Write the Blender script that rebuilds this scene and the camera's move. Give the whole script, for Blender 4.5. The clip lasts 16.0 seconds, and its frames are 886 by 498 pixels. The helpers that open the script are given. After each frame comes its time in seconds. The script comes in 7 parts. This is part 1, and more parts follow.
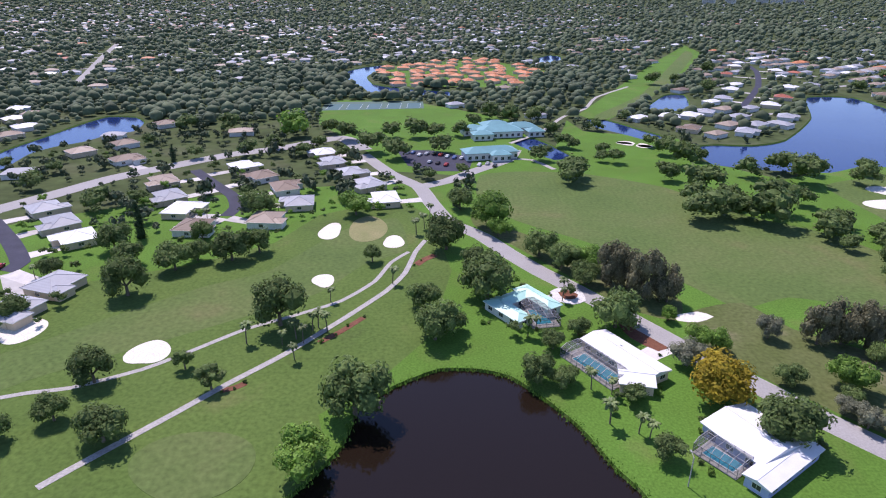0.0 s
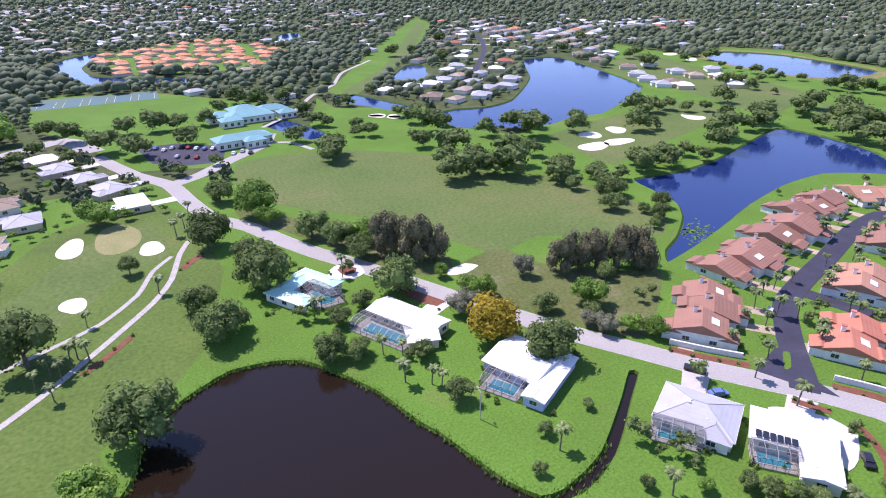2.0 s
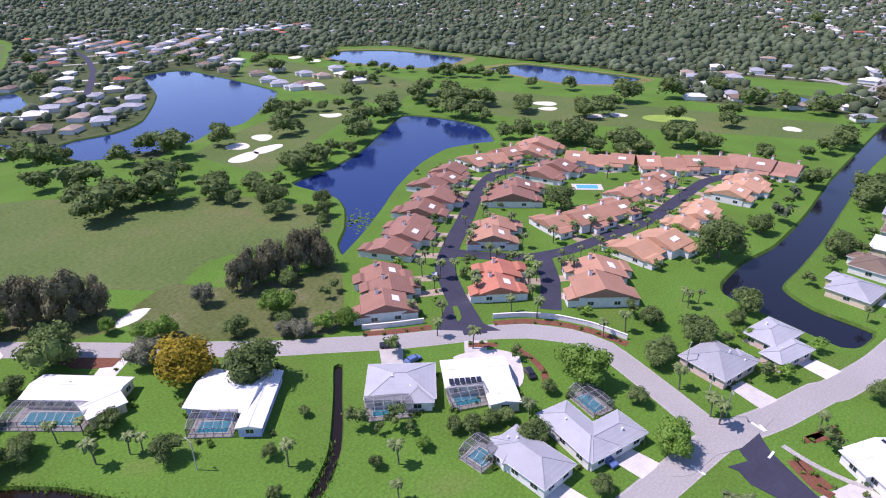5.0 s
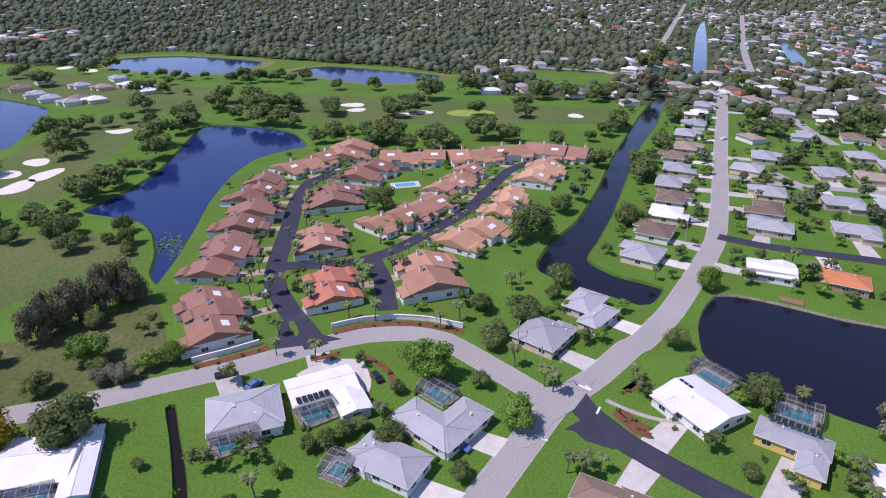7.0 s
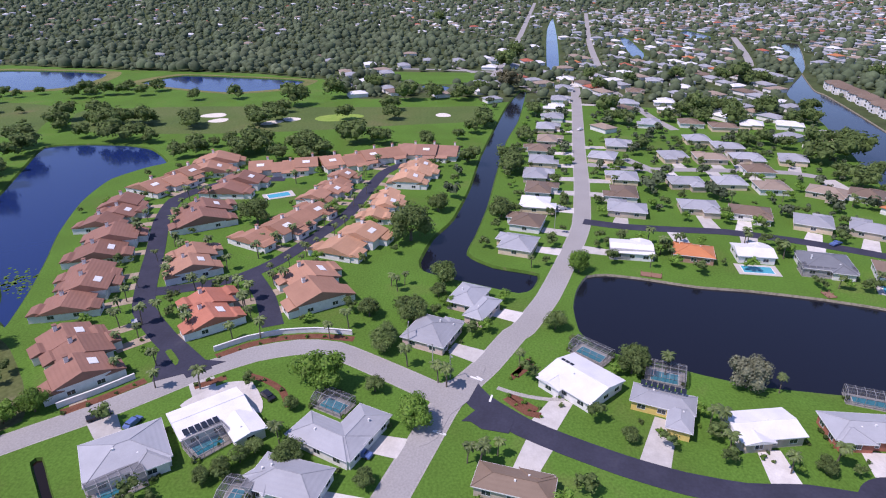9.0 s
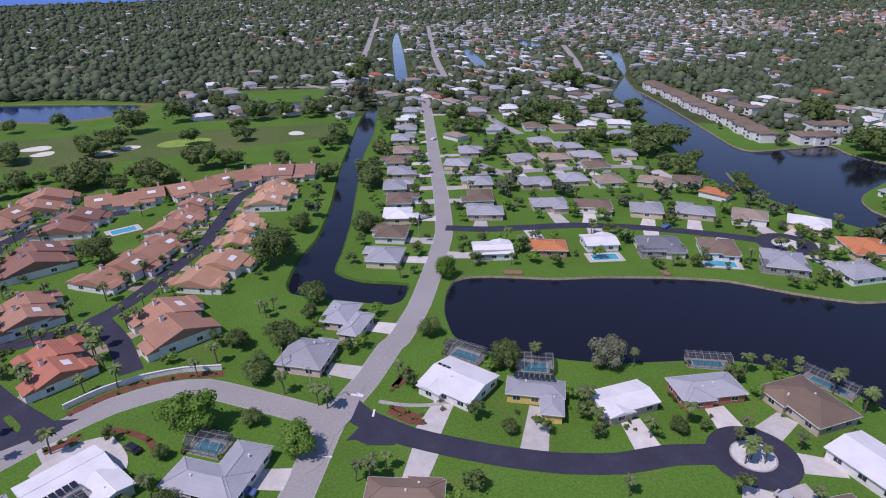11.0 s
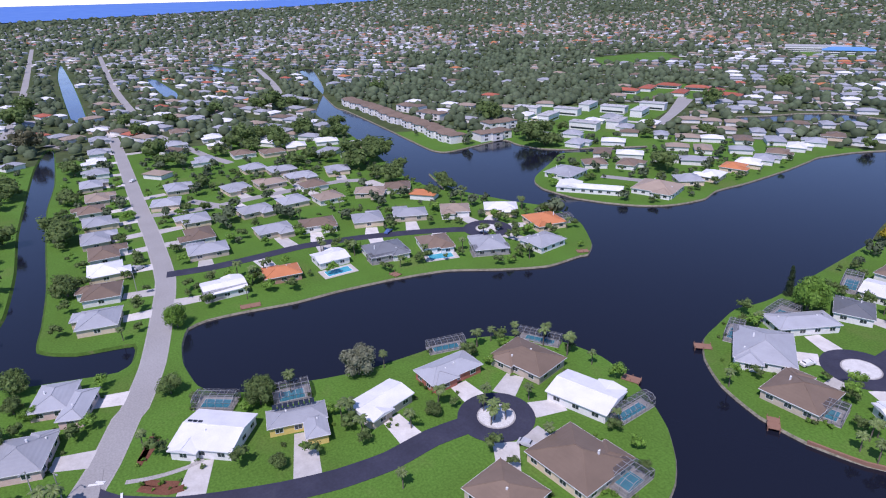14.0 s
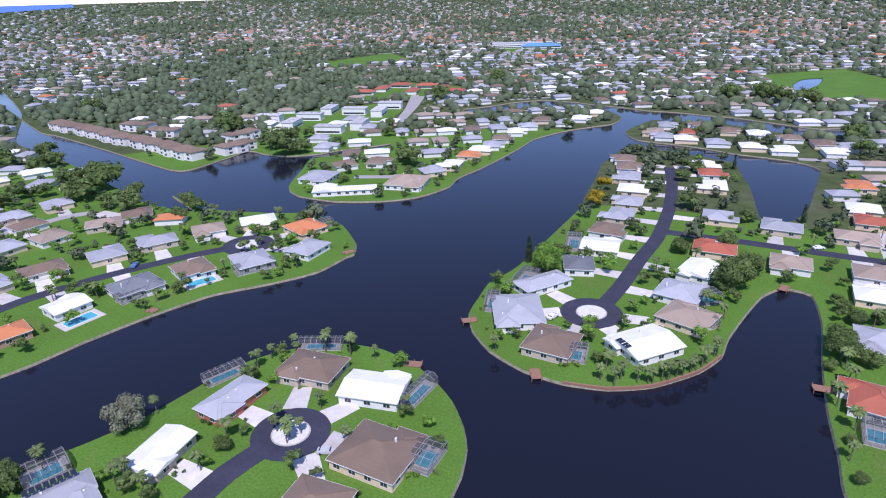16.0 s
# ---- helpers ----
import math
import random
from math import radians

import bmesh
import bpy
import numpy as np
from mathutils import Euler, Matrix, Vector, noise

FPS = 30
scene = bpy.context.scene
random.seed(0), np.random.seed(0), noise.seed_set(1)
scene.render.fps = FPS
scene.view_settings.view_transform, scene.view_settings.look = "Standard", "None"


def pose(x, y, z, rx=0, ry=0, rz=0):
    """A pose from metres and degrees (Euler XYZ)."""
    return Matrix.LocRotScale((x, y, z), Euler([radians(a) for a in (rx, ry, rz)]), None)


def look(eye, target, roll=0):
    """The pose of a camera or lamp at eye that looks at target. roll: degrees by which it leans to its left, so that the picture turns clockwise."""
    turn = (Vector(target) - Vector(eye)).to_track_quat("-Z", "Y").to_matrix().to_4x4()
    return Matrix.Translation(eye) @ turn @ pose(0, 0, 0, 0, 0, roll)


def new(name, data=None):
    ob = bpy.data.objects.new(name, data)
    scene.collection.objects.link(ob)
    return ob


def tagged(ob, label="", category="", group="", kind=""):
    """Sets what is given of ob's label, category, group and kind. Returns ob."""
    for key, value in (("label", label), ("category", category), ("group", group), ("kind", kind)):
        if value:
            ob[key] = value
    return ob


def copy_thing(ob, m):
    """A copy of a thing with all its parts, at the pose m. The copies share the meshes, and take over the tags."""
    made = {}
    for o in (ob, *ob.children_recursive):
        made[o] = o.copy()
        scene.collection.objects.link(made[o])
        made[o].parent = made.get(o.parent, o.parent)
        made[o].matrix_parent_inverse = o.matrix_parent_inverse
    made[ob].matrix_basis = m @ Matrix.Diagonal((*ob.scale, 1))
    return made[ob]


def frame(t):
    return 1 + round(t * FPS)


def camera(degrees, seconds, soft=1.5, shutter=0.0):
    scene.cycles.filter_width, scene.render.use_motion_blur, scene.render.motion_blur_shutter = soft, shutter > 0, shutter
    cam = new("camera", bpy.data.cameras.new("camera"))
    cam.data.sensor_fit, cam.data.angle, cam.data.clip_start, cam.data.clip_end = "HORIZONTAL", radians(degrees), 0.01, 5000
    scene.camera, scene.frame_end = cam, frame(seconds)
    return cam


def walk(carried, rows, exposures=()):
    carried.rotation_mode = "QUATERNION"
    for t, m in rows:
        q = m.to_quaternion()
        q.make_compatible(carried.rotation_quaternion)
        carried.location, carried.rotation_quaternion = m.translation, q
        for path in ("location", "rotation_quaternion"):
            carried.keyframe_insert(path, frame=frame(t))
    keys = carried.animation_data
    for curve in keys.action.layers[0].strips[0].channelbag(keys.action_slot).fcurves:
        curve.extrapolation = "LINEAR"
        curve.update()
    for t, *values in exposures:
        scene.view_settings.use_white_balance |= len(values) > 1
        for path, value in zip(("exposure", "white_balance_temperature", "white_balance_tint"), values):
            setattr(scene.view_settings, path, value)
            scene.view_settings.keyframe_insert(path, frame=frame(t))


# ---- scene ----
from mathutils import geometry

# the camera: hovers about 90 m up, turns right and climbs slowly
cam = camera(72.0, 16.0, soft=1.1)
PATH = [
    (0, 0.01, 0.01, 92.02, 66.811, -0.216, 0.055),
    (0.5, 0.13, -0.47, 92.32, 66.854, -0.165, -4.753),
    (1, 0.21, -1.14, 92.65, 66.879, -0.033, -9.432),
    (1.5, 0.19, -1.85, 92.99, 66.519, 0.064, -15.786),
    (2, 0.00, -2.24, 93.23, 64.751, 0.203, -23.000),
    (2.5, -0.07, -2.54, 93.47, 64.101, 0.408, -29.410),
    (3, 0.03, -2.95, 93.62, 64.113, 0.625, -35.611),
    (3.5, 0.05, -3.21, 93.85, 64.045, 0.833, -41.695),
    (4, -0.05, -3.47, 94.16, 64.608, 0.975, -47.007),
    (6.3, -0.76, -1.61, 96.09, 64.823, 0.054, -67.034),
    (6.5, -0.79, -1.45, 96.23, 64.886, 0.152, -68.991),
    (7, -0.88, -1.05, 96.52, 64.827, 0.017, -73.797),
    (7.5, -1.06, -0.84, 96.79, 64.858, 0.006, -77.327),
    (8, -1.28, -0.83, 97.06, 64.892, 0.043, -80.379),
    (8.5, -1.52, -0.92, 97.34, 64.958, 0.075, -83.285),
    (10.8, -3.01, -1.60, 98.53, 65.659, 0.507, -98.099),
    (11, -3.12, -1.61, 98.63, 65.986, 0.532, -99.793),
    (11.5, -3.38, -1.59, 98.89, 66.641, 0.642, -103.800),
    (12, -3.78, -1.65, 99.08, 67.054, 0.795, -107.726),
    (12.5, -4.36, -1.76, 99.42, 67.260, 0.939, -112.017),
    (13, -4.99, -1.74, 99.86, 67.317, 1.041, -116.770),
    (13.5, -5.60, -1.67, 100.21, 67.311, 1.204, -121.682),
    (14, -6.05, -1.37, 100.59, 67.262, 1.328, -126.856),
    (14.5, -6.25, -1.04, 100.85, 67.228, 1.350, -132.146),
    (15, -6.21, -0.73, 101.10, 67.156, 1.325, -137.861),
    (15.5, -6.42, -0.40, 101.34, 67.091, 1.389, -144.135),
    (16, -6.84, -0.00, 101.52, 67.042, 1.549, -150.565),
]
walk(cam, [(t, pose(x, y, z, rx, ry, rz)) for t, x, y, z, rx, ry, rz in PATH], [(0, 0.43, 6400, 29), (1, 0.48, 6400, 31), (2, 0.86, 6400, 33), (3.5, 0.96, 6400, 34), (4.2, 0.8, 6400, 34), (7, 0.15, 6400, 32), (8.5, 0.22, 6400, 32), (11, -0.22, 6300, 31), (12.5, -0.1, 6250, 31), (14.5, 0.15, 6000, 29), (16, 0.3, 5950, 28)])

# ---- light ----
SUN_ELEV, SUN_AZ = 58.0, 330.1  # azimuth: clockwise from +y, where the sun stands
world = bpy.data.worlds.new("world")
scene.world = world
world.use_nodes = True
wn = world.node_tree
sky = wn.nodes.new("ShaderNodeTexSky")
sky.sky_type = "NISHITA"
sky.sun_disc = False
sky.sun_elevation = radians(SUN_ELEV)
sky.sun_rotation = radians(SUN_AZ)
sky.air_density, sky.dust_density, sky.ozone_density = 1.0, 0.0, 4.0
sky.altitude = 1500
wn.nodes["Background"].inputs["Strength"].default_value = 0.15
wn.links.new(sky.outputs[0], wn.nodes["Background"].inputs["Color"])
sun_data = bpy.data.lights.new("sun", "SUN")
sun_data.energy, sun_data.angle, sun_data.color = 3.8, radians(0.5), (1.0, 0.96, 0.9)
sun = new("sun", sun_data)
sd = Vector((math.sin(radians(SUN_AZ)) * math.cos(radians(SUN_ELEV)), math.cos(radians(SUN_AZ)) * math.cos(radians(SUN_ELEV)), math.sin(radians(SUN_ELEV))))
sun.matrix_world = look(sd * 300, (0, 0, 0))


# ---- materials ----
def mat(name, stops, scale=1.0, rough=0.8, fine=None, bump=0.0, vary=0.0, island=0.0, spec=0.3, detail=4.0, metal=0.0, grain=0.2):
    """Noise-mixed colours at a large scale (1/m), broken by a finer grain; vary: brightness by object, island: by piece."""
    m = bpy.data.materials.new(name)
    m.use_nodes = True
    n, l = m.node_tree.nodes, m.node_tree.links
    b = n["Principled BSDF"]
    b.inputs["Roughness"].default_value, b.inputs["Specular IOR Level"].default_value, b.inputs["Metallic"].default_value = rough, spec, metal
    geo = n.new("ShaderNodeNewGeometry")
    t1 = n.new("ShaderNodeTexNoise")
    t1.inputs["Scale"].default_value, t1.inputs["Detail"].default_value, t1.inputs["Roughness"].default_value = scale, detail, 0.6
    l.new(geo.outputs["Position"], t1.inputs["Vector"])
    ramp = n.new("ShaderNodeValToRGB")
    el = ramp.color_ramp.elements
    while len(el) < len(stops):
        el.new(0.5)
    for e, (p, c) in zip(el, stops):
        e.position, e.color = p, (*c, 1)
    l.new(t1.outputs["Fac"], ramp.inputs["Fac"])
    out = ramp.outputs["Color"]
    t2 = n.new("ShaderNodeTexNoise")
    t2.inputs["Scale"].default_value, t2.inputs["Detail"].default_value = fine or scale * 9, 3
    l.new(geo.outputs["Position"], t2.inputs["Vector"])
    r2 = n.new("ShaderNodeMapRange")
    r2.inputs["From Min"].default_value, r2.inputs["From Max"].default_value = 0.3, 0.7
    r2.inputs["To Min"].default_value, r2.inputs["To Max"].default_value = 1 - grain, 1 + grain
    l.new(t2.outputs["Fac"], r2.inputs["Value"])
    val = r2.outputs["Result"]
    for amount, node, sock in ((vary, "ShaderNodeObjectInfo", "Random"), (island, "ShaderNodeNewGeometry", "Random Per Island")):
        if amount:
            src = n.new(node)
            mr = n.new("ShaderNodeMapRange")
            mr.inputs["To Min"].default_value, mr.inputs["To Max"].default_value = 1 - amount, 1 + amount
            l.new(src.outputs[sock], mr.inputs["Value"])
            mul = n.new("ShaderNodeMath")
            mul.operation = "MULTIPLY"
            l.new(val, mul.inputs[0]), l.new(mr.outputs["Result"], mul.inputs[1])
            val = mul.outputs[0]
    sc = n.new("ShaderNodeVectorMath")
    sc.operation = "SCALE"
    l.new(out, sc.inputs[0]), l.new(val, sc.inputs["Scale"])
    l.new(sc.outputs[0], b.inputs["Base Color"])
    if bump:
        bp = n.new("ShaderNodeBump")
        bp.inputs["Strength"].default_value, bp.inputs["Distance"].default_value = 0.6, bump
        l.new(t2.outputs["Fac"], bp.inputs["Height"]), l.new(bp.outputs[0], b.inputs["Normal"])
    return m


def roof_mat(name, col, pitch=0.33, rough=0.6, depth=0.04, spec=0.3):
    """Roofing in courses: rows across the slope by object coordinates, with weathering."""
    a = tuple(v * 0.9 for v in col)
    c = tuple(min(v * 1.06, 0.9) for v in col)
    m = mat(name, [(0.3, a), (0.55, col), (0.75, c)], 0.22, rough, fine=9.0, vary=0.13 if max(col) < 0.6 else 0.05, spec=spec, grain=0.07)
    n, l = m.node_tree.nodes, m.node_tree.links
    tc = n.new("ShaderNodeTexCoord")
    w = n.new("ShaderNodeTexWave")
    w.bands_direction = "Z"
    w.inputs["Scale"].default_value, w.inputs["Distortion"].default_value = 1.0 / (pitch * 3.2), 0.4
    l.new(tc.outputs["Object"], w.inputs["Vector"])
    bp = n.new("ShaderNodeBump")
    bp.inputs["Strength"].default_value, bp.inputs["Distance"].default_value = 0.5, depth
    l.new(w.outputs["Fac"], bp.inputs["Height"]), l.new(bp.outputs[0], n["Principled BSDF"].inputs["Normal"])
    return m


def plain(name, col, rough=0.5, metal=0.0, spec=0.5, alpha=1.0):
    m = mat(name, [(0.35, tuple(v * 0.93 for v in col)), (0.65, tuple(min(v * 1.05, 0.95) for v in col))], 0.8, rough, fine=6.0, spec=spec, metal=metal, grain=0.06)
    if alpha < 1:
        m.node_tree.nodes["Principled BSDF"].inputs["Alpha"].default_value = alpha
    return m


def water_mat(name, col, rough=0.03, ripple=0.02):
    m = bpy.data.materials.new(name)
    m.use_nodes = True
    n, l = m.node_tree.nodes, m.node_tree.links
    b = n["Principled BSDF"]
    b.inputs["Base Color"].default_value = (*col, 1)
    b.inputs["Roughness"].default_value, b.inputs["IOR"].default_value = rough, 1.33
    geo = n.new("ShaderNodeNewGeometry")
    t = n.new("ShaderNodeTexNoise")
    t.inputs["Scale"].default_value, t.inputs["Detail"].default_value = 0.9, 5
    l.new(geo.outputs["Position"], t.inputs["Vector"])
    bp = n.new("ShaderNodeBump")
    bp.inputs["Strength"].default_value, bp.inputs["Distance"].default_value = 0.35, ripple
    l.new(t.outputs["Fac"], bp.inputs["Height"]), l.new(bp.outputs[0], b.inputs["Normal"])
    t2 = n.new("ShaderNodeTexNoise")
    t2.inputs["Scale"].default_value, t2.inputs["Detail"].default_value = 0.012, 3
    l.new(geo.outputs["Position"], t2.inputs["Vector"])
    mr = n.new("ShaderNodeMapRange")
    mr.inputs["From Min"].default_value, mr.inputs["From Max"].default_value = 0.35, 0.7
    mr.inputs["To Min"].default_value, mr.inputs["To Max"].default_value = rough, rough + 0.1
    l.new(t2.outputs["Fac"], mr.inputs["Value"]), l.new(mr.outputs["Result"], b.inputs["Roughness"])
    return m


LAWN = mat("lawn", [(0.28, (0.114, 0.165, 0.04)), (0.42, (0.08, 0.162, 0.025)), (0.58, (0.088, 0.188, 0.028)), (0.76, (0.132, 0.176, 0.048))], 0.03, 0.9, fine=1.6, grain=0.22, bump=0.05, spec=0.1, detail=8)
TURF = mat("turf", [(0.28, (0.078, 0.122, 0.036)), (0.45, (0.092, 0.14, 0.04)), (0.6, (0.11, 0.146, 0.048)), (0.78, (0.16, 0.146, 0.068))], 0.022, 0.9, fine=0.7, bump=0.03, spec=0.1, detail=8)
GREEN = mat("putting_green", [(0.35, (0.2, 0.21, 0.09)), (0.7, (0.26, 0.24, 0.12))], 0.12, 0.9, fine=2.0, spec=0.1)
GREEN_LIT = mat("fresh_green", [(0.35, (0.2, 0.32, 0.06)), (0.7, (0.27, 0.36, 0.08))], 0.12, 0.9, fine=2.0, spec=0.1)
ROUGH = mat("golf_rough", [(0.26, (0.075, 0.105, 0.032)), (0.42, (0.08, 0.132, 0.03)), (0.58, (0.092, 0.145, 0.034)), (0.76, (0.14, 0.15, 0.056))], 0.03, 0.9, fine=0.9, bump=0.05, spec=0.1, detail=8)
SUBURB = mat("suburb_ground", [(0.3, (0.055, 0.072, 0.032)), (0.5, (0.07, 0.095, 0.038)), (0.66, (0.09, 0.1, 0.055)), (0.8, (0.14, 0.13, 0.09))], 0.02, 0.95, fine=0.12, spec=0.05, detail=7)
SCRUB = mat("woodland_floor", [(0.3, (0.085, 0.11, 0.035)), (0.55, (0.11, 0.13, 0.05)), (0.75, (0.2, 0.175, 0.11))], 0.05, 0.95, fine=0.8, bump=0.06, spec=0.05)
REED = mat("reeds", [(0.3, (0.13, 0.15, 0.05)), (0.6, (0.2, 0.19, 0.08))], 0.06, 0.95, fine=0.6, bump=0.2, spec=0.05)
SAND = mat("bunker_sand", [(0.3, (0.62, 0.58, 0.5)), (0.7, (0.72, 0.69, 0.61))], 0.3, 0.9, fine=2.0, bump=0.03, spec=0.1)
BANK = mat("bank_grass", [(0.3, (0.045, 0.09, 0.015)), (0.55, (0.06, 0.12, 0.02)), (0.75, (0.13, 0.12, 0.06))], 0.25, 0.95, fine=2.0, bump=0.12, spec=0.1)
RIPRAP = mat("seawall_stone", [(0.35, (0.16, 0.15, 0.1)), (0.6, (0.3, 0.27, 0.2))], 1.2, 0.9, fine=4.0, bump=0.1)
CONCRETE = mat("road_concrete", [(0.3, (0.3, 0.29, 0.28)), (0.6, (0.33, 0.32, 0.31)), (0.8, (0.36, 0.35, 0.34))], 0.05, 0.9, fine=2.0, spec=0.2, grain=0.1)
KERB = mat("kerb_concrete", [(0.3, (0.33, 0.315, 0.295)), (0.7, (0.4, 0.385, 0.36))], 0.4, 0.9, fine=2.0, spec=0.2)
DRIVE = mat("drive_concrete", [(0.3, (0.46, 0.44, 0.41)), (0.7, (0.58, 0.56, 0.53))], 0.3, 0.9, fine=2.0, vary=0.18, spec=0.2, grain=0.05)
PAVER = mat("tan_pavers", [(0.3, (0.3, 0.24, 0.17)), (0.7, (0.4, 0.33, 0.25))], 0.5, 0.9, fine=4.0, vary=0.15, spec=0.2, grain=0.1)
ASPHALT = mat("asphalt", [(0.3, (0.032, 0.033, 0.052)), (0.6, (0.042, 0.043, 0.068)), (0.8, (0.06, 0.06, 0.08))], 0.15, 0.85, fine=1.5, spec=0.3, grain=0.1)
GRAVEL = mat("white_gravel", [(0.3, (0.5, 0.49, 0.47)), (0.7, (0.66, 0.65, 0.62))], 0.8, 0.95, fine=4.0, bump=0.04)
MULCH = mat("red_mulch", [(0.3, (0.13, 0.05, 0.03)), (0.7, (0.2, 0.085, 0.05))], 0.6, 0.95, fine=3.0, bump=0.06)
TREES_M = {
    "oak": mat("oak_leaves", [(0.3, (0.088, 0.135, 0.038)), (0.55, (0.122, 0.182, 0.052)), (0.75, (0.165, 0.22, 0.076))], 0.25, 0.75, fine=1.6, vary=0.22, island=0.3, spec=0.25),
    "bright": mat("bright_leaves", [(0.3, (0.1, 0.2, 0.026)), (0.55, (0.14, 0.26, 0.036)), (0.75, (0.19, 0.29, 0.06))], 0.3, 0.7, fine=1.6, vary=0.2, island=0.3, spec=0.3),
    "golden": mat("golden_leaves", [(0.3, (0.22, 0.17, 0.015)), (0.55, (0.31, 0.24, 0.02)), (0.75, (0.25, 0.21, 0.03))], 0.4, 0.75, fine=1.6, vary=0.1, island=0.3, spec=0.2),
    "grey": mat("silver_leaves", [(0.3, (0.15, 0.165, 0.1)), (0.6, (0.22, 0.23, 0.15))], 0.4, 0.8, fine=1.6, vary=0.15, island=0.3, spec=0.2),
    "pine": mat("pine_needles", [(0.3, (0.13, 0.13, 0.075)), (0.55, (0.18, 0.175, 0.1)), (0.75, (0.22, 0.215, 0.13))], 0.3, 0.85, fine=1.6, vary=0.15, island=0.35, spec=0.15),
    "cypress": mat("cypress_needles", [(0.3, (0.03, 0.06, 0.028)), (0.6, (0.055, 0.09, 0.04))], 0.4, 0.85, fine=1.6, vary=0.2, island=0.3, spec=0.15),
}


def leafy(m, share=0.3):
    """Lets light through the leaves."""
    n, l = m.node_tree.nodes, m.node_tree.links
    b = n["Principled BSDF"]
    tr, mix = n.new("ShaderNodeBsdfTranslucent"), n.new("ShaderNodeMixShader")
    l.new(b.inputs["Base Color"].links[0].from_socket, tr.inputs["Color"])
    mix.inputs["Fac"].default_value = share
    l.new(b.outputs[0], mix.inputs[1]), l.new(tr.outputs[0], mix.inputs[2])
    l.new(mix.outputs[0], n["Material Output"].inputs["Surface"])
    return m


for m in TREES_M.values():
    leafy(m)
PALM = mat("palm_fronds", [(0.3, (0.07, 0.11, 0.028)), (0.6, (0.12, 0.165, 0.045))], 0.8, 0.55, fine=3.0, vary=0.25, island=0.25, spec=0.4)
BARK = mat("bark", [(0.3, (0.1, 0.08, 0.06)), (0.7, (0.2, 0.17, 0.13))], 1.5, 0.95, fine=8.0, bump=0.05)
# Greyed towards blue: some distance haze is put into the leaf colour.
FAR_LEAF_HAZED = mat("hazed_far_leaves", [(0.3, (0.06, 0.084, 0.045)), (0.5, (0.083, 0.112, 0.058)), (0.72, (0.11, 0.138, 0.075))], 0.012, 0.75, fine=0.3, island=0.26, spec=0.2)
ROOFS = {
    "white": roof_mat("white_roof", (0.72, 0.72, 0.72), 0.4, 0.5, 0.02),
    "grey": roof_mat("grey_roof", (0.34, 0.35, 0.375), 0.35),
    "darkgrey": roof_mat("slate_roof", (0.16, 0.17, 0.185), 0.35),
    "brown": roof_mat("brown_roof", (0.2, 0.145, 0.105), 0.35),
    "tan": roof_mat("tan_roof", (0.33, 0.26, 0.2), 0.35),
    "red": roof_mat("red_roof", (0.36, 0.11, 0.065), 0.35),
    "orange": roof_mat("orange_roof", (0.5, 0.19, 0.08), 0.35),
    "mint": roof_mat("mint_metal_roof", (0.42, 0.7, 0.6), 0.5, 0.4, 0.02),
    "teal": roof_mat("teal_roof", (0.16, 0.34, 0.36), 0.5, 0.4, 0.02),
}
TILES = {
    "d": roof_mat("dark_clay_tile", (0.27, 0.14, 0.1), 0.36, 0.7, 0.06),
    "t": roof_mat("clay_tile", (0.38, 0.205, 0.135), 0.36, 0.7, 0.06),
    "b": roof_mat("brown_clay_tile", (0.34, 0.19, 0.135), 0.36, 0.7, 0.06),
    "s": roof_mat("salmon_tile", (0.5, 0.285, 0.175), 0.36, 0.7, 0.06),
    "r": roof_mat("red_clay_tile", (0.43, 0.165, 0.105), 0.36, 0.7, 0.06),
}
WALLS = {k: plain(k + "_stucco", c, 0.85, spec=0.2) for k, c in {"white": (0.74, 0.73, 0.7), "cream": (0.68, 0.55, 0.4), "tan": (0.5, 0.42, 0.33), "pink": (0.66, 0.5, 0.45), "yellow": (0.7, 0.52, 0.16), "blue": (0.42, 0.47, 0.7), "red": (0.4, 0.15, 0.1), "brick": (0.42, 0.25, 0.18)}.items()}
GLASS = plain("window_glass", (0.03, 0.04, 0.05), 0.08, spec=0.8)
TRIM = plain("white_trim", (0.75, 0.75, 0.73), 0.5)
SOLAR = plain("solar_panel", (0.02, 0.025, 0.035), 0.2, spec=0.6)
CAGE = plain("grey_frame", (0.3, 0.3, 0.3), 0.5)
CAGE_W = plain("white_frame", (0.7, 0.7, 0.7), 0.5)
SCREEN = plain("insect_screen", (0.07, 0.075, 0.085), 0.8, alpha=0.38)
DECK = plain("pool_deck", (0.5, 0.47, 0.43), 0.85)
POOL = water_mat("pool_water", (0.06, 0.36, 0.46), 0.05, 0.01)
WOOD = plain("weathered_wood", (0.26, 0.14, 0.09), 0.85)
POND = water_mat("pond_water", (0.014, 0.009, 0.006), 0.04, 0.012)
LAKE = water_mat("lake_water", (0.01, 0.0115, 0.02), 0.05, 0.03)
# Sky reflection on the other lakes and ponds, put into the base blue.
SKY_WATER = water_mat("sky_tinted_water", (0.012, 0.028, 0.11), 0.06, 0.03)
SEA = water_mat("sea_water", (0.09, 0.2, 0.52), 0.5, 0.1)
COURT = plain("court_surface", (0.045, 0.12, 0.13), 0.8)
COURT_B = plain("court_border", (0.06, 0.12, 0.09), 0.8)
RUBBER = plain("tyre_rubber", (0.02, 0.02, 0.02), 0.9)
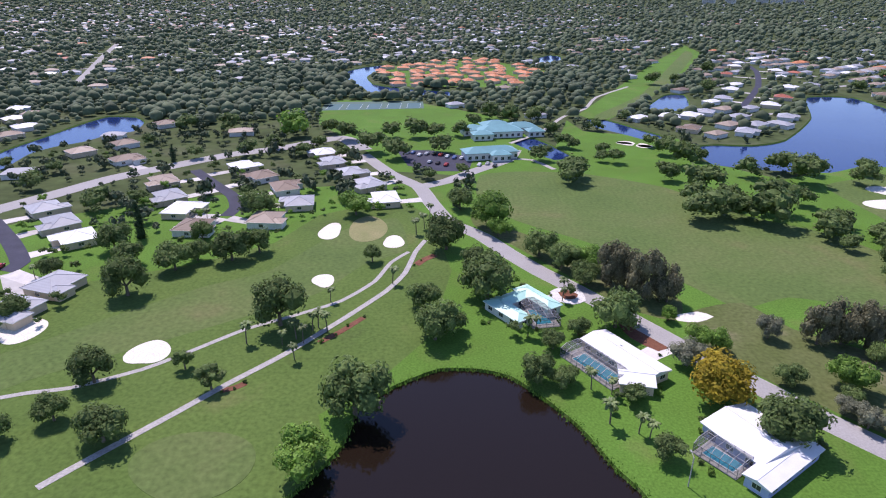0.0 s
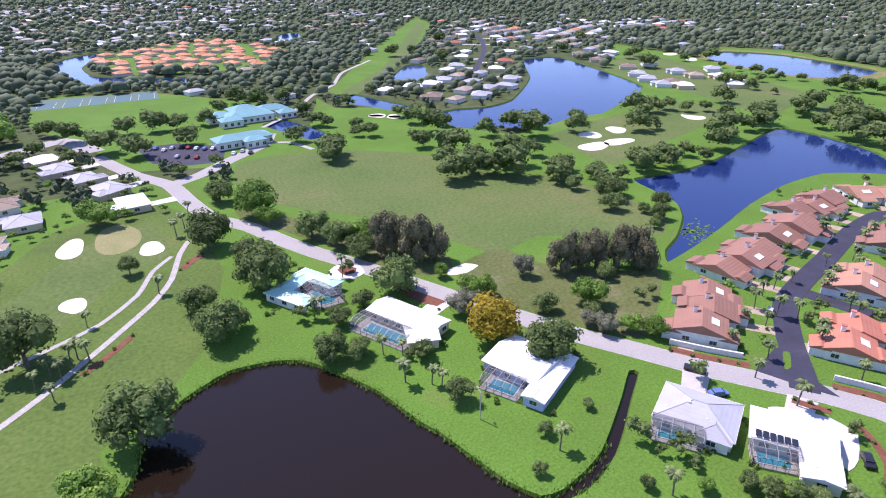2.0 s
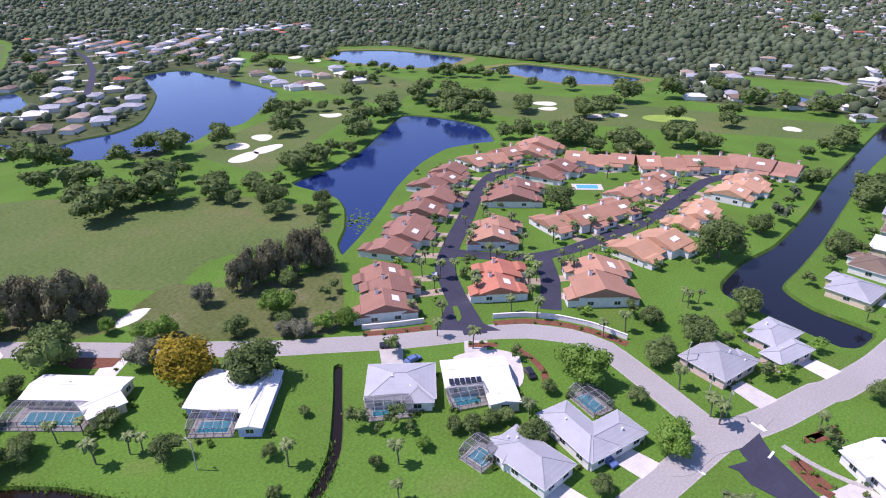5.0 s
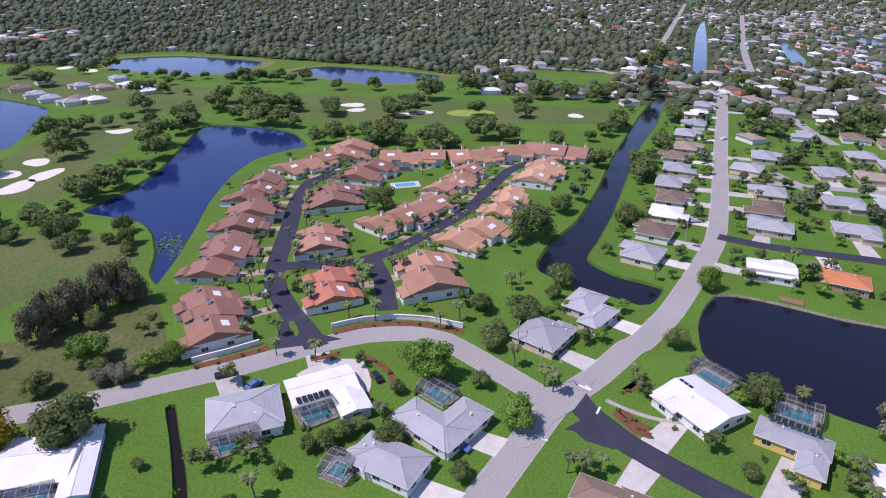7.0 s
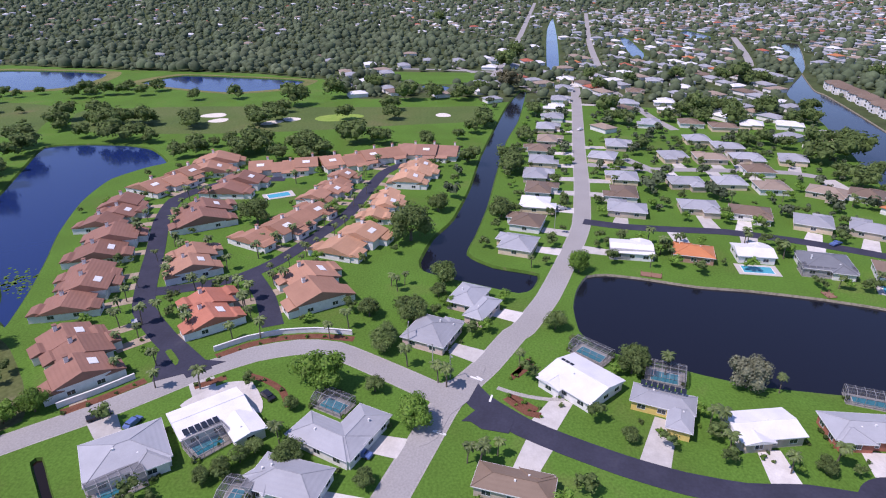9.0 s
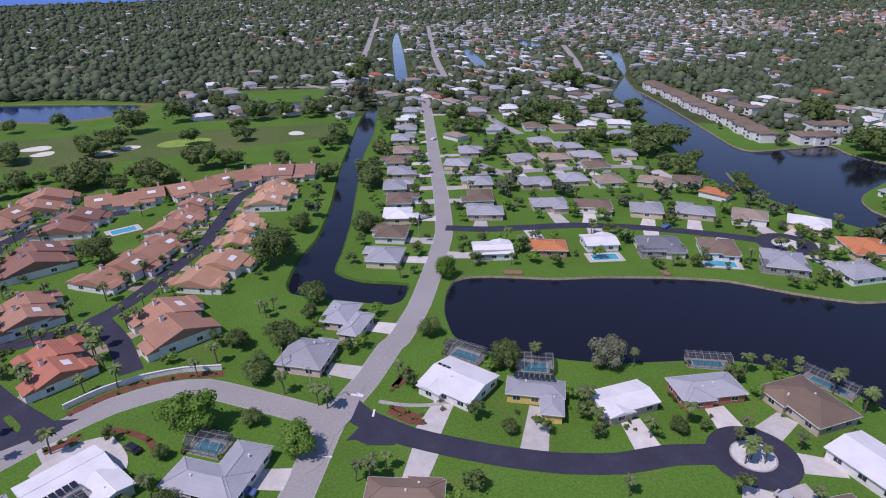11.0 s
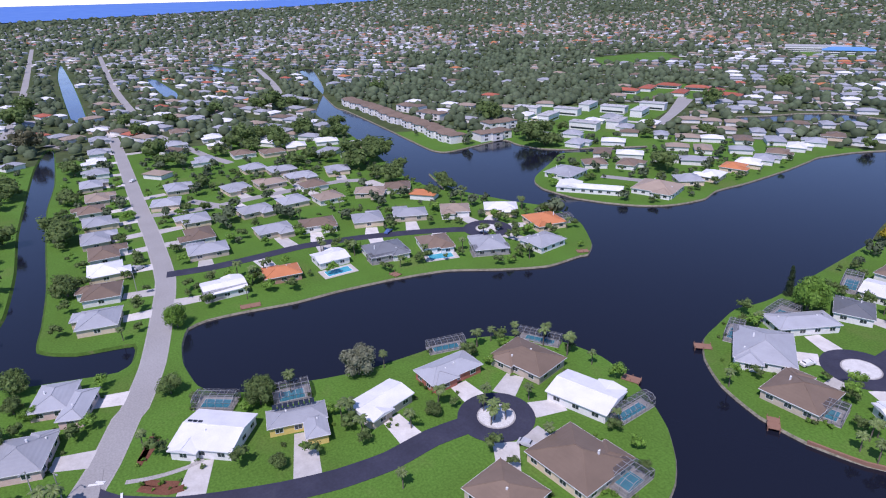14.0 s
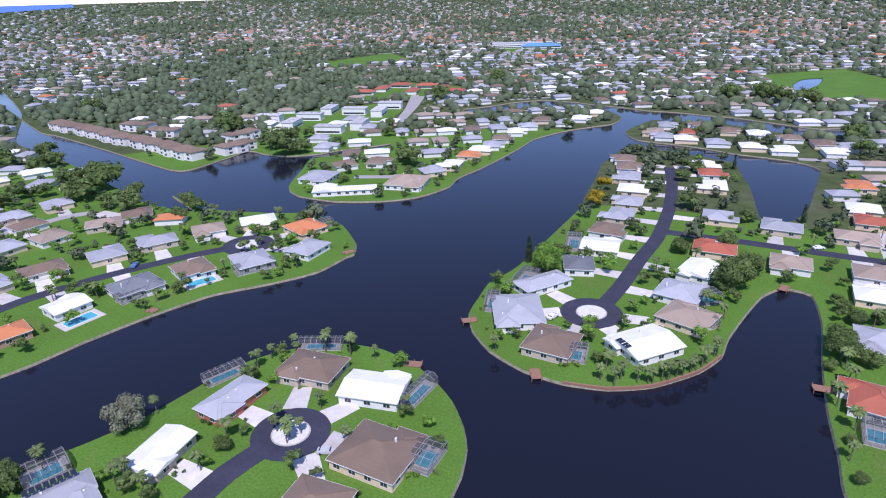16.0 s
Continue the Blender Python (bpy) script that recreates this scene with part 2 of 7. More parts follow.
PAINTS = {k: plain(k + "_car_paint", c, 0.25, spec=0.6) for k, c in {"black": (0.02, 0.02, 0.025), "white": (0.75, 0.75, 0.75), "red": (0.45, 0.03, 0.03), "blue": (0.1, 0.16, 0.36), "silver": (0.45, 0.46, 0.48)}.items()}


# ---- mesh helpers ----
def mesh_of(name, verts, faces, material, smooth=False):
    me = bpy.data.meshes.new(name)
    me.from_pydata([tuple(v) for v in verts], [], [tuple(f) for f in faces])
    me.materials.append(material)
    if smooth:
        me.shade_smooth()
    me.update()
    return me


def put(name, me, parent=None, m=None, label="", category="", group="", kind=""):
    ob = new(name, me)
    if parent:
        ob.parent = parent
    if m is not None:
        ob.matrix_basis = m
    return tagged(ob, label, category, group, kind)


class Shape:
    """Collects boxes, prisms and strips into one mesh."""

    def __init__(self):
        self.v, self.f = [], []

    def add(self, verts, faces):
        k = len(self.v)
        self.v += [tuple(v) for v in verts]
        self.f += [tuple(i + k for i in f) for f in faces]
        return self

    def box(self, x0, y0, z0, x1, y1, z1, m=None):
        vs = [Vector(p) for p in ((x0, y0, z0), (x1, y0, z0), (x1, y1, z0), (x0, y1, z0), (x0, y0, z1), (x1, y0, z1), (x1, y1, z1), (x0, y1, z1))]
        if m is not None:
            vs = [m @ v for v in vs]
        return self.add(vs, [(0, 3, 2, 1), (4, 5, 6, 7), (0, 1, 5, 4), (1, 2, 6, 5), (2, 3, 7, 6), (3, 0, 4, 7)])

    def beam(self, a, b, r):
        a, b = Vector(a), Vector(b)
        d = b - a
        m = Matrix.Translation(a) @ d.to_track_quat("Z", "Y").to_matrix().to_4x4()
        return self.box(-r, -r, 0, r, r, d.length, m)

    def roof(self, w, d, z, rise, gable=False, over=0.6, m=None, thick=0.22):
        """Hip or gable roof over a w x d plan centred at 0, ridge along the longer side."""
        turn = d > w
        a, b = (d, w) if turn else (w, d)
        a, b = a / 2 + over, b / 2 + over
        e = a if gable else max(a - b, 0.02)
        vs = [(-a, -b, z), (a, -b, z), (a, b, z), (-a, b, z), (-a, -b, z + thick), (a, -b, z + thick), (a, b, z + thick), (-a, b, z + thick), (-e, 0, z + thick + rise), (e, 0, z + thick + rise)]
        if turn:
            vs = [(-y, x, q) for x, y, q in vs]
        vs = [Vector(v) for v in vs]
        if m is not None:
            vs = [m @ v for v in vs]
        return self.add(vs, [(0, 3, 2, 1), (0, 1, 5, 4), (1, 2, 6, 5), (2, 3, 7, 6), (3, 0, 4, 7), (4, 5, 9, 8), (6, 7, 8, 9), (5, 6, 9), (7, 4, 8)])

    def done(self, name, material, smooth=False):
        return mesh_of(name, self.v, self.f, material, smooth)


def smooth_line(pts, step=4.0, closed=False):
    """Catmull-Rom through the points, resampled about every step metres."""
    p = [np.array(q, float) for q in pts]
    n = len(p)
    out = []
    for i in range(n if closed else n - 1):
        if closed:
            a, b, c, d = p[i - 1], p[i], p[(i + 1) % n], p[(i + 2) % n]
        else:
            a, b, c, d = p[max(i - 1, 0)], p[i], p[i + 1], p[min(i + 2, n - 1)]
        k = max(2, min(12, int(np.linalg.norm(c - b) / step)))
        for j in range(k):
            t = j / k
            q = 0.5 * (2 * b + (c - a) * t + (2 * a - 5 * b + 4 * c - d) * t * t + (3 * b - a - 3 * c + d) * t ** 3)
            out.append(0.6 * q + 0.4 * (b + (c - b) * t))
    if not closed:
        out.append(p[-1])
    return np.array(out)


def inside(poly, x, y):
    poly = np.asarray(poly)
    hit = np.zeros(np.shape(x), bool)
    x0, y0 = poly[-1]
    for x1, y1 in poly:
        c = (y1 > y) != (y0 > y)
        hit ^= c & (x < (x0 - x1) * (y - y1) / ((y0 - y1) or 1e-9) + x1)
        x0, y0 = x1, y1
    return hit


def near_line(line, x, y, closed=False):
    """Distance of points to a polyline."""
    line = np.asarray(line)
    best = np.full(np.shape(x), 1e9)
    for i in range(len(line) if closed else len(line) - 1):
        a, b = line[i], line[(i + 1) % len(line)]
        d = b - a
        t = np.clip(((x - a[0]) * d[0] + (y - a[1]) * d[1]) / (d @ d + 1e-9), 0, 1)
        best = np.minimum(best, np.hypot(x - a[0] - t * d[0], y - a[1] - t * d[1]))
    return best


def in_water(x, y, gap=0.0):
    """Whether a place lies in water, or nearer to it than the gap."""
    for lp in WATER_NAMES.values():
        if not (lp[:, 0].min() - gap < x < lp[:, 0].max() + gap and lp[:, 1].min() - gap < y < lp[:, 1].max() + gap):
            continue
        a, b = lp, np.roll(lp, -1, 0)
        cross = (a[:, 1] > y) != (b[:, 1] > y)
        if np.sum(cross & (x < (b[:, 0] - a[:, 0]) * (y - a[:, 1]) / (b[:, 1] - a[:, 1] + 1e-12) + a[:, 0])) % 2:
            return True
        if gap and np.hypot(lp[:, 0] - x, lp[:, 1] - y).min() < gap:
            return True
    return False


def rise_far(r):
    """The ground swells gently towards the horizon."""
    return 84.0 * np.clip((np.asarray(r) - 1800) / 3100, 0, 1) ** 1.7


# ---- water and ground ----
LAKE_SOUTH = [(177.6, -32.9), (165.8, -30.3), (152.2, -30.4), (144.6, -34), (140.6, -40.2), (137.9, -48.7), (132.9, -59.8), (129, -71.9), (127.2, -86.3), (125.3, -101.9), (118.8, -114.8), (105.8, -126.6), (90.9, -130.1), (76.3, -126.9), (68.3, -123.1), (59.8, -117.4), (52.4, -109.7), (47.9, -102.8), (44.8, -93.9), (43.9, -88.2), (37.9, -63.2), (3.9, -48.2), (-71.4, -95.3), (-45.4, -111.3), (-31.4, -125.3), (-29.7, -140.9), (-27.6, -159.1), (-26.6, -182.4), (-26.6, -208), (-23.5, -227.9), (-14.1, -229.3), (-8.2, -219.1), (-4.2, -201.5), (-1.2, -184.2), (-0.6, -172.6), (4.1, -161.3)]
LAKE_EAST = [(14, -148.7), (24.5, -141.8), (36.3, -138.8), (48.2, -139.5), (61.2, -144.5), (71.5, -153), (77.9, -163), (79.5, -171.6), (81.8, -187.8), (77.9, -205.3)]
LAKE_CHANNEL = [(77.3, -267.9), (77.5, -286.1), (81.2, -304.6), (86.5, -343.3), (90.8, -368.9), (90, -390.6), (88.7, -414.4), (83.7, -420.1), (59.7, -416.6), (36, -409.2), (18.9, -401.8), (12.5, -376.3), (6.9, -354.9), (1.2, -321.6), (-2, -304.4), (-9, -301), (-15.6, -306.6), (-21.1, -325.5), (-23.2, -352.5), (-25.8, -387.3), (-26.6, -405.4), (-19.9, -416), (-9.3, -421.4), (4.9, -424.2), (21.4, -426.5), (39.4, -433.7), (58.1, -438), (73.4, -439), (85.6, -441.4), (94.4, -451.5), (100.4, -465.7), (98.9, -484.1), (91.5, -515.7), (72.2, -518.4), (49.8, -524.8), (30.7, -518.4), (10.4, -506.7), (-8.2, -501.9), (-22.4, -499.8), (-36.1, -501.6), (-47, -526)]
LAKE_ARM = [(-46.9, -540.7), (-25.8, -527.9), (-7.2, -533.6), (12.7, -542), (34, -551), (55.8, -552.9), (79.1, -557.6), (102.6, -557.2), (129.3, -565), (156.9, -570.4), (175.3, -576.9), (210, -578), (232.1, -552.6), (245.8, -524.4), (259.3, -506.6), (252.7, -494), (233.3, -498.5), (218.8, -522), (201.4, -541), (178.2, -552.8), (158.2, -557.2), (136.4, -544.3), (120.5, -525.2), (116.3, -511), (117, -490.9), (128.2, -474.6), (140.4, -456), (146.9, -442.4), (154.9, -416.4), (154.4, -399.3), (153.8, -372.9), (154.4, -351.6), (155.5, -328.9), (158.3, -304.7), (154.7, -287.9), (158, -271.6), (162.8, -261.8), (171.2, -252.7), (183.9, -244.8), (198.3, -239.1), (209.3, -238.3), (221.2, -238.2), (232.4, -243.2), (240.6, -251.3), (247.1, -262.3), (257.1, -281.1), (269.2, -303.3), (259.2, -320.8), (249.7, -340.6), (240.6, -355.4)]
LAKE_QUAY = [(244.8, -363.1), (254.8, -347.5), (267.5, -331.2), (274.9, -315.8), (290.1, -304.1), (308.5, -301.3), (321.5, -304.5), (327.6, -301.9), (326.1, -276.9), (324.4, -254.3), (326.8, -247.4), (337.9, -245.4), (375.6, -252.1), (419.5, -260.7), (467.7, -269.3), (520.2, -277.8), (551.6, -281.5)]
LAKE_NORTH = [(726.2, -341.1), (870.9, -389.2), (870.9, -411.1), (667.5, -328.1), (525.2, -248.3), (443, -233.1), (353.3, -209.5), (288.2, -192.3), (254.2, -194.8), (288.4, -208.5), (254.7, -199.8), (216.3, -209.8), (203, -215.9), (187.5, -216.8), (170.8, -211.8), (151.5, -196.6), (144.9, -186.3), (146, -182.7), (147.3, -165.5), (156.4, -149.7), (169.5, -132.2), (176.5, -111), (180.8, -89.7), (182.6, -73.2), (187.3, -57), (189.6, -44.8), (187.7, -37.5)]
SHORES = {
    "lake": LAKE_SOUTH + LAKE_EAST + LAKE_CHANNEL + LAKE_ARM + LAKE_QUAY + LAKE_NORTH,
    "pond_water": [(-11.8, 127.8), (-6.3, 131.7), (-0.6, 135.1), (9.4, 135), (17.7, 131.9), (25.8, 121.7), (31.7, 112.1), (36.9, 98.5), (39.5, 94), (43.2, 84.2), (46.7, 75.4), (50.8, 69.7), (55.5, 69.4), (61.9, 71.6), (68.4, 74.8), (75.8, 80.8), (83.8, 87.8), (91.9, 95.3), (93.7, 93.6), (85.6, 86.2), (77.9, 78.8), (71.4, 73.3), (64.5, 69.2), (58.7, 67.1), (52.1, 65.3), (40.1, 43.3), (22.1, 35.3), (-17.9, 45.3), (-40, 55), (-36, 80), (-22.7, 104), (-19.9, 118.8)],
    "range_lake": [(190.3, 216.1), (220.2, 217.1), (249.4, 224.5), (291.4, 242.4), (334.2, 259.4), (342.5, 240), (342.7, 213.9), (334.4, 192.4), (309.6, 170.9), (299, 177.5), (278.8, 185.6), (248.9, 181.5), (214.7, 169.5), (189.9, 158), (170, 149.3), (154.2, 143.2), (143.4, 139.8), (149.3, 147.8), (162.5, 156.5), (177.3, 169.9), (186.2, 182.9), (187.8, 197.5)],
    "upper_lake": [(338.1, 577.9), (381.4, 574.9), (369.2, 480.7), (350.5, 403.7), (304.2, 365.3), (258.7, 334.7), (238.5, 336.3), (211.4, 322.6), (188.2, 324.7), (172.1, 330.2), (154.1, 338.2), (154.7, 362.4), (159.8, 382), (174.7, 388.4), (198.7, 386.2), (228.1, 402.3), (285.4, 475.8)],
    "inlet_pond": [(109.2, 470.6), (125.6, 467.4), (141.1, 432.6), (151.2, 408.8), (137.2, 395.1), (124.3, 415.6), (110.3, 438.3)],
    "finger_pond": [(173.8, 525.4), (209, 587.1), (228.7, 589.3), (211.6, 529), (187.3, 501.5), (172.9, 500.2)],
    "clubhouse_pond": [(43.9, 395.7), (61.4, 404.4), (74.1, 371.4), (77.6, 354.1), (64.9, 347.3), (53.3, 370.7)],
    "villa_lake": [(-120.5, 732.3), (-101.3, 797.3), (-68.6, 827.7), (-79.7, 757.6), (-85.3, 707.3), (-71.8, 650.6), (-41.2, 623.7), (3, 606.4), (40.2, 597.3), (8, 576.4), (-33.4, 582.1), (-63.5, 572.3), (-80.1, 623.7)],
    "villa_pond": [(131.2, 907.4), (159.2, 957.9), (173.7, 935.4), (153, 840.2), (132.7, 838)],
    "roadside_lake": [(-263.8, 338.1), (-268.5, 366.6), (-266.6, 400.7), (-264.9, 440.9), (-259.7, 473.1), (-236.2, 471.5), (-220.5, 451.8), (-214, 419.6), (-225.7, 406.5), (-231.4, 387.8), (-242.5, 373.6), (-246.6, 356.1), (-241, 325.5), (-245.8, 312.6)],
    "far_lake": [(521.3, 510.1), (574.8, 535.9), (610.9, 487.3), (599.1, 376.7), (531.6, 360.6), (506.9, 388), (502.8, 450.7)],
    "reed_lake": [(548.1, 313.1), (589.1, 292.1), (578.7, 215.1), (565.1, 165.6), (525.5, 174.5), (506.2, 214.4), (524.6, 272.2)],
    "canal": [(195.5, 21.5), (216.1, 18.5), (237, 11.5), (277.3, 5.6), (332.2, 0.9), (394.2, -7.2), (471, -18), (525.9, -30), (524.4, -36.1), (422.1, -25.4), (364.4, -15.4), (300, -8.5), (253.2, -4), (223.3, 0.3), (203.4, 3.5), (193.8, -5.8), (188.3, -21.5), (177.6, -18.9), (173.9, -13.8), (178.5, -1.3), (182.9, 9.7), (187.9, 19.1)],
    "far_canal": [(673.8, -64.6), (1062.8, -98.3), (1323.1, -133.1), (968.8, -106.4), (678.3, -79.6), (640.7, -69.9)],
    "canal_b": [(944.8, -193.3), (925.9, -203.8), (774.3, -190.3), (719.6, -174.4), (762.1, -170.4)],
    "canal_d": [(1024, -299.8), (1056.3, -324.6), (967.4, -330.7), (905.2, -305.1), (947.8, -291.4)],
    "range_marsh": [(548.8, 56.8), (555.8, 43.9), (540.4, 26.5), (517.1, 32.4), (525.8, 46.6)],
    "golf_pond": [(-1.1, -757.7), (-9.6, -806.5), (-28.7, -822.4), (-27, -775), (-13.7, -720.6), (-5.3, -717.7)],
}
WATER_NAMES = {name: smooth_line(pts, 3.0 if name in ("lake", "pond_water", "canal", "range_lake") else 6.0, True) for name, pts in SHORES.items()}
R_OUT = 4900
UPPER = np.array([(158.1, 414.2), (270.5, 647), (410.2, 934.7), (491.7, 984.8), (474.2, 797.2), (710.1, 921.5), (813.9, 843.2), (744.3, 757.6), (604.9, 785.4), (457.8, 663.5), (477.8, 558.3), (460.7, 398.7), (425.1, 367.3), (353.2, 412.7), (357.6, 604.4), (293, 488.2), (234.8, 409.6), (195.9, 397.1)])
OPEN_LAND = [
    [(-147.2, 160.6), (-146, 176), (-121.1, 185), (-90.9, 199.2), (-65.8, 220.2), (-54.3, 251.9), (-21.9, 275), (-3.4, 259.6), (47.8, 174.9), (95.7, 114.6), (88.9, 89.1), (-87.7, 88.3), (-94.8, 87.7)],
    [(93.8, 464.1), (60.7, 341.3), (20.6, 335.4), (3.7, 214.1), (62.7, 142.6), (106.2, 102.3), (146.3, 137), (194.2, 163.3), (308.5, 165.6), (311.8, 54.3), (487.2, 99.8), (575.5, 151.4), (595.9, 348.2), (597.1, 435.1), (534.3, 463.7), (420.4, 359.9), (339.3, 396.5), (178.6, 308.8), (143.8, 354.7), (157.3, 403), (98.1, 425.3)],
    [(107.1, 486.5), (273.2, 834.5), (428, 1137.6), (399.2, 982.5), (240.8, 656.6), (116.2, 450)],
    [(507.3, 648), (511.7, 531), (498.4, 351), (471.8, 277.3), (478, 154.1), (496.7, 5.4), (427.4, -8), (360.5, -2.4), (326.6, 179.9), (343.9, 291.5), (332.4, 436.7)],
    [(621.4, 95.9), (618.3, 4.2), (555.1, 9.6), (551.6, 69.6)],
    [(513.4, 517.5), (601.1, 567.7), (644.6, 513.2), (619.3, 381.9), (610.5, 302.4), (602.1, 223.7), (574.2, 157.3), (509.9, 169.4), (492.6, 213.9), (501.4, 294.1), (485.4, 372.2), (479, 443.7)],
    [(106.7, 112.4), (144.6, 141.4), (188.7, 160.8), (261.2, 171.1), (324.3, 163.9), (369.1, 10.9), (219.4, 14.8), (159.6, 15), (126.1, 48.9)],
    [(667.4, -804.6), (650.8, -960.3), (551.7, -877.9), (588.6, -730)],
    [(42.5, -815.8), (-50, -918.6), (-97, -819.3), (-83.8, -667.3), (-14.1, -661.4)],
    [(360.7, -352.3), (410.4, -414.6), (343.4, -516.6), (311.5, -483.5), (277.2, -384.3), (302.5, -355.3)],
    [(404.5, -533.6), (414.5, -641.8), (329.1, -631), (297.7, -574), (344.9, -547.8), (382, -513.8)],
    [(460.9, -1016.2), (521.8, -1216), (417.3, -1215.6), (355.6, -1044.9)],
    [(666.1, -802.7), (636, -943.9), (543.1, -870.2), (590.5, -743.2)],
    [(-101.7, 503), (-91, 551.2), (-26.4, 542.6), (49.2, 469.9), (57.7, 404.2), (64.4, 335.3), (19.4, 312.3), (-28.2, 322.3), (-49.3, 371.9), (-91.2, 447.4)],
    [(-78.7, 716.8), (-66.7, 803), (51.4, 900.6), (126.9, 755.8), (75.6, 627.6), (-47.6, 634.9)],
    [(-147.2, 160.6), (-146, 176), (-121.1, 185), (-90.9, 199.2), (-65.8, 220.2), (-54.3, 251.9), (-21.9, 275), (-5.7, 252.3), (3.3, 195.5), (-3.6, 150.9), (-13.4, 134.2), (-28.9, 115.8), (-21.1, 91.3), (-86, 85.7), (-98.4, 87.4)],
]
verts, edges = [], []
for loop in WATER_NAMES.values():
    k, n = len(verts), len(loop)
    verts += [Vector((q[0], q[1])) for q in loop]
    edges += [(k + i, k + (i + 1) % n) for i in range(n)]
for r in (1800, 2300, 2800, 3300, 3800, 4300, R_OUT):
    k = len(verts)
    verts += [Vector((r * math.cos(a * math.tau / 96), r * math.sin(a * math.tau / 96))) for a in range(96)]
    edges += [(k + i, k + (i + 1) % 96) for i in range(96)]
for r, n in ((300, 60), (480, 72), (800, 72), (1200, 72)):
    k = len(verts)
    verts += [Vector((r * math.cos(a * math.tau / n), r * math.sin(a * math.tau / n))) for a in range(n)]
    edges += [(k + i, k + (i + 1) % n) for i in range(n)]
for loop in OPEN_LAND:
    k, n = len(verts), len(loop)
    verts += [Vector(q) for q in loop]
    edges += [(k + i, k + (i + 1) % n) for i in range(n)]
cv, _, cf, *_ = geometry.delaunay_2d_cdt(verts, edges, [], 0, 1e-4)
cxy = np.array([(v.x, v.y) for v in cv])
cen = np.array([cxy[list(f)].mean(0) for f in cf])
wet = np.zeros(len(cen), bool)
for loop in WATER_NAMES.values():
    wet |= inside(loop, cen[:, 0], cen[:, 1])
gz = rise_far(np.hypot(cxy[:, 0], cxy[:, 1]))
ground_faces = [f for f, w in zip(cf, wet) if not w]
ground_mesh = mesh_of("ground", [(x, y, z) for (x, y), z in zip(cxy, gz)], ground_faces, LAWN)
ground_mesh.materials.append(SUBURB)
ground_mesh.materials.append(ROUGH)
gc = cen[~wet]
rough = (np.hypot(gc[:, 0], gc[:, 1]) > 300) & ~((gc[:, 0] > 100) & (gc[:, 1] < 20) & (np.hypot(gc[:, 0], gc[:, 1]) < 480))
for p in OPEN_LAND:
    rough &= ~inside(p, gc[:, 0], gc[:, 1])
golf = inside(OPEN_LAND[-1], gc[:, 0], gc[:, 1])
ground_mesh.polygons.foreach_set("material_index", np.where(golf, 2, rough).astype(np.int32))
put("ground", ground_mesh, label="green lawn and grass land reaching to the horizon", category="ground", kind="structure")
for name, loop in WATER_NAMES.items():
    n = len(loop)
    area = 0.5 * np.sum(loop[:, 0] * np.roll(loop[:, 1], -1) - np.roll(loop[:, 0], -1) * loop[:, 1])
    lp = loop if area > 0 else loop[::-1]
    tan = np.roll(lp, -1, 0) - np.roll(lp, 1, 0)
    nor = np.stack([-tan[:, 1], tan[:, 0]], 1) / (np.linalg.norm(tan, axis=1)[:, None] + 1e-9)
    stone = name == "lake"
    vs = [(x, y, 0.0) for x, y in lp] + [(x, y, -1.3) for x, y in lp + nor * (0.6 if stone or name == "pond_water" else 1.5)]
    fs = [(i, (i + 1) % n, n + (i + 1) % n, n + i) for i in range(n)]
    stone = name == "lake"
    put("bank", mesh_of("bank", vs, fs, RIPRAP if stone else BANK), label="pale stone edging along the lake shore" if stone else "grassy bank along the water", category="bank", kind="structure")
    tri = geometry.tessellate_polygon([[Vector((x, y, 0)) for x, y in lp]])
    put("water", mesh_of(name, [(x, y, -0.75) for x, y in lp], tri, POND if name == "pond_water" else LAKE if name in ("lake", "canal") else SKY_WATER), label="dark brown still pond water" if name == "pond_water" else "dark blue calm lake water", category="water", kind="structure")


def patch(name, pts, material, z, label, category, kind="structure", soft=True):
    """A flat piece of ground cover with a smooth outline, a little above the ground."""
    lp = smooth_line(pts, 4.0, True) if soft else np.array(pts, float)
    tri = geometry.tessellate_polygon([[Vector((x, y, 0)) for x, y in lp]])
    n = len(lp)
    up = [f if (Vector((*lp[f[1]], 0)) - Vector((*lp[f[0]], 0))).cross(Vector((*lp[f[2]], 0)) - Vector((*lp[f[0]], 0))).z > 0 else f[::-1] for f in tri]
    me = mesh_of(name, [(x, y, z) for x, y in lp] + [(x, y, -0.02) for x, y in lp], list(up) + [(i, n + i, n + (i + 1) % n, (i + 1) % n) for i in range(n)], material)
    return put(name, me, label=label, category=category, kind=kind)


def ellipse(cx, cy, a, b, deg, wob=0.12, n=22):
    c, s = math.cos(radians(deg)), math.sin(radians(deg))
    ph = random.random() * 6
    out = []
    for i in range(n):
        t = i * math.tau / n
        k = 1 + wob * math.sin(2 * t + ph) + wob * 0.6 * math.sin(3 * t + 2 * ph)
        x, y = a * k * math.cos(t), b * k * math.sin(t)
        out.append((cx + c * x - s * y, cy + s * x + c * y))
    return out


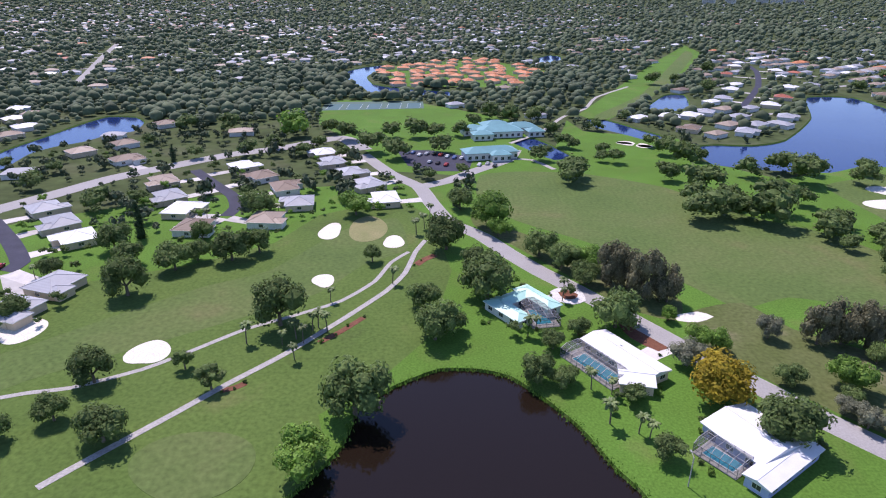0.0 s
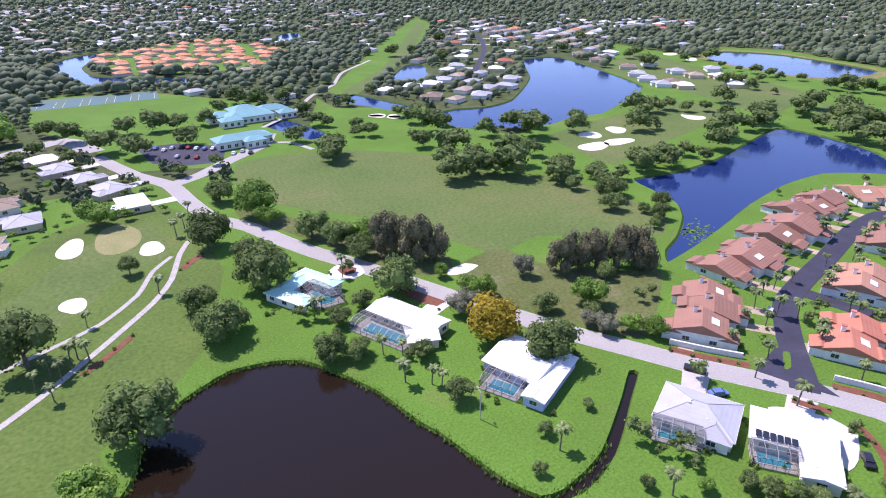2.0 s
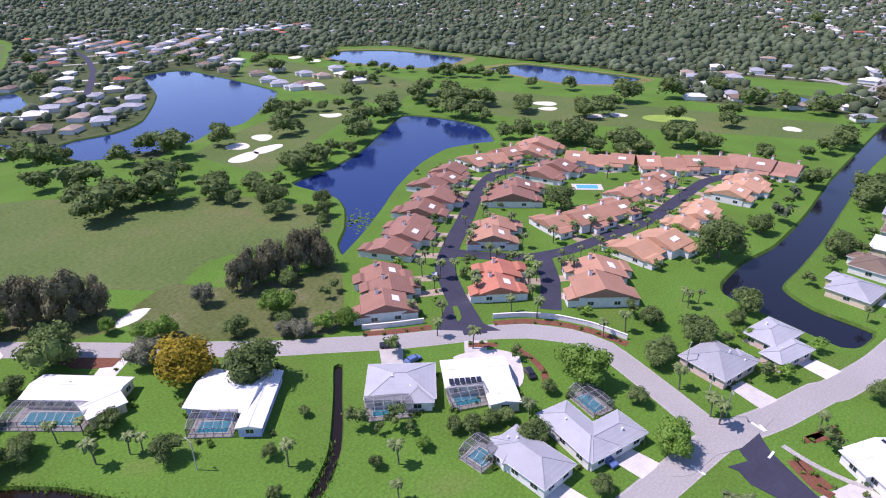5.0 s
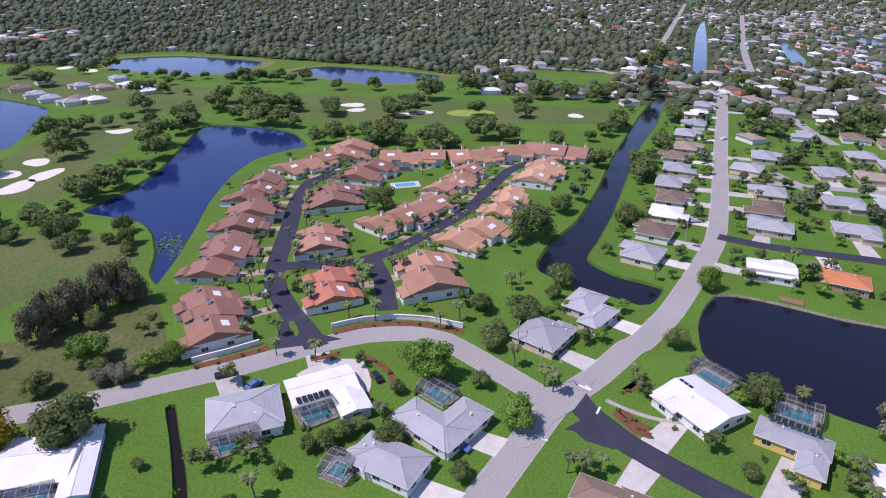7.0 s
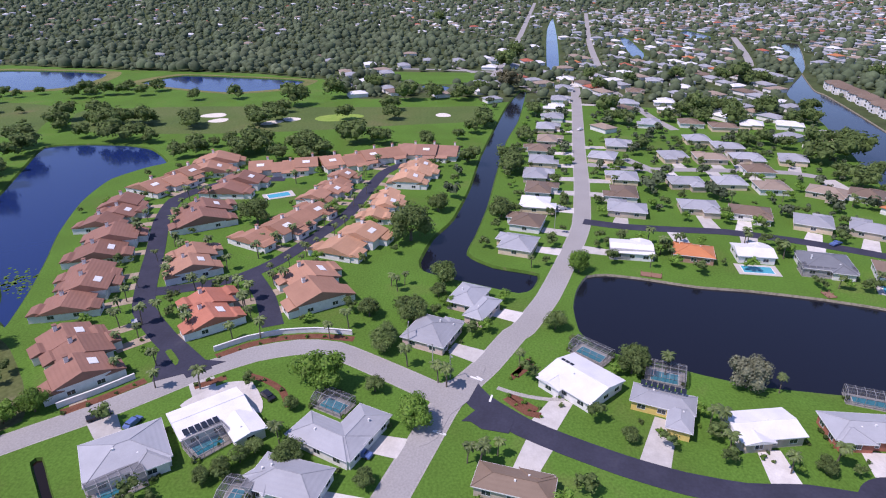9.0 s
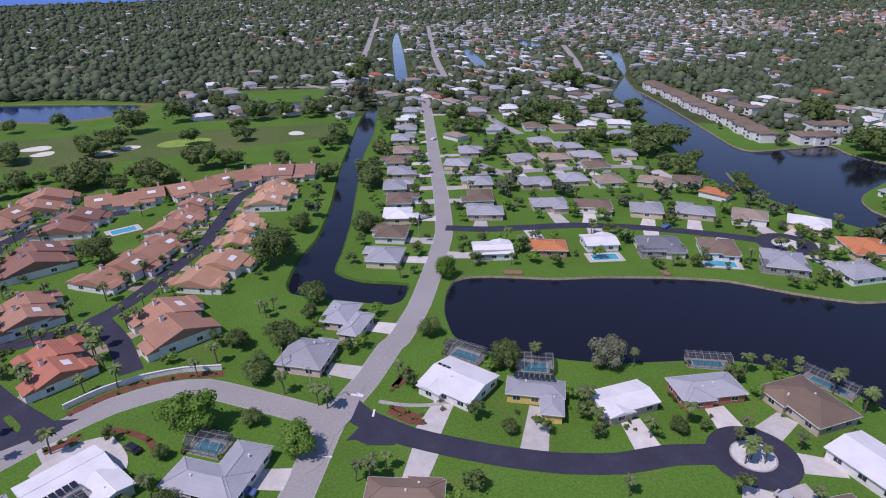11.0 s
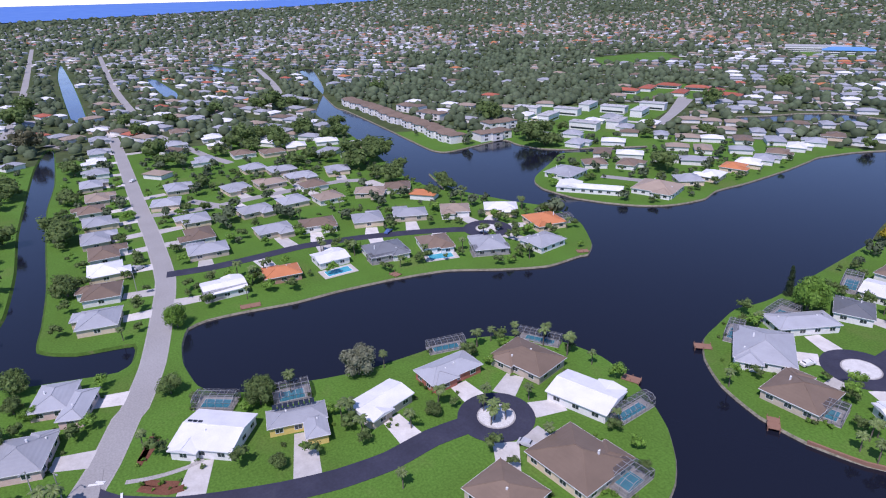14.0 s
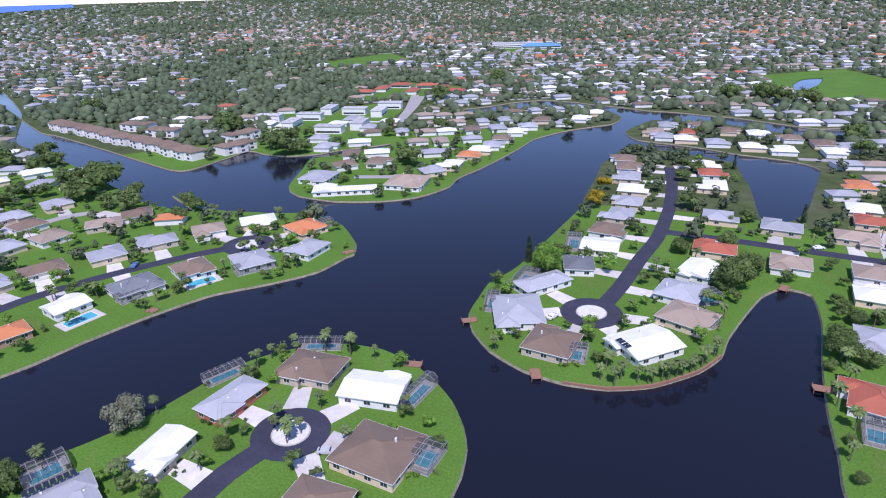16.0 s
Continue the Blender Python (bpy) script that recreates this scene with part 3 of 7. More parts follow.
BUNKERS = [(-46.1, 232.8, 4.8, 8.4, 0.5), (-19.2, 221.8, 4.6, 5.8, 0.6), (-40.6, 187.1, 3.6, 5.3, 0.7), (-80.4, 142.2, 5.3, 6.6, 1.7), (-122.5, 153.9, 6.7, 7.5, 2), (118.7, 391, 5.2, 4.9, 2.9), (128.3, 383.9, 4.4, 4.8, 3), (219, 291, 6.1, 8.2, -45.4), (240.4, 294.8, 6, 8.1, -45.4), (308, 302.2, 7.8, 7.4, -44.8), (326.8, 307.3, 3.6, 5.9, -44.7), (421.1, 191.7, 8.1, 7.8, -41), (401.9, 143.4, 7.4, 5.6, -40.7), (412.2, 132.7, 6.4, 5.7, -40.4), (325.9, 342.9, 4.7, 5.4, -45.5), (117.7, 389, 5.3, 4.6, -47.8), (127.8, 381.8, 5.2, 4.5, -47.7), (503.8, 543.9, 7.8, 10.1, -47.7)] + [(495.9, 503.5, 6.2, 9.2, -46.8), (405.9, 182.2, 7.2, 5.6, -75.1), (430.9, 28.5, 4.7, 7.1, -72), (206.3, 269.7, 7.2, 9.9, -75.7), (224.8, 272.2, 6.2, 9.8, -76)]
GREENS = [(-31, 236, 8.3, 14, 0.5), (-52.2, 99.9, 12.9, 10.5, 1.9), (419.3, 101.1, 16.5, 10.9, -73.3), (322.3, 322.9, 24.6, 20.9, -44.9)]
patch("fairway", [(43.4, 322.9), (76.6, 318.2), (111.3, 295.2), (133.3, 254.5), (157.3, 233), (167.5, 211.7), (171.9, 189.6), (171.2, 171.2), (157.6, 158.8), (145.1, 162.9), (129.2, 170.6), (112.4, 176), (93.3, 168.4), (84, 183.2), (60.8, 218.3), (31.6, 246.2), (16.5, 275.4), (20.2, 315.2)], TURF, 0.012, "pale mown turf of the driving range", "fairway")
patch("fairway", [(-124.4, 136.3), (-115, 145.4), (-99.8, 162.1), (-80.4, 181.5), (-61.3, 194.8), (-48.3, 220.4), (-37.8, 238.5), (-20, 248.7), (-13.4, 215.2), (-28.5, 199.9), (-40.4, 178.1), (-61, 161.3), (-77, 149.6), (-94.1, 137.5), (-105.1, 129.2), (-114, 121.4)], TURF, 0.012, "mown golf fairway turf", "fairway")
patch("woodland_floor", [(77.3, 166.5), (95.7, 172.2), (103.4, 155.9), (121.4, 141.9), (137, 136.1), (119.4, 116.8), (104.4, 106.1), (92.6, 118.3), (80.4, 134.7), (71.4, 152)], SCRUB, 0.016, "sandy scrub under a tree belt", "ground")
patch("woodland_floor", [(13.6, 256.5), (29.1, 235.2), (51.1, 214.4), (69.3, 197.2), (76.5, 172.7), (70.1, 160.4), (57.1, 169), (42.5, 193.7), (27.3, 218.7), (13.1, 240.9)], SCRUB, 0.016, "sandy scrub under a tree belt", "ground")
patch("fairway", [(481.1, 568), (464.2, 463.6), (454.2, 361), (438.2, 315.7), (387.9, 295.9), (353.7, 285.1), (365, 359.2), (361.1, 434.2), (383, 497.8)], TURF, 0.012, "mown golf fairway turf", "fairway")
patch("fairway", [(430.9, 294.8), (449.8, 214.9), (452.5, 123.7), (457.4, 40.1), (460.8, 0.2), (415.6, 2.7), (400.9, 48.7), (379.9, 118.7), (370.5, 170), (367.5, 226.9), (375.3, 267.9)], TURF, 0.012, "mown golf fairway turf", "fairway")
patch("fairway", [(120.4, 484.2), (189.6, 593.8), (315.3, 868), (390.4, 1029.1), (373.9, 953.9), (257, 698.3), (177.7, 545.5), (123.3, 467.1)], TURF, 0.012, "mown golf fairway turf", "fairway")
patch("fairway", [(196, 299.8), (245, 320.3), (294.4, 331.7), (338.4, 330.2), (328.3, 297.7), (273, 270.4), (225, 253.3), (195.4, 237.3), (192.3, 262.1)], TURF, 0.02, "mown golf fairway turf", "fairway")
SEA_FROM, SEA_TO = 52.0, 121.2
ARC_FROM, ARC_TO = -43.5, 194.6
for e in BUNKERS:
    patch("sand_bunker", ellipse(*e), SAND, 0.05, "pale sand bunker cut into the golf turf", "bunker")
for e, kind_of in zip(GREENS, (GREEN, TURF, GREEN_LIT, TURF)):
    patch("putting_green", ellipse(*e, 0.06), kind_of, 0.06, "closely mown golf putting green", "green")

# reed beds round the far lakes
for name in ("far_lake", "reed_lake"):
    lp = WATER_NAMES[name]
    mid = lp.mean(0)
    n = len(lp)
    edge = [(mid + (q - mid) * k) for k in (1.002, 1.16) for q in lp]
    put("reed_bed", mesh_of("reed_bed", [(q[0], q[1], 0.05) for q in edge], [(i, n + i, n + (i + 1) % n, (i + 1) % n) for i in range(n)], REED), label="pale brown reeds round a lake", category="reeds", kind="structure")

# the sea on the far horizon
def coast(az):
    """Distance of the sea shore by azimuth."""
    return np.interp(az, [52, 73, 85, 99, 112, 121.2], [2850, 2940, 3165, 3440, 3900, 4450])


vs, fs = [], []
for i in range(25):
    a = radians(SEA_FROM + (SEA_TO - SEA_FROM) * i / 24)
    near_r = coast(math.degrees(a))
    for r in (near_r, near_r * 0.7 + R_OUT * 0.3, near_r * 0.35 + R_OUT * 0.65, R_OUT):
        vs.append((r * math.sin(a), r * math.cos(a), float(rise_far(r)) + 3.0))
fs = [(i * 4 + j, i * 4 + j + 1, i * 4 + j + 5, i * 4 + j + 4) for i in range(24) for j in range(3)]
put("sea", mesh_of("sea", vs, fs, SEA), label="blue sea along the far horizon", category="sea", kind="structure")

# ---- roads ----
ROADS = [
    ("main_road", 6.8, [(-47.7, 358.2), (-27.8, 316.9), (-12.1, 294.3), (-4.7, 267.2), (2.7, 244.2), (15.9, 228), (25.8, 209.3), (34.5, 194.9), (42.6, 183.6), (59.4, 157.7), (69.5, 141.8), (79.7, 127.8), (89.3, 114.1), (100.3, 100.7), (109.9, 88.7), (118.3, 80), (127.8, 70.2), (134.7, 60.7), (138.8, 49.9), (138.4, 39.1), (127.1, 18.9), (122.3, 11), (119.6, 5.2)], "concrete"),
    ("long_road", 6.8, [(84.5, 16.8), (89.8, 15.2), (104.1, 10.7), (119, 5.8), (133.3, -3.2), (149.2, -11.3), (152, -13.8), (171.1, -22.7), (196.8, -31.3), (232.7, -41.8), (282.8, -48.9), (343.2, -55.5), (449.3, -68.2), (541, -78.6)], "concrete"),
    ("far_road", 7, [(570.7, -5), (844.3, -39.2), (1883.9, -136.9)], "concrete"),
    ("north_road", 6.5, [(644.8, -116.1), (881.8, -140.7), (1428.7, -213.8)], "concrete"),
    ("court_road", 6.5, [(124.3, 1.8), (118.6, -1.8), (110.1, -11.7), (104.7, -21.4), (99.2, -33.1), (95.1, -44.7), (92.8, -57), (93.2, -69.3), (91.8, -78.3), (90.9, -83.1)], "asphalt"),
    ("peninsula_road", 6, [(236.9, -43.3), (232.4, -59.1), (230.6, -78.4), (229.3, -98.7), (222.2, -122.6), (212, -145.1), (202.2, -161.9), (195, -171.3)], "asphalt"),
    ("side_street", 5.5, [(317.9, -56.4), (312.6, -72.4), (311, -90.8), (311.6, -110), (311, -136), (309.1, -158.6), (301.2, -171.6)], "concrete"),
    ("entry_road", 6.8, [(125.2, 72.1), (129.2, 76), (141.2, 89.7), (155.9, 103.5), (173.4, 111.7), (197.1, 120.9), (226.1, 132.9), (251.9, 139.3), (270.1, 131.6), (280.3, 119.1), (284.4, 97.9)], "asphalt"),
    ("loop_road", 6, [(166.8, 107.3), (171.4, 94.5), (179.5, 81), (191.5, 72.8), (213.4, 64.5), (237.4, 56.9), (268, 53.7), (297.4, 49.9), (312.7, 42.3)], "asphalt"),
    ("stub_road", 6.5, [(181.6, 78.7), (166.2, 68.3), (149.2, 60.2)], "asphalt"),
    ("island_road", 6, [(38.8, -187.1), (37.3, -205.5), (36.6, -233.7), (35.3, -259.6), (37.9, -298.9), (44.4, -341.9), (52.2, -375.9)], "asphalt"),
    ("east_street", 6, [(34.4, -267.4), (6.5, -269.3), (-15.6, -269.8), (-36.6, -270.3), (-52.8, -270.8)], "asphalt"),
    ("boulevard", 11, [(-201.2, 241.4), (-200.2, 255.7), (-186.9, 279.7), (-172.1, 307.5), (-151.2, 330.8), (-127.5, 356.1), (-98.4, 374.9), (-67.8, 402.2), (-49, 369)], "concrete"),
    ("close_road", 6, [(-135.3, 322.6), (-115.4, 296.9), (-101, 278.9), (-94.1, 262.8), (-94.4, 250.3)], "asphalt"),
    ("west_street", 6.5, [(-191.8, 243.4), (-168.2, 219.4), (-152.7, 200.7), (-153.5, 193.4)], "asphalt"),
    ("upper_street", 6, [(250.3, 517.3), (323.4, 641.8), (380.9, 767.7), (414.7, 886.8)], "asphalt"),
    ("cart_path_a", 1.9, [(-80.7, 92.9), (-77.2, 97.7), (-71.8, 104.7), (-63.3, 115.5), (-53.9, 128.1), (-42.8, 141.7), (-30.4, 160.1), (-18.7, 179.1), (-13.2, 193.1), (-10.1, 212.6), (-6.8, 223.6)], "path"),
    ("cart_path_b", 1.6, [(-111.8, 120.3), (-101.9, 123.9), (-92.5, 126), (-78.4, 134.1), (-69.4, 142.5), (-57.4, 154.8), (-44.5, 163.3), (-32.3, 172.4), (-23.1, 186.5), (-18.7, 202.4), (-12.8, 212)], "path"),
    ("cart_path_c", 3, [(43.1, 388), (67.7, 421.7), (93, 476.3), (118.4, 513.4), (141.1, 571.2), (188, 637)], "path"),
    ("club_path", 3, [(39.2, 349.1), (51.9, 347), (61.5, 327.2)], "path"),
    ("club_road", 7, [(-10.7, 294.3), (1.8, 304), (16.9, 322.9), (37.3, 346.6), (44.7, 370.5)], "concrete"),
    ("field_road", 6, [(634.8, 122.8), (639.4, 80.1), (633.9, 34.8), (622.2, -9.3)], "concrete"),
    ("front_path", 1.3, [(124.2, -6.1), (122.5, -9.7), (121.2, -13.7), (120.4, -18.6), (120.7, -22.6)], "path"),
    ("lane_a", 7, [(-568, 1115.4), (-493.7, 926.6), (-415.1, 735.7), (-378.9, 645.7)], "concrete"),
    ("lane_b", 7, [(280.3, -425.5), (307.8, -487), (346.8, -560.8)], "concrete"),
    ("lane_d", 7, [(-490.7, 1151), (-376.8, 983.9), (-287.1, 893.8)], "concrete"),
    ("lane_e", 7, [(280, -423.7), (309.1, -496.3), (336.3, -556.3)], "concrete"),
    ("lane_f", 7, [(952.7, -357), (780.2, -309.2), (680.3, -277.6), (641.4, -249.6)], "concrete"),
]
CIRCLES = [("a", 89.5, -87.2, 10), ("b", 41, -181.3, 10.4), ("c", 193.8, -174, 11.2)]
ROAD_LINES = {}
ROAD_MATS = {"concrete": (CONCRETE, 0.05, "pale grey concrete road"), "asphalt": (ASPHALT, 0.07, "dark blue-black asphalt road"), "path": (KERB, 0.04, "narrow pale concrete path over the grass")}


def ribbon(line, width, z, inner=0.0):
    line = np.asarray(line)
    tan = np.gradient(line, axis=0)
    nor = np.stack([-tan[:, 1], tan[:, 0]], 1) / (np.linalg.norm(tan, axis=1)[:, None] + 1e-9)
    n = len(line)
    hz = rise_far(np.hypot(line[:, 0], line[:, 1]))
    a, b = line + nor * width / 2, line - nor * width / 2
    vs = [(p[0], p[1], z + h) for p, h in zip(a, hz)] + [(p[0], p[1], z + h) for p, h in zip(b, hz)] + [(p[0], p[1], h - 0.02) for p, h in zip(a, hz)] + [(p[0], p[1], h - 0.02) for p, h in zip(b, hz)]
    fs = []
    for i in range(n - 1):
        fs += [(i, n + i, n + i + 1, i + 1), (2 * n + i, i, i + 1, 2 * n + i + 1), (n + i, 3 * n + i, 3 * n + i + 1, n + i + 1)]
    return vs, fs


for name, width, pts, kind_of in ROADS:
    line = smooth_line(pts, 4.0)
    ROAD_LINES[name] = (line, width, kind_of)
    m, z, lab = ROAD_MATS[kind_of]
    z += 0.004 * (len(ROAD_LINES) % 9)
    if kind_of == "concrete" and name != "field_road":
        put("kerb", mesh_of("kerb", *ribbon(line, width + 0.9, z - 0.03), KERB), label="low pale kerb along the road", category="kerb", kind="structure")
    put("path" if kind_of == "path" else "road", mesh_of(name, *ribbon(line, width, z), m), label=lab, category="path" if kind_of == "path" else "road", kind="structure")
for _, cx, cy, r in CIRCLES:
    patch("turning_circle", ellipse(cx, cy, r, r, 0, 0, 40), ASPHALT, 0.12, "round asphalt turning circle at a dead end", "road", soft=False)
    patch("circle_kerb", ellipse(cx, cy, r * 0.5, r * 0.5, 0, 0, 32), KERB, 0.2, "pale kerb ring round a planted island", "kerb", soft=False)
    patch("circle_island", ellipse(cx, cy, r * 0.46, r * 0.46, 0, 0, 32), GRAVEL, 0.24, "white gravel island with palms", "island", soft=False)

# ---- houses ----
WINDOW = {}


def window_part(parent, w, h, x, y, z, turn):
    """A window set in the wall: a trim frame with a dark pane."""
    key = (round(w, 1), round(h, 1))
    if key not in WINDOW:
        s = Shape()
        for a in ((-w / 2 - 0.08, -0.1, -w / 2, h + 0.1), (w / 2, -0.1, w / 2 + 0.08, h + 0.1), (-w / 2, h, w / 2, h + 0.1), (-w / 2, -0.1, w / 2, 0)):
            s.box(a[0], -0.06, a[1], a[2], 0.03, a[3])
        s.box(-0.03, -0.05, 0, 0.03, 0.02, h)
        WINDOW[key] = (s.done("window_frame", TRIM), Shape().box(-w / 2, -0.03, 0, w / 2, 0.0, h).done("pane", GLASS))
    fr, pn = WINDOW[key]
    win = put("window", fr, parent, pose(x, y, z, 0, 0, turn))
    put("pane", pn, win)
    return win


def wall_faces(w, d):
    """The four sides of a plan: length, and the pose of a point s along the side."""
    return [(w, lambda s: (s, -d / 2, 0)), (d, lambda s: (w / 2, s, 90)), (w, lambda s: (-s, d / 2, 180)), (d, lambda s: (-w / 2, -s, 270))]


HOUSE_SPOTS = []
STYLE = {"white": "white", "grey": "grey shingle", "darkgrey": "slate grey shingle", "brown": "brown shingle", "tan": "tan shingle", "red": "red tile", "orange": "orange tile", "mint": "mint green metal", "teal": "teal metal"}


def house(roof, wall, rects, cage=None, windows=True, low=False, bay=4.2):
    """A one-storey house of one or more wings, each with its own roof."""
    x, y, w, d, deg = rects[0]
    if len(rects) == 1 and windows and max(w, d) > 13:
        k = random.choice((-1, 1))
        u = Vector((math.cos(radians(deg)), math.sin(radians(deg))))
        v = Vector((-u.y, u.x))
        c = Vector((x, y)) + u * (k * w * 0.24) + v * (random.choice((-1, 1)) * d * 0.2)
        rects = [rects[0], (c.x, c.y, w * 0.46, d * 0.78, deg)]
    base = put("house", None, m=pose(x, y, 0, 0, 0, deg), label=f"single-storey {wall} stucco house with a {STYLE[roof]} roof", category="house", group="houses of the neighbourhood")
    inv = pose(x, y, 0, 0, 0, deg).inverted()
    for i, (rx, ry, rw, rd, rdeg) in enumerate(rects):
        m = inv @ pose(rx, ry, 0, 0, 0, rdeg)
        hw = 2.75 - 0.12 * i
        s = Shape().box(-rw / 2 + 0.5, -rd / 2 + 0.5, -0.1, rw / 2 - 0.5, rd / 2 - 0.5, hw)
        wl = put("wall", s.done("wall", WALLS[wall]), base, m)
        rise = min(rw, rd) * (0.1 if low else 0.17)
        rf = put("roof", Shape().roof(rw - 1.0, rd - 1.0, hw, rise, gable=low, over=0.55).done("roof", ROOFS[roof]), base, m)
        s = Shape()
        a, b, e = rw / 2 + 0.06, rd / 2 + 0.06, 0.05
        s.box(-a, -b, hw + 0.02, a, -b + e, hw + 0.24).box(-a, b - e, hw + 0.02, a, b, hw + 0.24).box(-a, -b + e, hw + 0.02, -a + e, b - e, hw + 0.24).box(a - e, -b + e, hw + 0.02, a, b - e, hw + 0.24)
        put("fascia", s.done("fascia", TRIM), rf)
        # ridge and hip caps
        A, B = (rw, rd) if rw >= rd else (rd, rw)
        A, B = (A - 1) / 2 + 0.55, (B - 1) / 2 + 0.55
        E = A if low else max(A - B, 0.02)
        zt, ze = hw + 0.24 + rise, hw + 0.24
        spin = Matrix.Rotation(radians(90 if rd > rw else 0), 4, "Z")
        s = Shape()
        runs = [((-E, 0, zt), (E, 0, zt))]
        if not low:
            runs += [((sx * E, 0, zt), (sx * A, sy * B, ze)) for sx in (-1, 1) for sy in (-1, 1)]
        for p, q in runs:
            s.beam(spin @ Vector(p), spin @ Vector(q), 0.07)
        put("ridge_cap", s.done("ridge_cap", ROOFS[roof]), rf)
        # vents and pipes on the roof
        s = Shape()
        for _ in range(0 if bay > 7 else 1):
            px, py = random.uniform(-0.3, 0.3) * rw, random.uniform(-0.18, 0.18) * rd
            s.box(px - 0.2, py - 0.2, hw + rise * 0.35, px + 0.2, py + 0.2, hw + rise + 0.3)
        if s.v:
            put("roof_vent", s.done("roof_vent", TRIM), rf)
        if windows:
            for length, at in wall_faces(rw - 1.0, rd - 1.0):
                if length < max(5, bay):
                    continue
                for k in range(int(length / bay)):
                    sx = (k + 0.5) * length / int(length / bay) - length / 2
                    px, py, turn = at(sx)
                    window_part(wl, 1.8, 1.2, px, py, 0.95, turn)
        HOUSE_SPOTS.append((rx, ry, 0.5 * math.hypot(rw, rd)))
    if cage:
        pool_cage(*cage)
        HOUSE_SPOTS.append((cage[0], cage[1], 0.5 * math.hypot(cage[2], cage[3])))
    return base


def pool_cage(x, y, w, d, deg, white=False):
    """A screened pool enclosure: deck, pool, framed screen with a hipped top."""
    m = pose(x, y, 0, 0, 0, deg)
    w, d = max(w, 4.5), max(d, 4.5)
    put("pool_deck", Shape().box(-w / 2, -d / 2, -0.05, w / 2, d / 2, 0.14).done("pool_deck", DECK), m=m, label="pale concrete deck round a swimming pool", category="deck")
    pw, pd = w * 0.68, d * 0.55
    pool = put("swimming_pool", Shape().box(-pw / 2 - 0.25, -pd / 2 - 0.25, 0.1, pw / 2 + 0.25, pd / 2 + 0.25, 0.2).done("pool_rim", TRIM), m=m, label="turquoise swimming pool with a pale rim", category="pool")
    put("pool_water", Shape().box(-pw / 2, -pd / 2, 0.15, pw / 2, pd / 2, 0.215).done("pool_water", POOL), pool)
    h, top = 2.6, 3.5
    cage = put("pool_cage", None, m=m, label="grey-framed insect screen enclosure over a pool", category="enclosure")
    s, q = Shape(), Shape()
    nx, ny = max(3, round(w / 2.0)), max(2, round(d / 2.0))
    for i in range(nx + 1):
        px = -w / 2 + w * i / nx
        for sy in (-1, 1):
            s.beam((px, sy * d / 2, 0.1), (px, sy * d / 2, h), 0.045)
            s.beam((px, sy * d / 2, h), (px, sy * d / 4, top), 0.045)
        s.beam((px, -d / 4, top), (px, d / 4, top), 0.045)
    for j in range(ny + 1):
        py = -d / 2 + d * j / ny
        zt = h if abs(py) > d / 2 - 0.01 else (top if abs(py) <= d / 4 else h + (top - h) * (d / 2 - abs(py)) / (d / 4))
        s.beam((-w / 2, py, zt), (w / 2, py, zt), 0.045)
        for sx in (-1, 1):
            s.beam((sx * w / 2, py, 0.1), (sx * w / 2, py, zt), 0.045)
    for zz in (1.1, h):
        for sy in (-1, 1):
            s.beam((-w / 2, sy * d / 2, zz), (w / 2, sy * d / 2, zz), 0.045)
            s.beam((sy * w / 2, -d / 2, zz), (sy * w / 2, d / 2, zz), 0.045)
    put("frame", s.done("frame", CAGE_W if white else CAGE), cage)
    a, b, c = w / 2 - 0.01, d / 2 - 0.01, d / 4
    q.add([(-a, -b, 0.1), (a, -b, 0.1), (a, b, 0.1), (-a, b, 0.1), (-a, -b, h), (a, -b, h), (a, b, h), (-a, b, h), (-a, -c, top), (a, -c, top), (a, c, top), (-a, c, top)],
          [(0, 1, 5, 4), (2, 3, 7, 6), (4, 5, 9, 8), (8, 9, 10, 11), (10, 6, 7, 11), (1, 2, 6, 10, 9, 5), (3, 0, 4, 8, 11, 7)])
    put("screen", q.done("screen", SCREEN), cage, label="fine grey insect screen")


def solar_panels(x, y, z, deg, tilt, n, w=1.1, d=2.0):
    """A row of dark solar panels lying on a roof."""
    row = put("solar_array", None, m=pose(x, y, z, tilt, 0, deg), label="row of dark solar panels on a roof", category="solar panel")
    me = Shape().box(-w / 2, -d / 2, 0, w / 2, d / 2, 0.08).done("panel", SOLAR)
    for i in range(n):
        put("panel", me, row, pose((i - n / 2) * (w + 0.25), 0, 0))


def driveway(x, y, reach, width=5.2, material=DRIVE):
    """A concrete drive from a house to the nearest street."""
    best = None
    for line, rw, kind_of in ROAD_LINES.values():
        if kind_of == "path":
            continue
        dd = np.hypot(line[:, 0] - x, line[:, 1] - y)
        i = int(dd.argmin())
        if best is None or dd[i] < best[0]:
            best = (dd[i], line[i], rw)
    for _, cx, cy, r in CIRCLES:
        dd = math.hypot(cx - x, cy - y) - r
        if dd < best[0]:
            v = np.array((x - cx, y - cy))
            best = (dd, np.array((cx, cy)) + v / np.linalg.norm(v) * (r - 1), 2.0)
    dist, q, rw = best
    if dist > 46 or dist < 7:
        return
    a = np.array((x, y))
    u = (q - a) / np.linalg.norm(q - a)
    p0, p1 = a + u * reach, q - u * (rw / 2 - 0.3)
    if (p1 - p0) @ u < 2:
        return
    n = np.array((-u[1], u[0])) * width / 2
    side = n * random.choice((-0.6, 0.0, 0.6))
    p0, p1 = p0 + side, p1 + side
    patch("driveway", [p0 + n, p0 - n, p1 - n * 1.25, p1 + n * 1.25], material, 0.045 + 0.002 * random.random(), "pale concrete driveway beside a house" if material is DRIVE else "tan paved driveway of a villa", "driveway", soft=False)


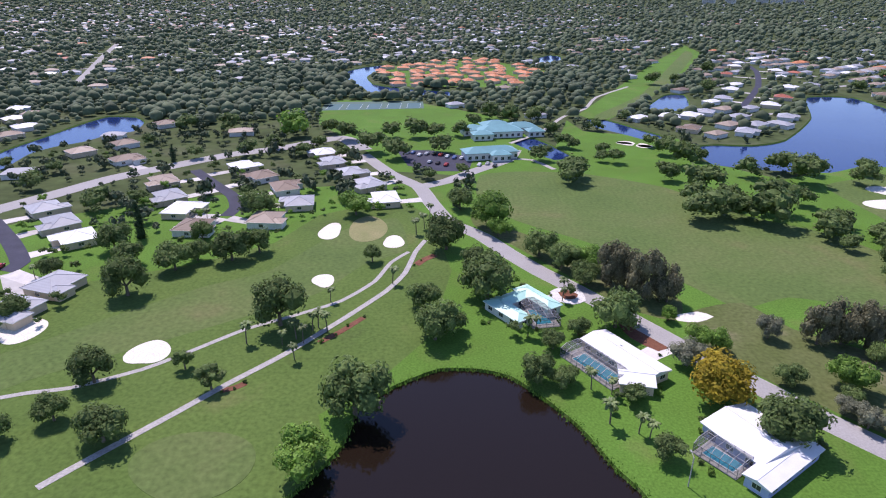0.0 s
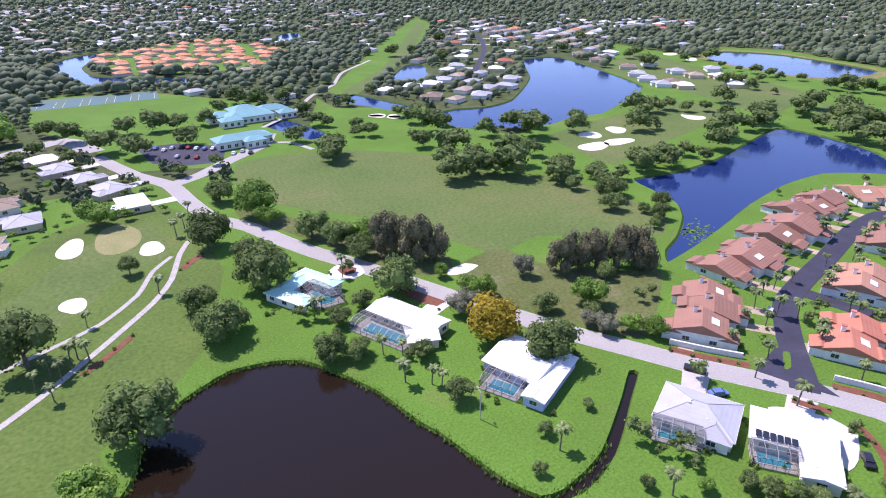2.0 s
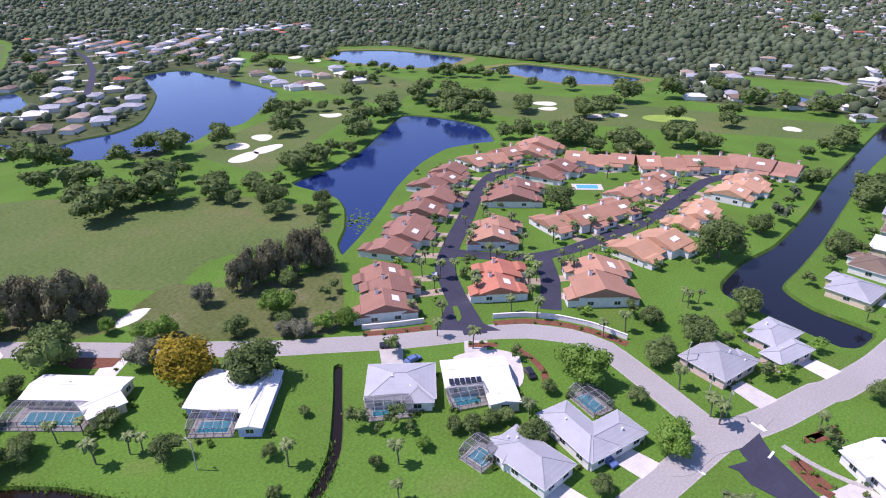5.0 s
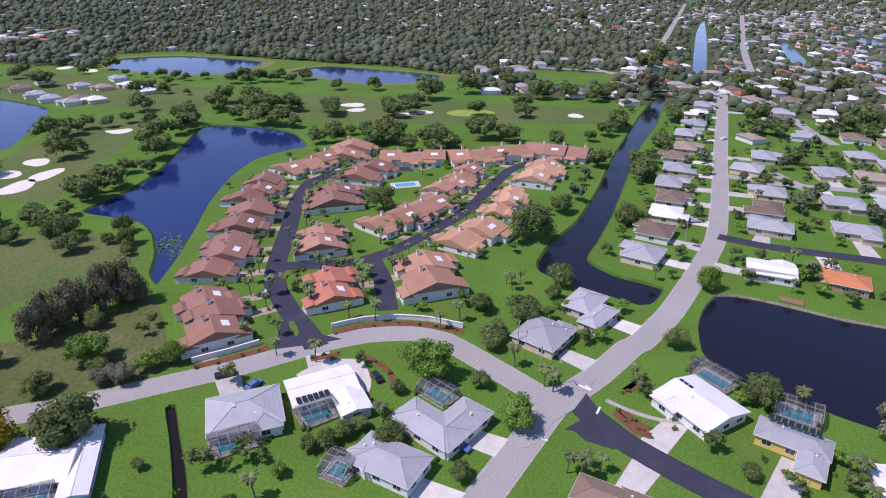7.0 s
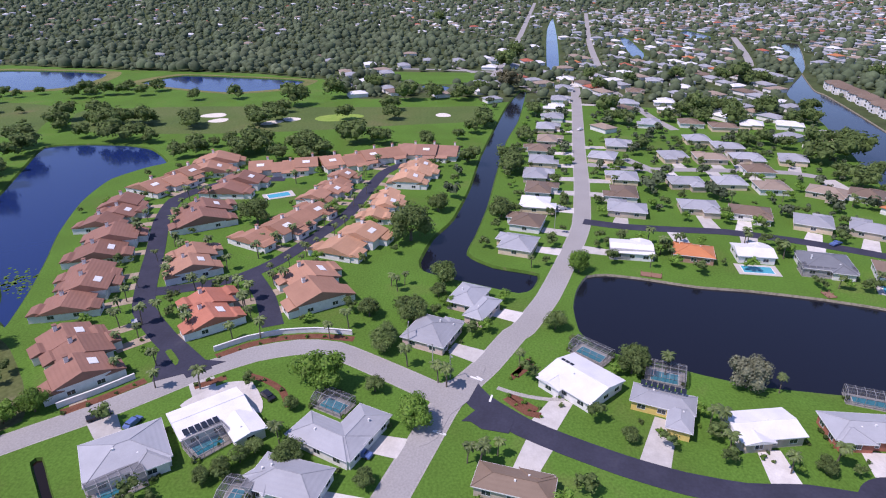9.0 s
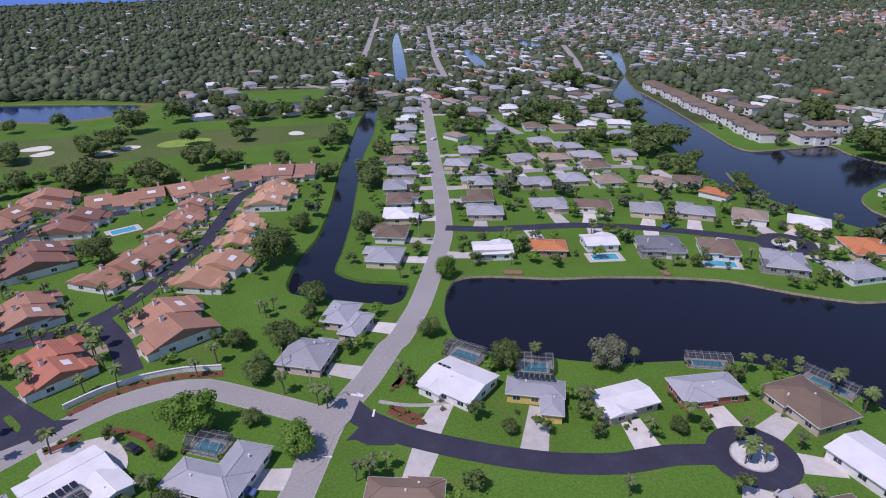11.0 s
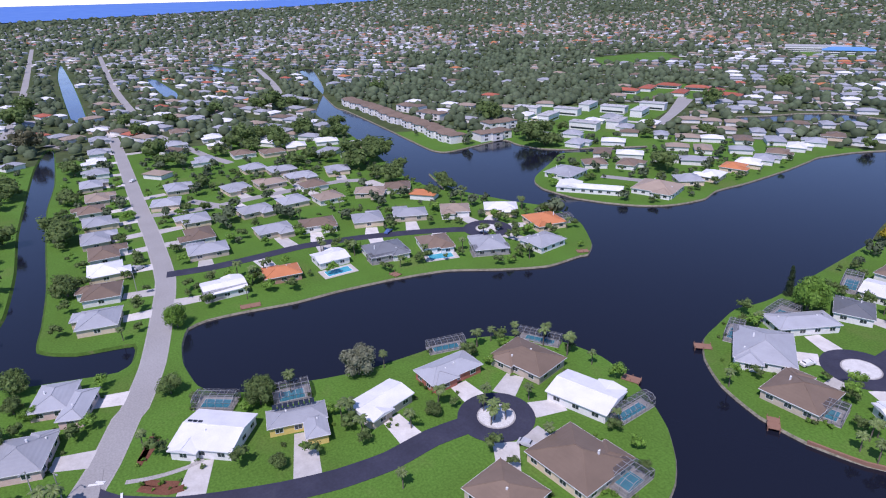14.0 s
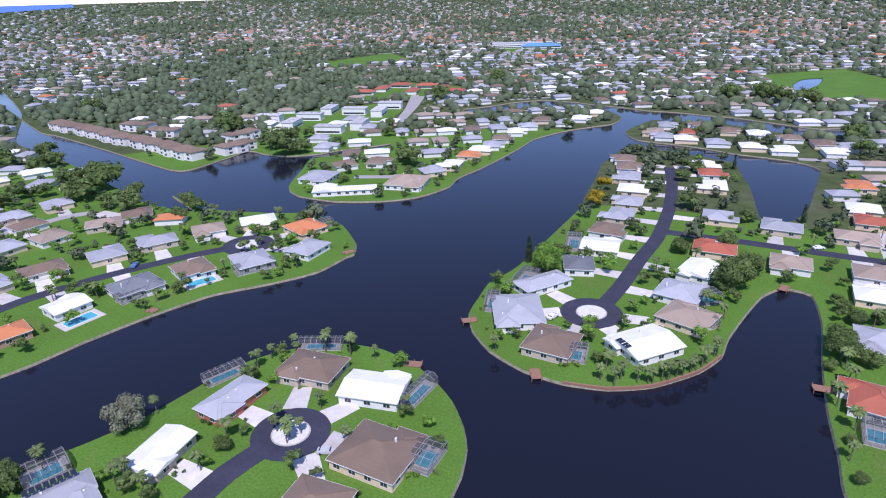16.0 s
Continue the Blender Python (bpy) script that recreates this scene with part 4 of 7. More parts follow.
house("mint", "white", [(29.7, 170.2, 16.8, 6.3, -56.4), (19.7, 162.5, 16.2, 6, -54.8), (23, 170.7, 17.2, 6, 35.6)], (29.6, 162.5, 13.0, 8.6, -79.9))
driveway(29.7, 170.2, 3.1)
house("white", "cream", [(48.3, 137.9, 23.3, 9.7, -59.1), (48.7, 128.1, 8.9, 8.8, -11.3)], (40.6, 135.6, 18.6, 8.2, -56.8), low=True)
driveway(48.3, 137.9, 4.8)
house("white", "blue", [(68.1, 106.8, 15.5, 15.2, -63), (70.5, 98.1, 6, 21.1, -55.3)], (59.7, 101.7, 10.0, 6.7, -54.0), low=True)
driveway(68.1, 106.8, 7.6)
house("grey", "white", [(93.7, 74.3, 17, 14.2, -54.1)], (86.1, 72.3, 10.8, 6.4, -47.1))
driveway(93.7, 74.3, 7.1)
house("white", "white", [(106.9, 61.1, 16.6, 11.4, -49.2), (103.8, 52, 7.7, 9.3, -47.9)], (99.6, 58.9, 9.0, 6.3, -41.1), low=True)
driveway(106.9, 61.1, 5.7)
house("grey", "white", [(101.3, 31.8, 17.3, 9.0, -115.7), (103.1, 26.0, 16.8, 9.0, -23.5)], (114.6, 33.8, 9.0, 6.0, -115.7))
driveway(102.8, 32.7, 3.2)
house("grey", "white", [(88.6, 36.8, 16.1, 10.2, -103.4), (89.5, 40.5, 7.9, 9, -130.8)], (85.3, 46.5, 6.2, 7.1, -99.2))
driveway(88.6, 36.8, 5.1)
house("brown", "tan", [(90.4, -9, 16.4, 7.3, -103.4)])
driveway(90.4, -9.0, 3.6)
house("grey", "pink", [(145.6, 12.2, 13.5, 14.1, -111.8)])
driveway(145.6, 12.2, 6.8)
house("grey", "pink", [(166.9, 2.5, 10, 13.5, -111.6), (159.3, -2, 6.7, 13.9, -115.9)])
driveway(166.9, 2.5, 5.0)
house("white", "white", [(126, -27.2, 16.1, 14.5, -135.5)], (140.3, -32.0, 10.9, 6.2, -130.6), low=True)
driveway(126.0, -27.2, 7.2)
house("grey", "yellow", [(118.8, -45.7, 14.9, 7.5, -109.6), (112.1, -47.8, 5.9, 9.2, -109.1)], (131.1, -49.5, 9.8, 7.7, -106.9))
driveway(118.8, -45.7, 3.8)
house("white", "tan", [(111.1, -65.7, 15.6, 9.9, -80.1)], low=True)
driveway(111.1, -65.7, 5.0)
house("grey", "red", [(111.6, -88.6, 17.5, 9.6, -91.6)], (123.9, -97.0, 11.6, 4.8, -107.3))
driveway(111.6, -88.6, 4.8)
house("brown", "tan", [(101.6, -110.2, 17.7, 13.3, -170.7)], (109.0, -122.5, 13.2, 4.5, -152.5))
driveway(101.6, -110.2, 6.7)
house("white", "white", [(79.8, -110.1, 17.4, 12.7, -165.4)], (69.2, -115.5, 13.3, 4.0, -91.0), low=True)
driveway(79.8, -110.1, 6.3)
house("brown", "cream", [(64.5, -89.8, 18.2, 16.1, -178.2)], (54.7, -95.1, 6.8, 9.8, -177.8))
driveway(64.5, -89.8, 8.1)
house("brown", "tan", [(67.2, -70.2, 12.8, 14.2, -82.8)])
driveway(67.2, -70.2, 6.4)
house("white", "white", [(206.5, -56.3, 15.4, 12.5, -97.1)], (203.2, -55.8, 15.6, 4.8, -94.0), low=True)
driveway(206.5, -56.3, 6.2)
house("orange", "brick", [(204.7, -78.2, 14.3, 11.1, -103)])
driveway(204.7, -78.2, 5.5)
house("white", "white", [(206, -99.8, 13.3, 11.6, -95.6)], low=True)
driveway(206.0, -99.8, 5.8)
house("darkgrey", "white", [(198.2, -121.3, 17.2, 15.3, -101.8)], (193.6, -120.1, 17.0, 6.4, -99.9))
driveway(198.2, -121.3, 7.7)
house("brown", "white", [(191.4, -142.1, 13.9, 15.2, -110.2)])
driveway(191.4, -142.1, 7.0)
house("grey", "white", [(175.6, -158.7, 14.7, 16.2, -116.7)], (171.7, -156.2, 15.8, 6.9, -118.3))
driveway(175.6, -158.7, 7.3)
house("grey", "white", [(163.1, -178.8, 15.9, 12.7, -87.4)])
driveway(163.1, -178.8, 6.3)
house("orange", "cream", [(181.2, -197.7, 15.6, 16.3, -107.9)], (178.4, -207.8, 7.0, 7.0, -107.9))
driveway(181.2, -197.7, 7.8)
house("grey", "white", [(62.4, -168.1, 16.6, 20.4, -151.1)], (73.5, -172.2, 3.4, 12.3, -160.1))
driveway(62.4, -168.1, 8.3)
house("grey", "white", [(62.4, -191.6, 20.6, 9.7, -121.2)], (70.0, -194.2, 6.5, 16.3, -178.3))
driveway(62.4, -191.6, 4.8)
house("brown", "tan", [(45.1, -153.9, 15.1, 15.2, -179.2)], (39.1, -153.3, 10.1, 8.3, -170.3))
driveway(45.1, -153.9, 7.5)
house("white", "white", [(20, -166.2, 15, 17.7, 142.2)], low=True)
driveway(20.0, -166.2, 7.5)
house("tan", "cream", [(11.6, -188.3, 16.2, 14.4, 165.3)], (6.5, -189.1, 6.9, 6.4, -130.1))
driveway(11.6, -188.3, 7.2)
house("grey", "white", [(16.7, -205.7, 15.3, 15, 173.5)], (8.7, -207.7, 8.5, 8.1, -134.8))
driveway(16.7, -205.7, 7.5)
house("white", "white", [(13.8, -227.6, 12.6, 15.8, 168.4)], low=True)
driveway(13.8, -227.6, 6.3)
house("darkgrey", "white", [(55.6, -212.5, 11.8, 13.1, -158.9)])
driveway(55.6, -212.5, 5.9)
house("white", "white", [(53.4, -234.4, 15.5, 14.1, -171.3)], (65.5, -236.6, 5.7, 17.0, -166.0), low=True)
driveway(53.4, -234.4, 7.0)
house("white", "white", [(199.6, -253.4, 32.0, 9.5, 34.1), (211.2, -248.1, 13.0, 14.0, 34.1)], low=True)
driveway(199.6, -253.4, 6.0)
house("tan", "white", [(177.3, -279.8, 22.3, 21.2, -163.8)])
driveway(177.3, -279.8, 10.6)
house("grey", "white", [(231, -266.8, 18.6, 19.6, -166.8)])
driveway(231.0, -266.8, 9.3)

pool_cage(-38.1, -152, 7.0, 9.0, 0)

# ordinary houses, built once by colour and repeated
SMALL_SPOTS = {
    ("grey", 1): [(-175.3, 253.7), (-127.4, 179.8), (-65.1, 263.3), (-49, 312.4), (-130.2, 162), (208.1, 487.6), (249.6, 554.8), (364.6, 461.9), (364.2, 396), (420.2, 441.4), (208.2, -15.1), (316.7, -31.8), (419.7, -48.5), (529.6, -66.3), (290.8, -70.5), (286.1, -119), (236.5, -135.2), (330.3, -104.3), (327.3, -166.8), (326.2, -65.8), (366.1, -127.8), (470.8, -107.4), (448, -165.8), (175.8, -305.4), (171.1, -447.6), (56.5, -295.9), (15.3, -291.6), (70.2, -450.2), (35.4, -444.2), (-41.6, -198.8), (299.8, -348.4), (288, -395.8), (421.6, 546.9)],
    ("grey", 0): [(-158.3, 236.7), (-127.4, 271.5), (-36.8, 292.5), (-61.4, 333.6), (207.3, 416.6), (262.3, 469), (374.8, 638.6), (371.3, 422.3), (426.5, 489.5), (452.5, 732.8), (293, -27.1), (391.7, -40.5), (481.7, -58.1), (247.5, -63.1), (285.3, -98.3), (252.6, -94.6), (229.9, -155), (329.1, -143), (352.2, -77.7), (406.4, -110.8), (349.4, -140.2), (570.4, -150.9), (547.5, 4.9), (171.1, -378.5), (55.5, -275.6), (67.2, -339.7), (-11.1, -288.4), (-43.5, -462.8), (149.8, -470.9), (278.1, -328.7), (322.8, -419.5), (76.5, -488.8), (380, 446), (458.6, 438.7)],
    ("white", 1): [(-142.2, 219.9), (-109.2, 323.5), (-70.3, 353.7), (-315.1, 449), (172.5, 469.1), (275.7, 522.4), (369.3, 800), (375.7, 384), (399.1, 755.9), (469.2, 731.4), (665, 878.3), (716.9, 809.1), (251.6, -24.2), (571.7, -74.3), (406.6, -175), (379.9, -207.8), (443.7, -133.5), (535.9, -167.8), (771, -20.8), (173.2, -363.7), (61.1, -317.2), (34, -381.5), (-43.2, -330.5), (13.8, -440.6), (56.2, -447.2), (139.2, -519.7), (283.8, -421.3), (357.8, -374.5), (416.1, 371.4), (434.8, 404.9)],
    ("white", 0): [(-114.9, 253.4), (-26.5, 269.1), (-339, 487.9), (-288.9, 422.1), (190.3, 473.9), (280.4, 606.9), (343.3, 621.2), (426.8, 382.3), (374.4, 696.3), (642.2, 911.1), (690.8, 843), (755.1, 795.5), (450.7, -53), (208, -194.6), (404.3, -198.5), (475.9, -138.2), (609.1, -132.3), (640.9, -6.5), (171.8, -322.3), (173, -424.6), (22.5, -340), (-43.6, -230.6), (13.2, -481.7), (-6.8, -439.1), (-33.1, -444.4), (144.6, -490.6), (321.3, -395), (377, -374.9)],
    ("brown", 1): [(-101.6, 232.3), (-93.7, 305.2), (-198.2, 374.5), (-197.8, 434.8), (407.7, 575.4), (230.8, -19.8), (339, -32.6), (271, -174.5), (408.6, -135.6), (306, -140.3), (295, -202), (233.1, -294.4), (173.3, -400), (56.1, -253.7), (79.1, -377.4), (-9.1, -475.4), (52.7, -498.3)],
    ("tan", 1): [(-74.5, 241.5), (-214.4, 354.3), (419.3, 417.6), (279.9, -136.4), (220.4, -175.5), (-15.9, -248.7), (-43, -250.5)],
    ("brown", 0): [(-77.4, 286), (-179.4, 337.8), (-284.8, 396.3), (174, 426.3), (397.8, 481.6), (271.5, -27), (267.8, -65.7), (246.5, -114), (397.9, -154.3), (517, -122.5), (286.8, -186.9), (218.9, -309.2), (169.9, -474.6), (73.7, -359.9), (32.6, -484.5), (-26.7, -466.2), (377.5, 400.1), (398.5, 530.1)],
    ("tan", 0): [(-140.4, 295.7), (365, 438), (360.4, -38.8), (273.9, -158.8), (326.7, -123.3), (-38.9, -288.7), (78.5, -462.6)],
    ("red", 1): [(306.5, 561.8), (379.3, 502.6), (28, -364.6), (-38.2, -164.3)],
    ("red", 0): [(325.2, 722.6), (11.4, -250.8), (-46.8, -311.2), (54.1, -470)],
    ("orange", 1): [(173.1, -347.3)],
    ("orange", 0): [(-43.9, -370.5)],
}


def street_angle(x, y):
    best = (1e9, 0.0)
    for line, rw, kind_of in ROAD_LINES.values():
        if kind_of == "path":
            continue
        dd = np.hypot(line[:, 0] - x, line[:, 1] - y)
        i = int(dd.argmin())
        if dd[i] < best[0]:
            t = line[min(i + 1, len(line) - 1)] - line[max(i - 1, 0)]
            best = (dd[i], math.degrees(math.atan2(t[1], t[0])))
    return best[1]


for (roof, variant), spots in SMALL_SPOTS.items():
    w, d = ((16.5, 12.0), (14.5, 13.0))[variant]
    wing = ((4.0, -5.5, 7.5, 8.0, 0), (-3.5, -5.5, 7.0, 7.5, 0))[variant]
    masters = {}
    for x, y in spots:
        if in_water(x, y, 7.0):
            continue
        far_off = math.hypot(x, y) > 400
        first = masters.get(far_off)
        deg = street_angle(x, y)
        flip = 180 if random.random() < 0.5 else 0
        m = pose(x, y, float(rise_far(math.hypot(x, y))), 0, 0, deg + flip)
        if first is None:
            first = house(roof, random.choice(("white", "white", "tan", "cream")), [(0, 0, w, d, 0), wing], windows=not far_off, bay=7.3)
            masters[far_off] = first
            HOUSE_SPOTS[-2:] = []
            first.matrix_basis = m
        else:
            copy_thing(first, m)
        HOUSE_SPOTS.append((x, y, 10.5))
        driveway(x, y, d / 2)


# ---- clay-roofed villas ----
def villa(tone, x, y, w, d, deg):
    """A row of attached units under stepped clay-tile roofs, with low garage wings."""
    along = w >= d
    L, D = (w, d) if along else (d, w)
    base = put("villa", None, m=pose(x, y, 0, 0, 0, deg + (0 if along else 90)), label="attached white stucco villas under stepped clay-tile roofs", category="house", group="clay-roofed villas")
    n = max(2, round(L / 11))
    u = L / n
    for i in range(n):
        cx = -L / 2 + u * (i + 0.5)
        off = (1.6, -1.4, 0.4)[i % 3]
        hw = (3.0, 2.5, 3.7)[(i + int(x)) % 3]
        m = pose(cx, off, 0)
        wl = put("wall", Shape().box(-u / 2 + 0.15, -D / 2 + 1.6, -0.1, u / 2 - 0.15, D / 2 - 1.6, hw).box(-u / 2 + 0.15, -0.15, hw, u / 2 - 0.15, 0.15, hw + 1.2).done("wall", WALLS["white"]), base, m)
        put("roof", Shape().roof(u - 0.2, D - 2.4, hw, D * 0.15, gable=True, over=0.42, m=pose(0, 0, 0, 0, 0, 0)).done("roof", TILES[tone]) if u >= D - 2.4 else villa_roof(u, D, hw, tone), base, m)
        for end in (-1, 1):
            if (i == 0 and end < 0) or (i == n - 1 and end > 0):
                for sy in (-0.22, 0.22):
                    window_part(wl, 1.8, 1.2, end * (u / 2 - 0.15), sy * D, 0.9, 90 * end)
        for side in (-1, 1):
            gw, gd = u * 0.52, 4.5
            gx = (u * 0.2) * (1 if (i % 2) else -1)
            g = put("garage_wing", Shape().box(-gw / 2, -gd / 2, -0.1, gw / 2, gd / 2, 2.5).done("garage_wing", WALLS["white"]), base, pose(cx + gx, off + side * (D / 2 - 0.6), 0))
            put("wing_roof", Shape().roof(gw, gd, 2.5, 0.9, gable=True, over=0.35).done("wing_roof", TILES[tone]), g)
            window_part(g, 1.8, 1.2, 0, side * gd / 2, 0.9, 0 if side < 0 else 180)
        tilt = math.degrees(math.atan2(D * 0.15, D / 2 - 0.75))
        if (i + int(y)) % 2 == 0:
            put("skylight", Shape().box(-u * 0.16, -1.1, 0, u * 0.16, 1.1, 0.12).done("skylight", TRIM), base, pose(cx, off - D * 0.22, hw + 0.26 + D * 0.15 * (1 - 0.22 * D / (D / 2 - 0.75)), tilt, 0, 0), "white skylight panel")
        ch = put("chimney", Shape().box(-0.5, -0.5, hw, 0.5, 0.5, hw + D * 0.15 + 1.3).done("chimney", WALLS["white"]), base, pose(cx + u * 0.3, off + D * 0.12, 0))
        put("chimney_cap", Shape().box(-0.65, -0.65, hw + D * 0.15 + 1.3, 0.65, 0.65, hw + D * 0.15 + 1.5).done("chimney_cap", TILES[tone]), ch)
        q = pose(x, y, 0, 0, 0, deg + (0 if along else 90)) @ Vector((cx, off, 0))
        driveway(q.x, q.y, D / 2 - 0.5, 3.6, PAVER)
    HOUSE_SPOTS.append((x, y, 0.5 * L))


def villa_roof(u, D, hw, tone):
    a, b, h, t = u / 2 + 0.25, D / 2 - 0.75, D * 0.15, 0.22
    return Shape().add([(-a, -b, hw), (a, -b, hw), (a, b, hw), (-a, b, hw), (-a, -b, hw + t), (a, -b, hw + t), (a, b, hw + t), (-a, b, hw + t), (-a, 0, hw + t + h), (a, 0, hw + t + h)],
                       [(0, 3, 2, 1), (0, 1, 5, 4), (2, 3, 7, 6), (4, 5, 9, 8), (6, 7, 8, 9), (1, 2, 6, 9, 5), (3, 0, 4, 8, 7)]).done("roof", TILES[tone])


villa("d", 128.2, 106.8, 31.3, 15.6, 44.6)
villa("d", 163.9, 127.7, 32.1, 16.4, 18.2)
villa("d", 196.7, 138.7, 25.4, 19.7, 21)
villa("d", 228.4, 153.3, 32.6, 16.2, 10.2)
villa("t", 270.7, 150.1, 33, 17.4, -21)
villa("t", 295.7, 138.7, 23.2, 25.8, -74.7)
villa("t", 297, 102.2, 34.4, 18.4, -74.1)
villa("t", 312.9, 64.8, 44.4, 20.5, -59)
villa("b", 328.6, 29.9, 33.9, 21.7, -94.6)
villa("d", 228.9, 115.4, 22.7, 24.2, -57.6)
villa("d", 265.4, 115.7, 20.8, 22.8, -88)
villa("t", 220.8, 77.1, 43.6, 16.2, -25.7)
villa("t", 266.5, 69.1, 39.9, 12.8, -10.8)
villa("s", 205.7, 47.7, 17.5, 25, -106.8)
villa("s", 244.6, 41.5, 11.6, 32.9, -92)
villa("s", 290.2, 32.6, 16.1, 36.1, -93.7)
villa("t", 185.7, 100.3, 15.4, 21.4, -56.4)
villa("r", 153.7, 80.8, 14.5, 21, -50.4)
villa("t", 170.4, 53.4, 18.5, 25.7, -54.8)


# ---- townhouse rows across the lake ----
def town_row(x, y, w, d, deg):
    base = put("townhouse_row", None, m=pose(x, y, 0, 0, 0, deg), label="two-storey white townhouse row with brown roofs", category="townhouse", group="townhouse rows by the lake")
    n = max(3, round(w / 9))
    u = w / n
    for i in range(n):
        cx = -w / 2 + u * (i + 0.5)
        off = 1.2 if i % 2 else -0.6
        wl = put("wall", Shape().box(-u / 2, -d / 2, -0.1, u / 2, d / 2, 5.6).done("wall", WALLS["white"]), base, pose(cx, off, 0))
        put("roof", Shape().roof(u - 0.1, d, 5.6, 1.6, gable=False, over=0.45).done("roof", ROOFS["brown"]), base, pose(cx, off, 0))
        for side, turn in ((-1, 0), (1, 180)):
            for z in (0.8, 3.5):
                window_part(wl, 2.6, 1.5, 0, side * d / 2, z, turn)
    HOUSE_SPOTS.append((x, y, 0.5 * w))


TOWN = [(359.7, -273.8, 40.7, 13.5, -6.9), (402.9, -280.6, 40.7, 13.5, -6.9), (446.5, -284.3, 40.7, 13.5, -6.9), (489.7, -291.1, 40.7, 13.5, -6.9), (533.2, -294.9, 40.7, 13.5, -6.9), (472.5, -320.1, 27, 13, 13.1), (429.8, -313.4, 27, 13, 13.1), (359.6, -328.9, 27, 13, 83.1), (334.3, -299.4, 27, 13, 83.1)]
for row in TOWN:
    town_row(*row)

# ---- club house and courts ----
def club_house(x, y, deg, wings):
    base = put("club_house", None, m=pose(x, y, 0, 0, 0, deg), label="white club house with many teal hipped roofs", category="clubhouse")
    for i, (dx, dy, w, d) in enumerate(wings):
        hw = 4.2 - 0.3 * (i % 3)
        wl = put("wall", Shape().box(-w / 2 + 0.6, -d / 2 + 0.6, -0.1, w / 2 - 0.6, d / 2 - 0.6, hw).done("wall", WALLS["white"]), base, pose(dx, dy, 0))
        put("roof", Shape().roof(w - 1, d - 1, hw, min(w, d) * 0.2, over=0.8).done("roof", ROOFS["teal"]), base, pose(dx, dy, 0))
        for k in range(int(w / 4)):
            window_part(wl, 1.8, 1.8, (k + 0.5) * 4 - w / 2 + 0.5, -d / 2 + 0.6, 0.9, 0)
    HOUSE_SPOTS.append((x, y, 26))


club_house(37.7, 410.4, 12, [(0, 0, 30, 16), (18, 10, 22, 14), (-16, 9, 16, 14), (2, 16, 20, 16), (-14, -8, 14, 10), (24, -4, 12, 10)])
club_house(27.3, 352.7, 14, [(0, 0, 32, 13), (4, -7, 12, 9)])
patch("car_park", [(-28.6, 369.2), (-8.2, 369.4), (18.3, 352.5), (13.9, 322.8), (-4.2, 322.6), (-19.8, 333.6)], ASPHALT, 0.03, "asphalt car park beside the club house", "car park", soft=False)
CTX, CTY = -57.9, 519.2
patch("tennis_courts", [(CTX - 42, CTY - 20), (CTX + 42, CTY - 8), (CTX + 40, CTY + 28), (CTX - 44, CTY + 20)], COURT_B, 0.03, "green surround of the tennis courts", "court", soft=False)
for i in range(5):
    cx = CTX - 33 + 16.5 * i
    cy = CTY - 4 + 2.2 * i
    patch("tennis_court", [(cx - 6, cy - 13), (cx + 6, cy - 12), (cx + 6, cy + 14), (cx - 6, cy + 13)], COURT, 0.05, "blue-green tennis court with white lines", "court", soft=False)
    for dx in (-5.5, 5.4):
        patch("court_line", [(cx + dx, cy - 11.5), (cx + dx + 0.15, cy - 11.5), (cx + dx + 0.15, cy + 12), (cx + dx, cy + 12)], TRIM, 0.06, "white painted court line", "line", soft=False)

# a far group of orange-roofed villas on its own island
VQ = np.array([(-78.7, 716.8), (-66.7, 803), (51.4, 900.6), (126.9, 755.8), (75.6, 627.6), (-47.6, 634.9)])
lo, hi = VQ.min(0), VQ.max(0)
spots = []
for i in range(int((hi[0] - lo[0]) / 20)):
    for j in range(int((hi[1] - lo[1]) / 26)):
        px, py = lo[0] + 10 + i * 20 + random.uniform(-6, 6), lo[1] + 12 + j * 26 + random.uniform(-9, 9)
        if inside(VQ, np.array([px]), np.array([py]))[0]:
            spots.append((px, py))
spots = [q for q in spots if random.random() < 0.85]
first = None
for px, py in spots[:110]:
    m = pose(px, py, 0, 0, 0, random.uniform(0, 360))
    if first is None:
        first = house("orange", "cream", [(0, 0, 15, 12, 0)], windows=False)
        HOUSE_SPOTS.pop()
        first.matrix_basis = m
    else:
        copy_thing(first, m)



# ---- trees ----
def tuft(s, p, size, out, blades=2):
    """A spray of small leaves: crossed ragged blades round a point."""
    for _ in range(blades):
        d = (out + Vector((random.uniform(-1, 1), random.uniform(-1, 1), random.uniform(-0.5, 1))) * 0.7).normalized()
        e = d.orthogonal().normalized()
        e.rotate(Matrix.Rotation(random.random() * 6.28, 3, d))
        f = d.cross(e)
        a, b = size * random.uniform(0.7, 1.3), size * random.uniform(0.5, 0.9)
        o = p + d * size * 0.2
        s.add([o - e * a, o - f * b * 0.6 + e * a * 0.1, o + e * a * 0.9 + d * size * 0.2, o + f * b + d * size * 0.3], [(0, 1, 2), (0, 2, 3)])


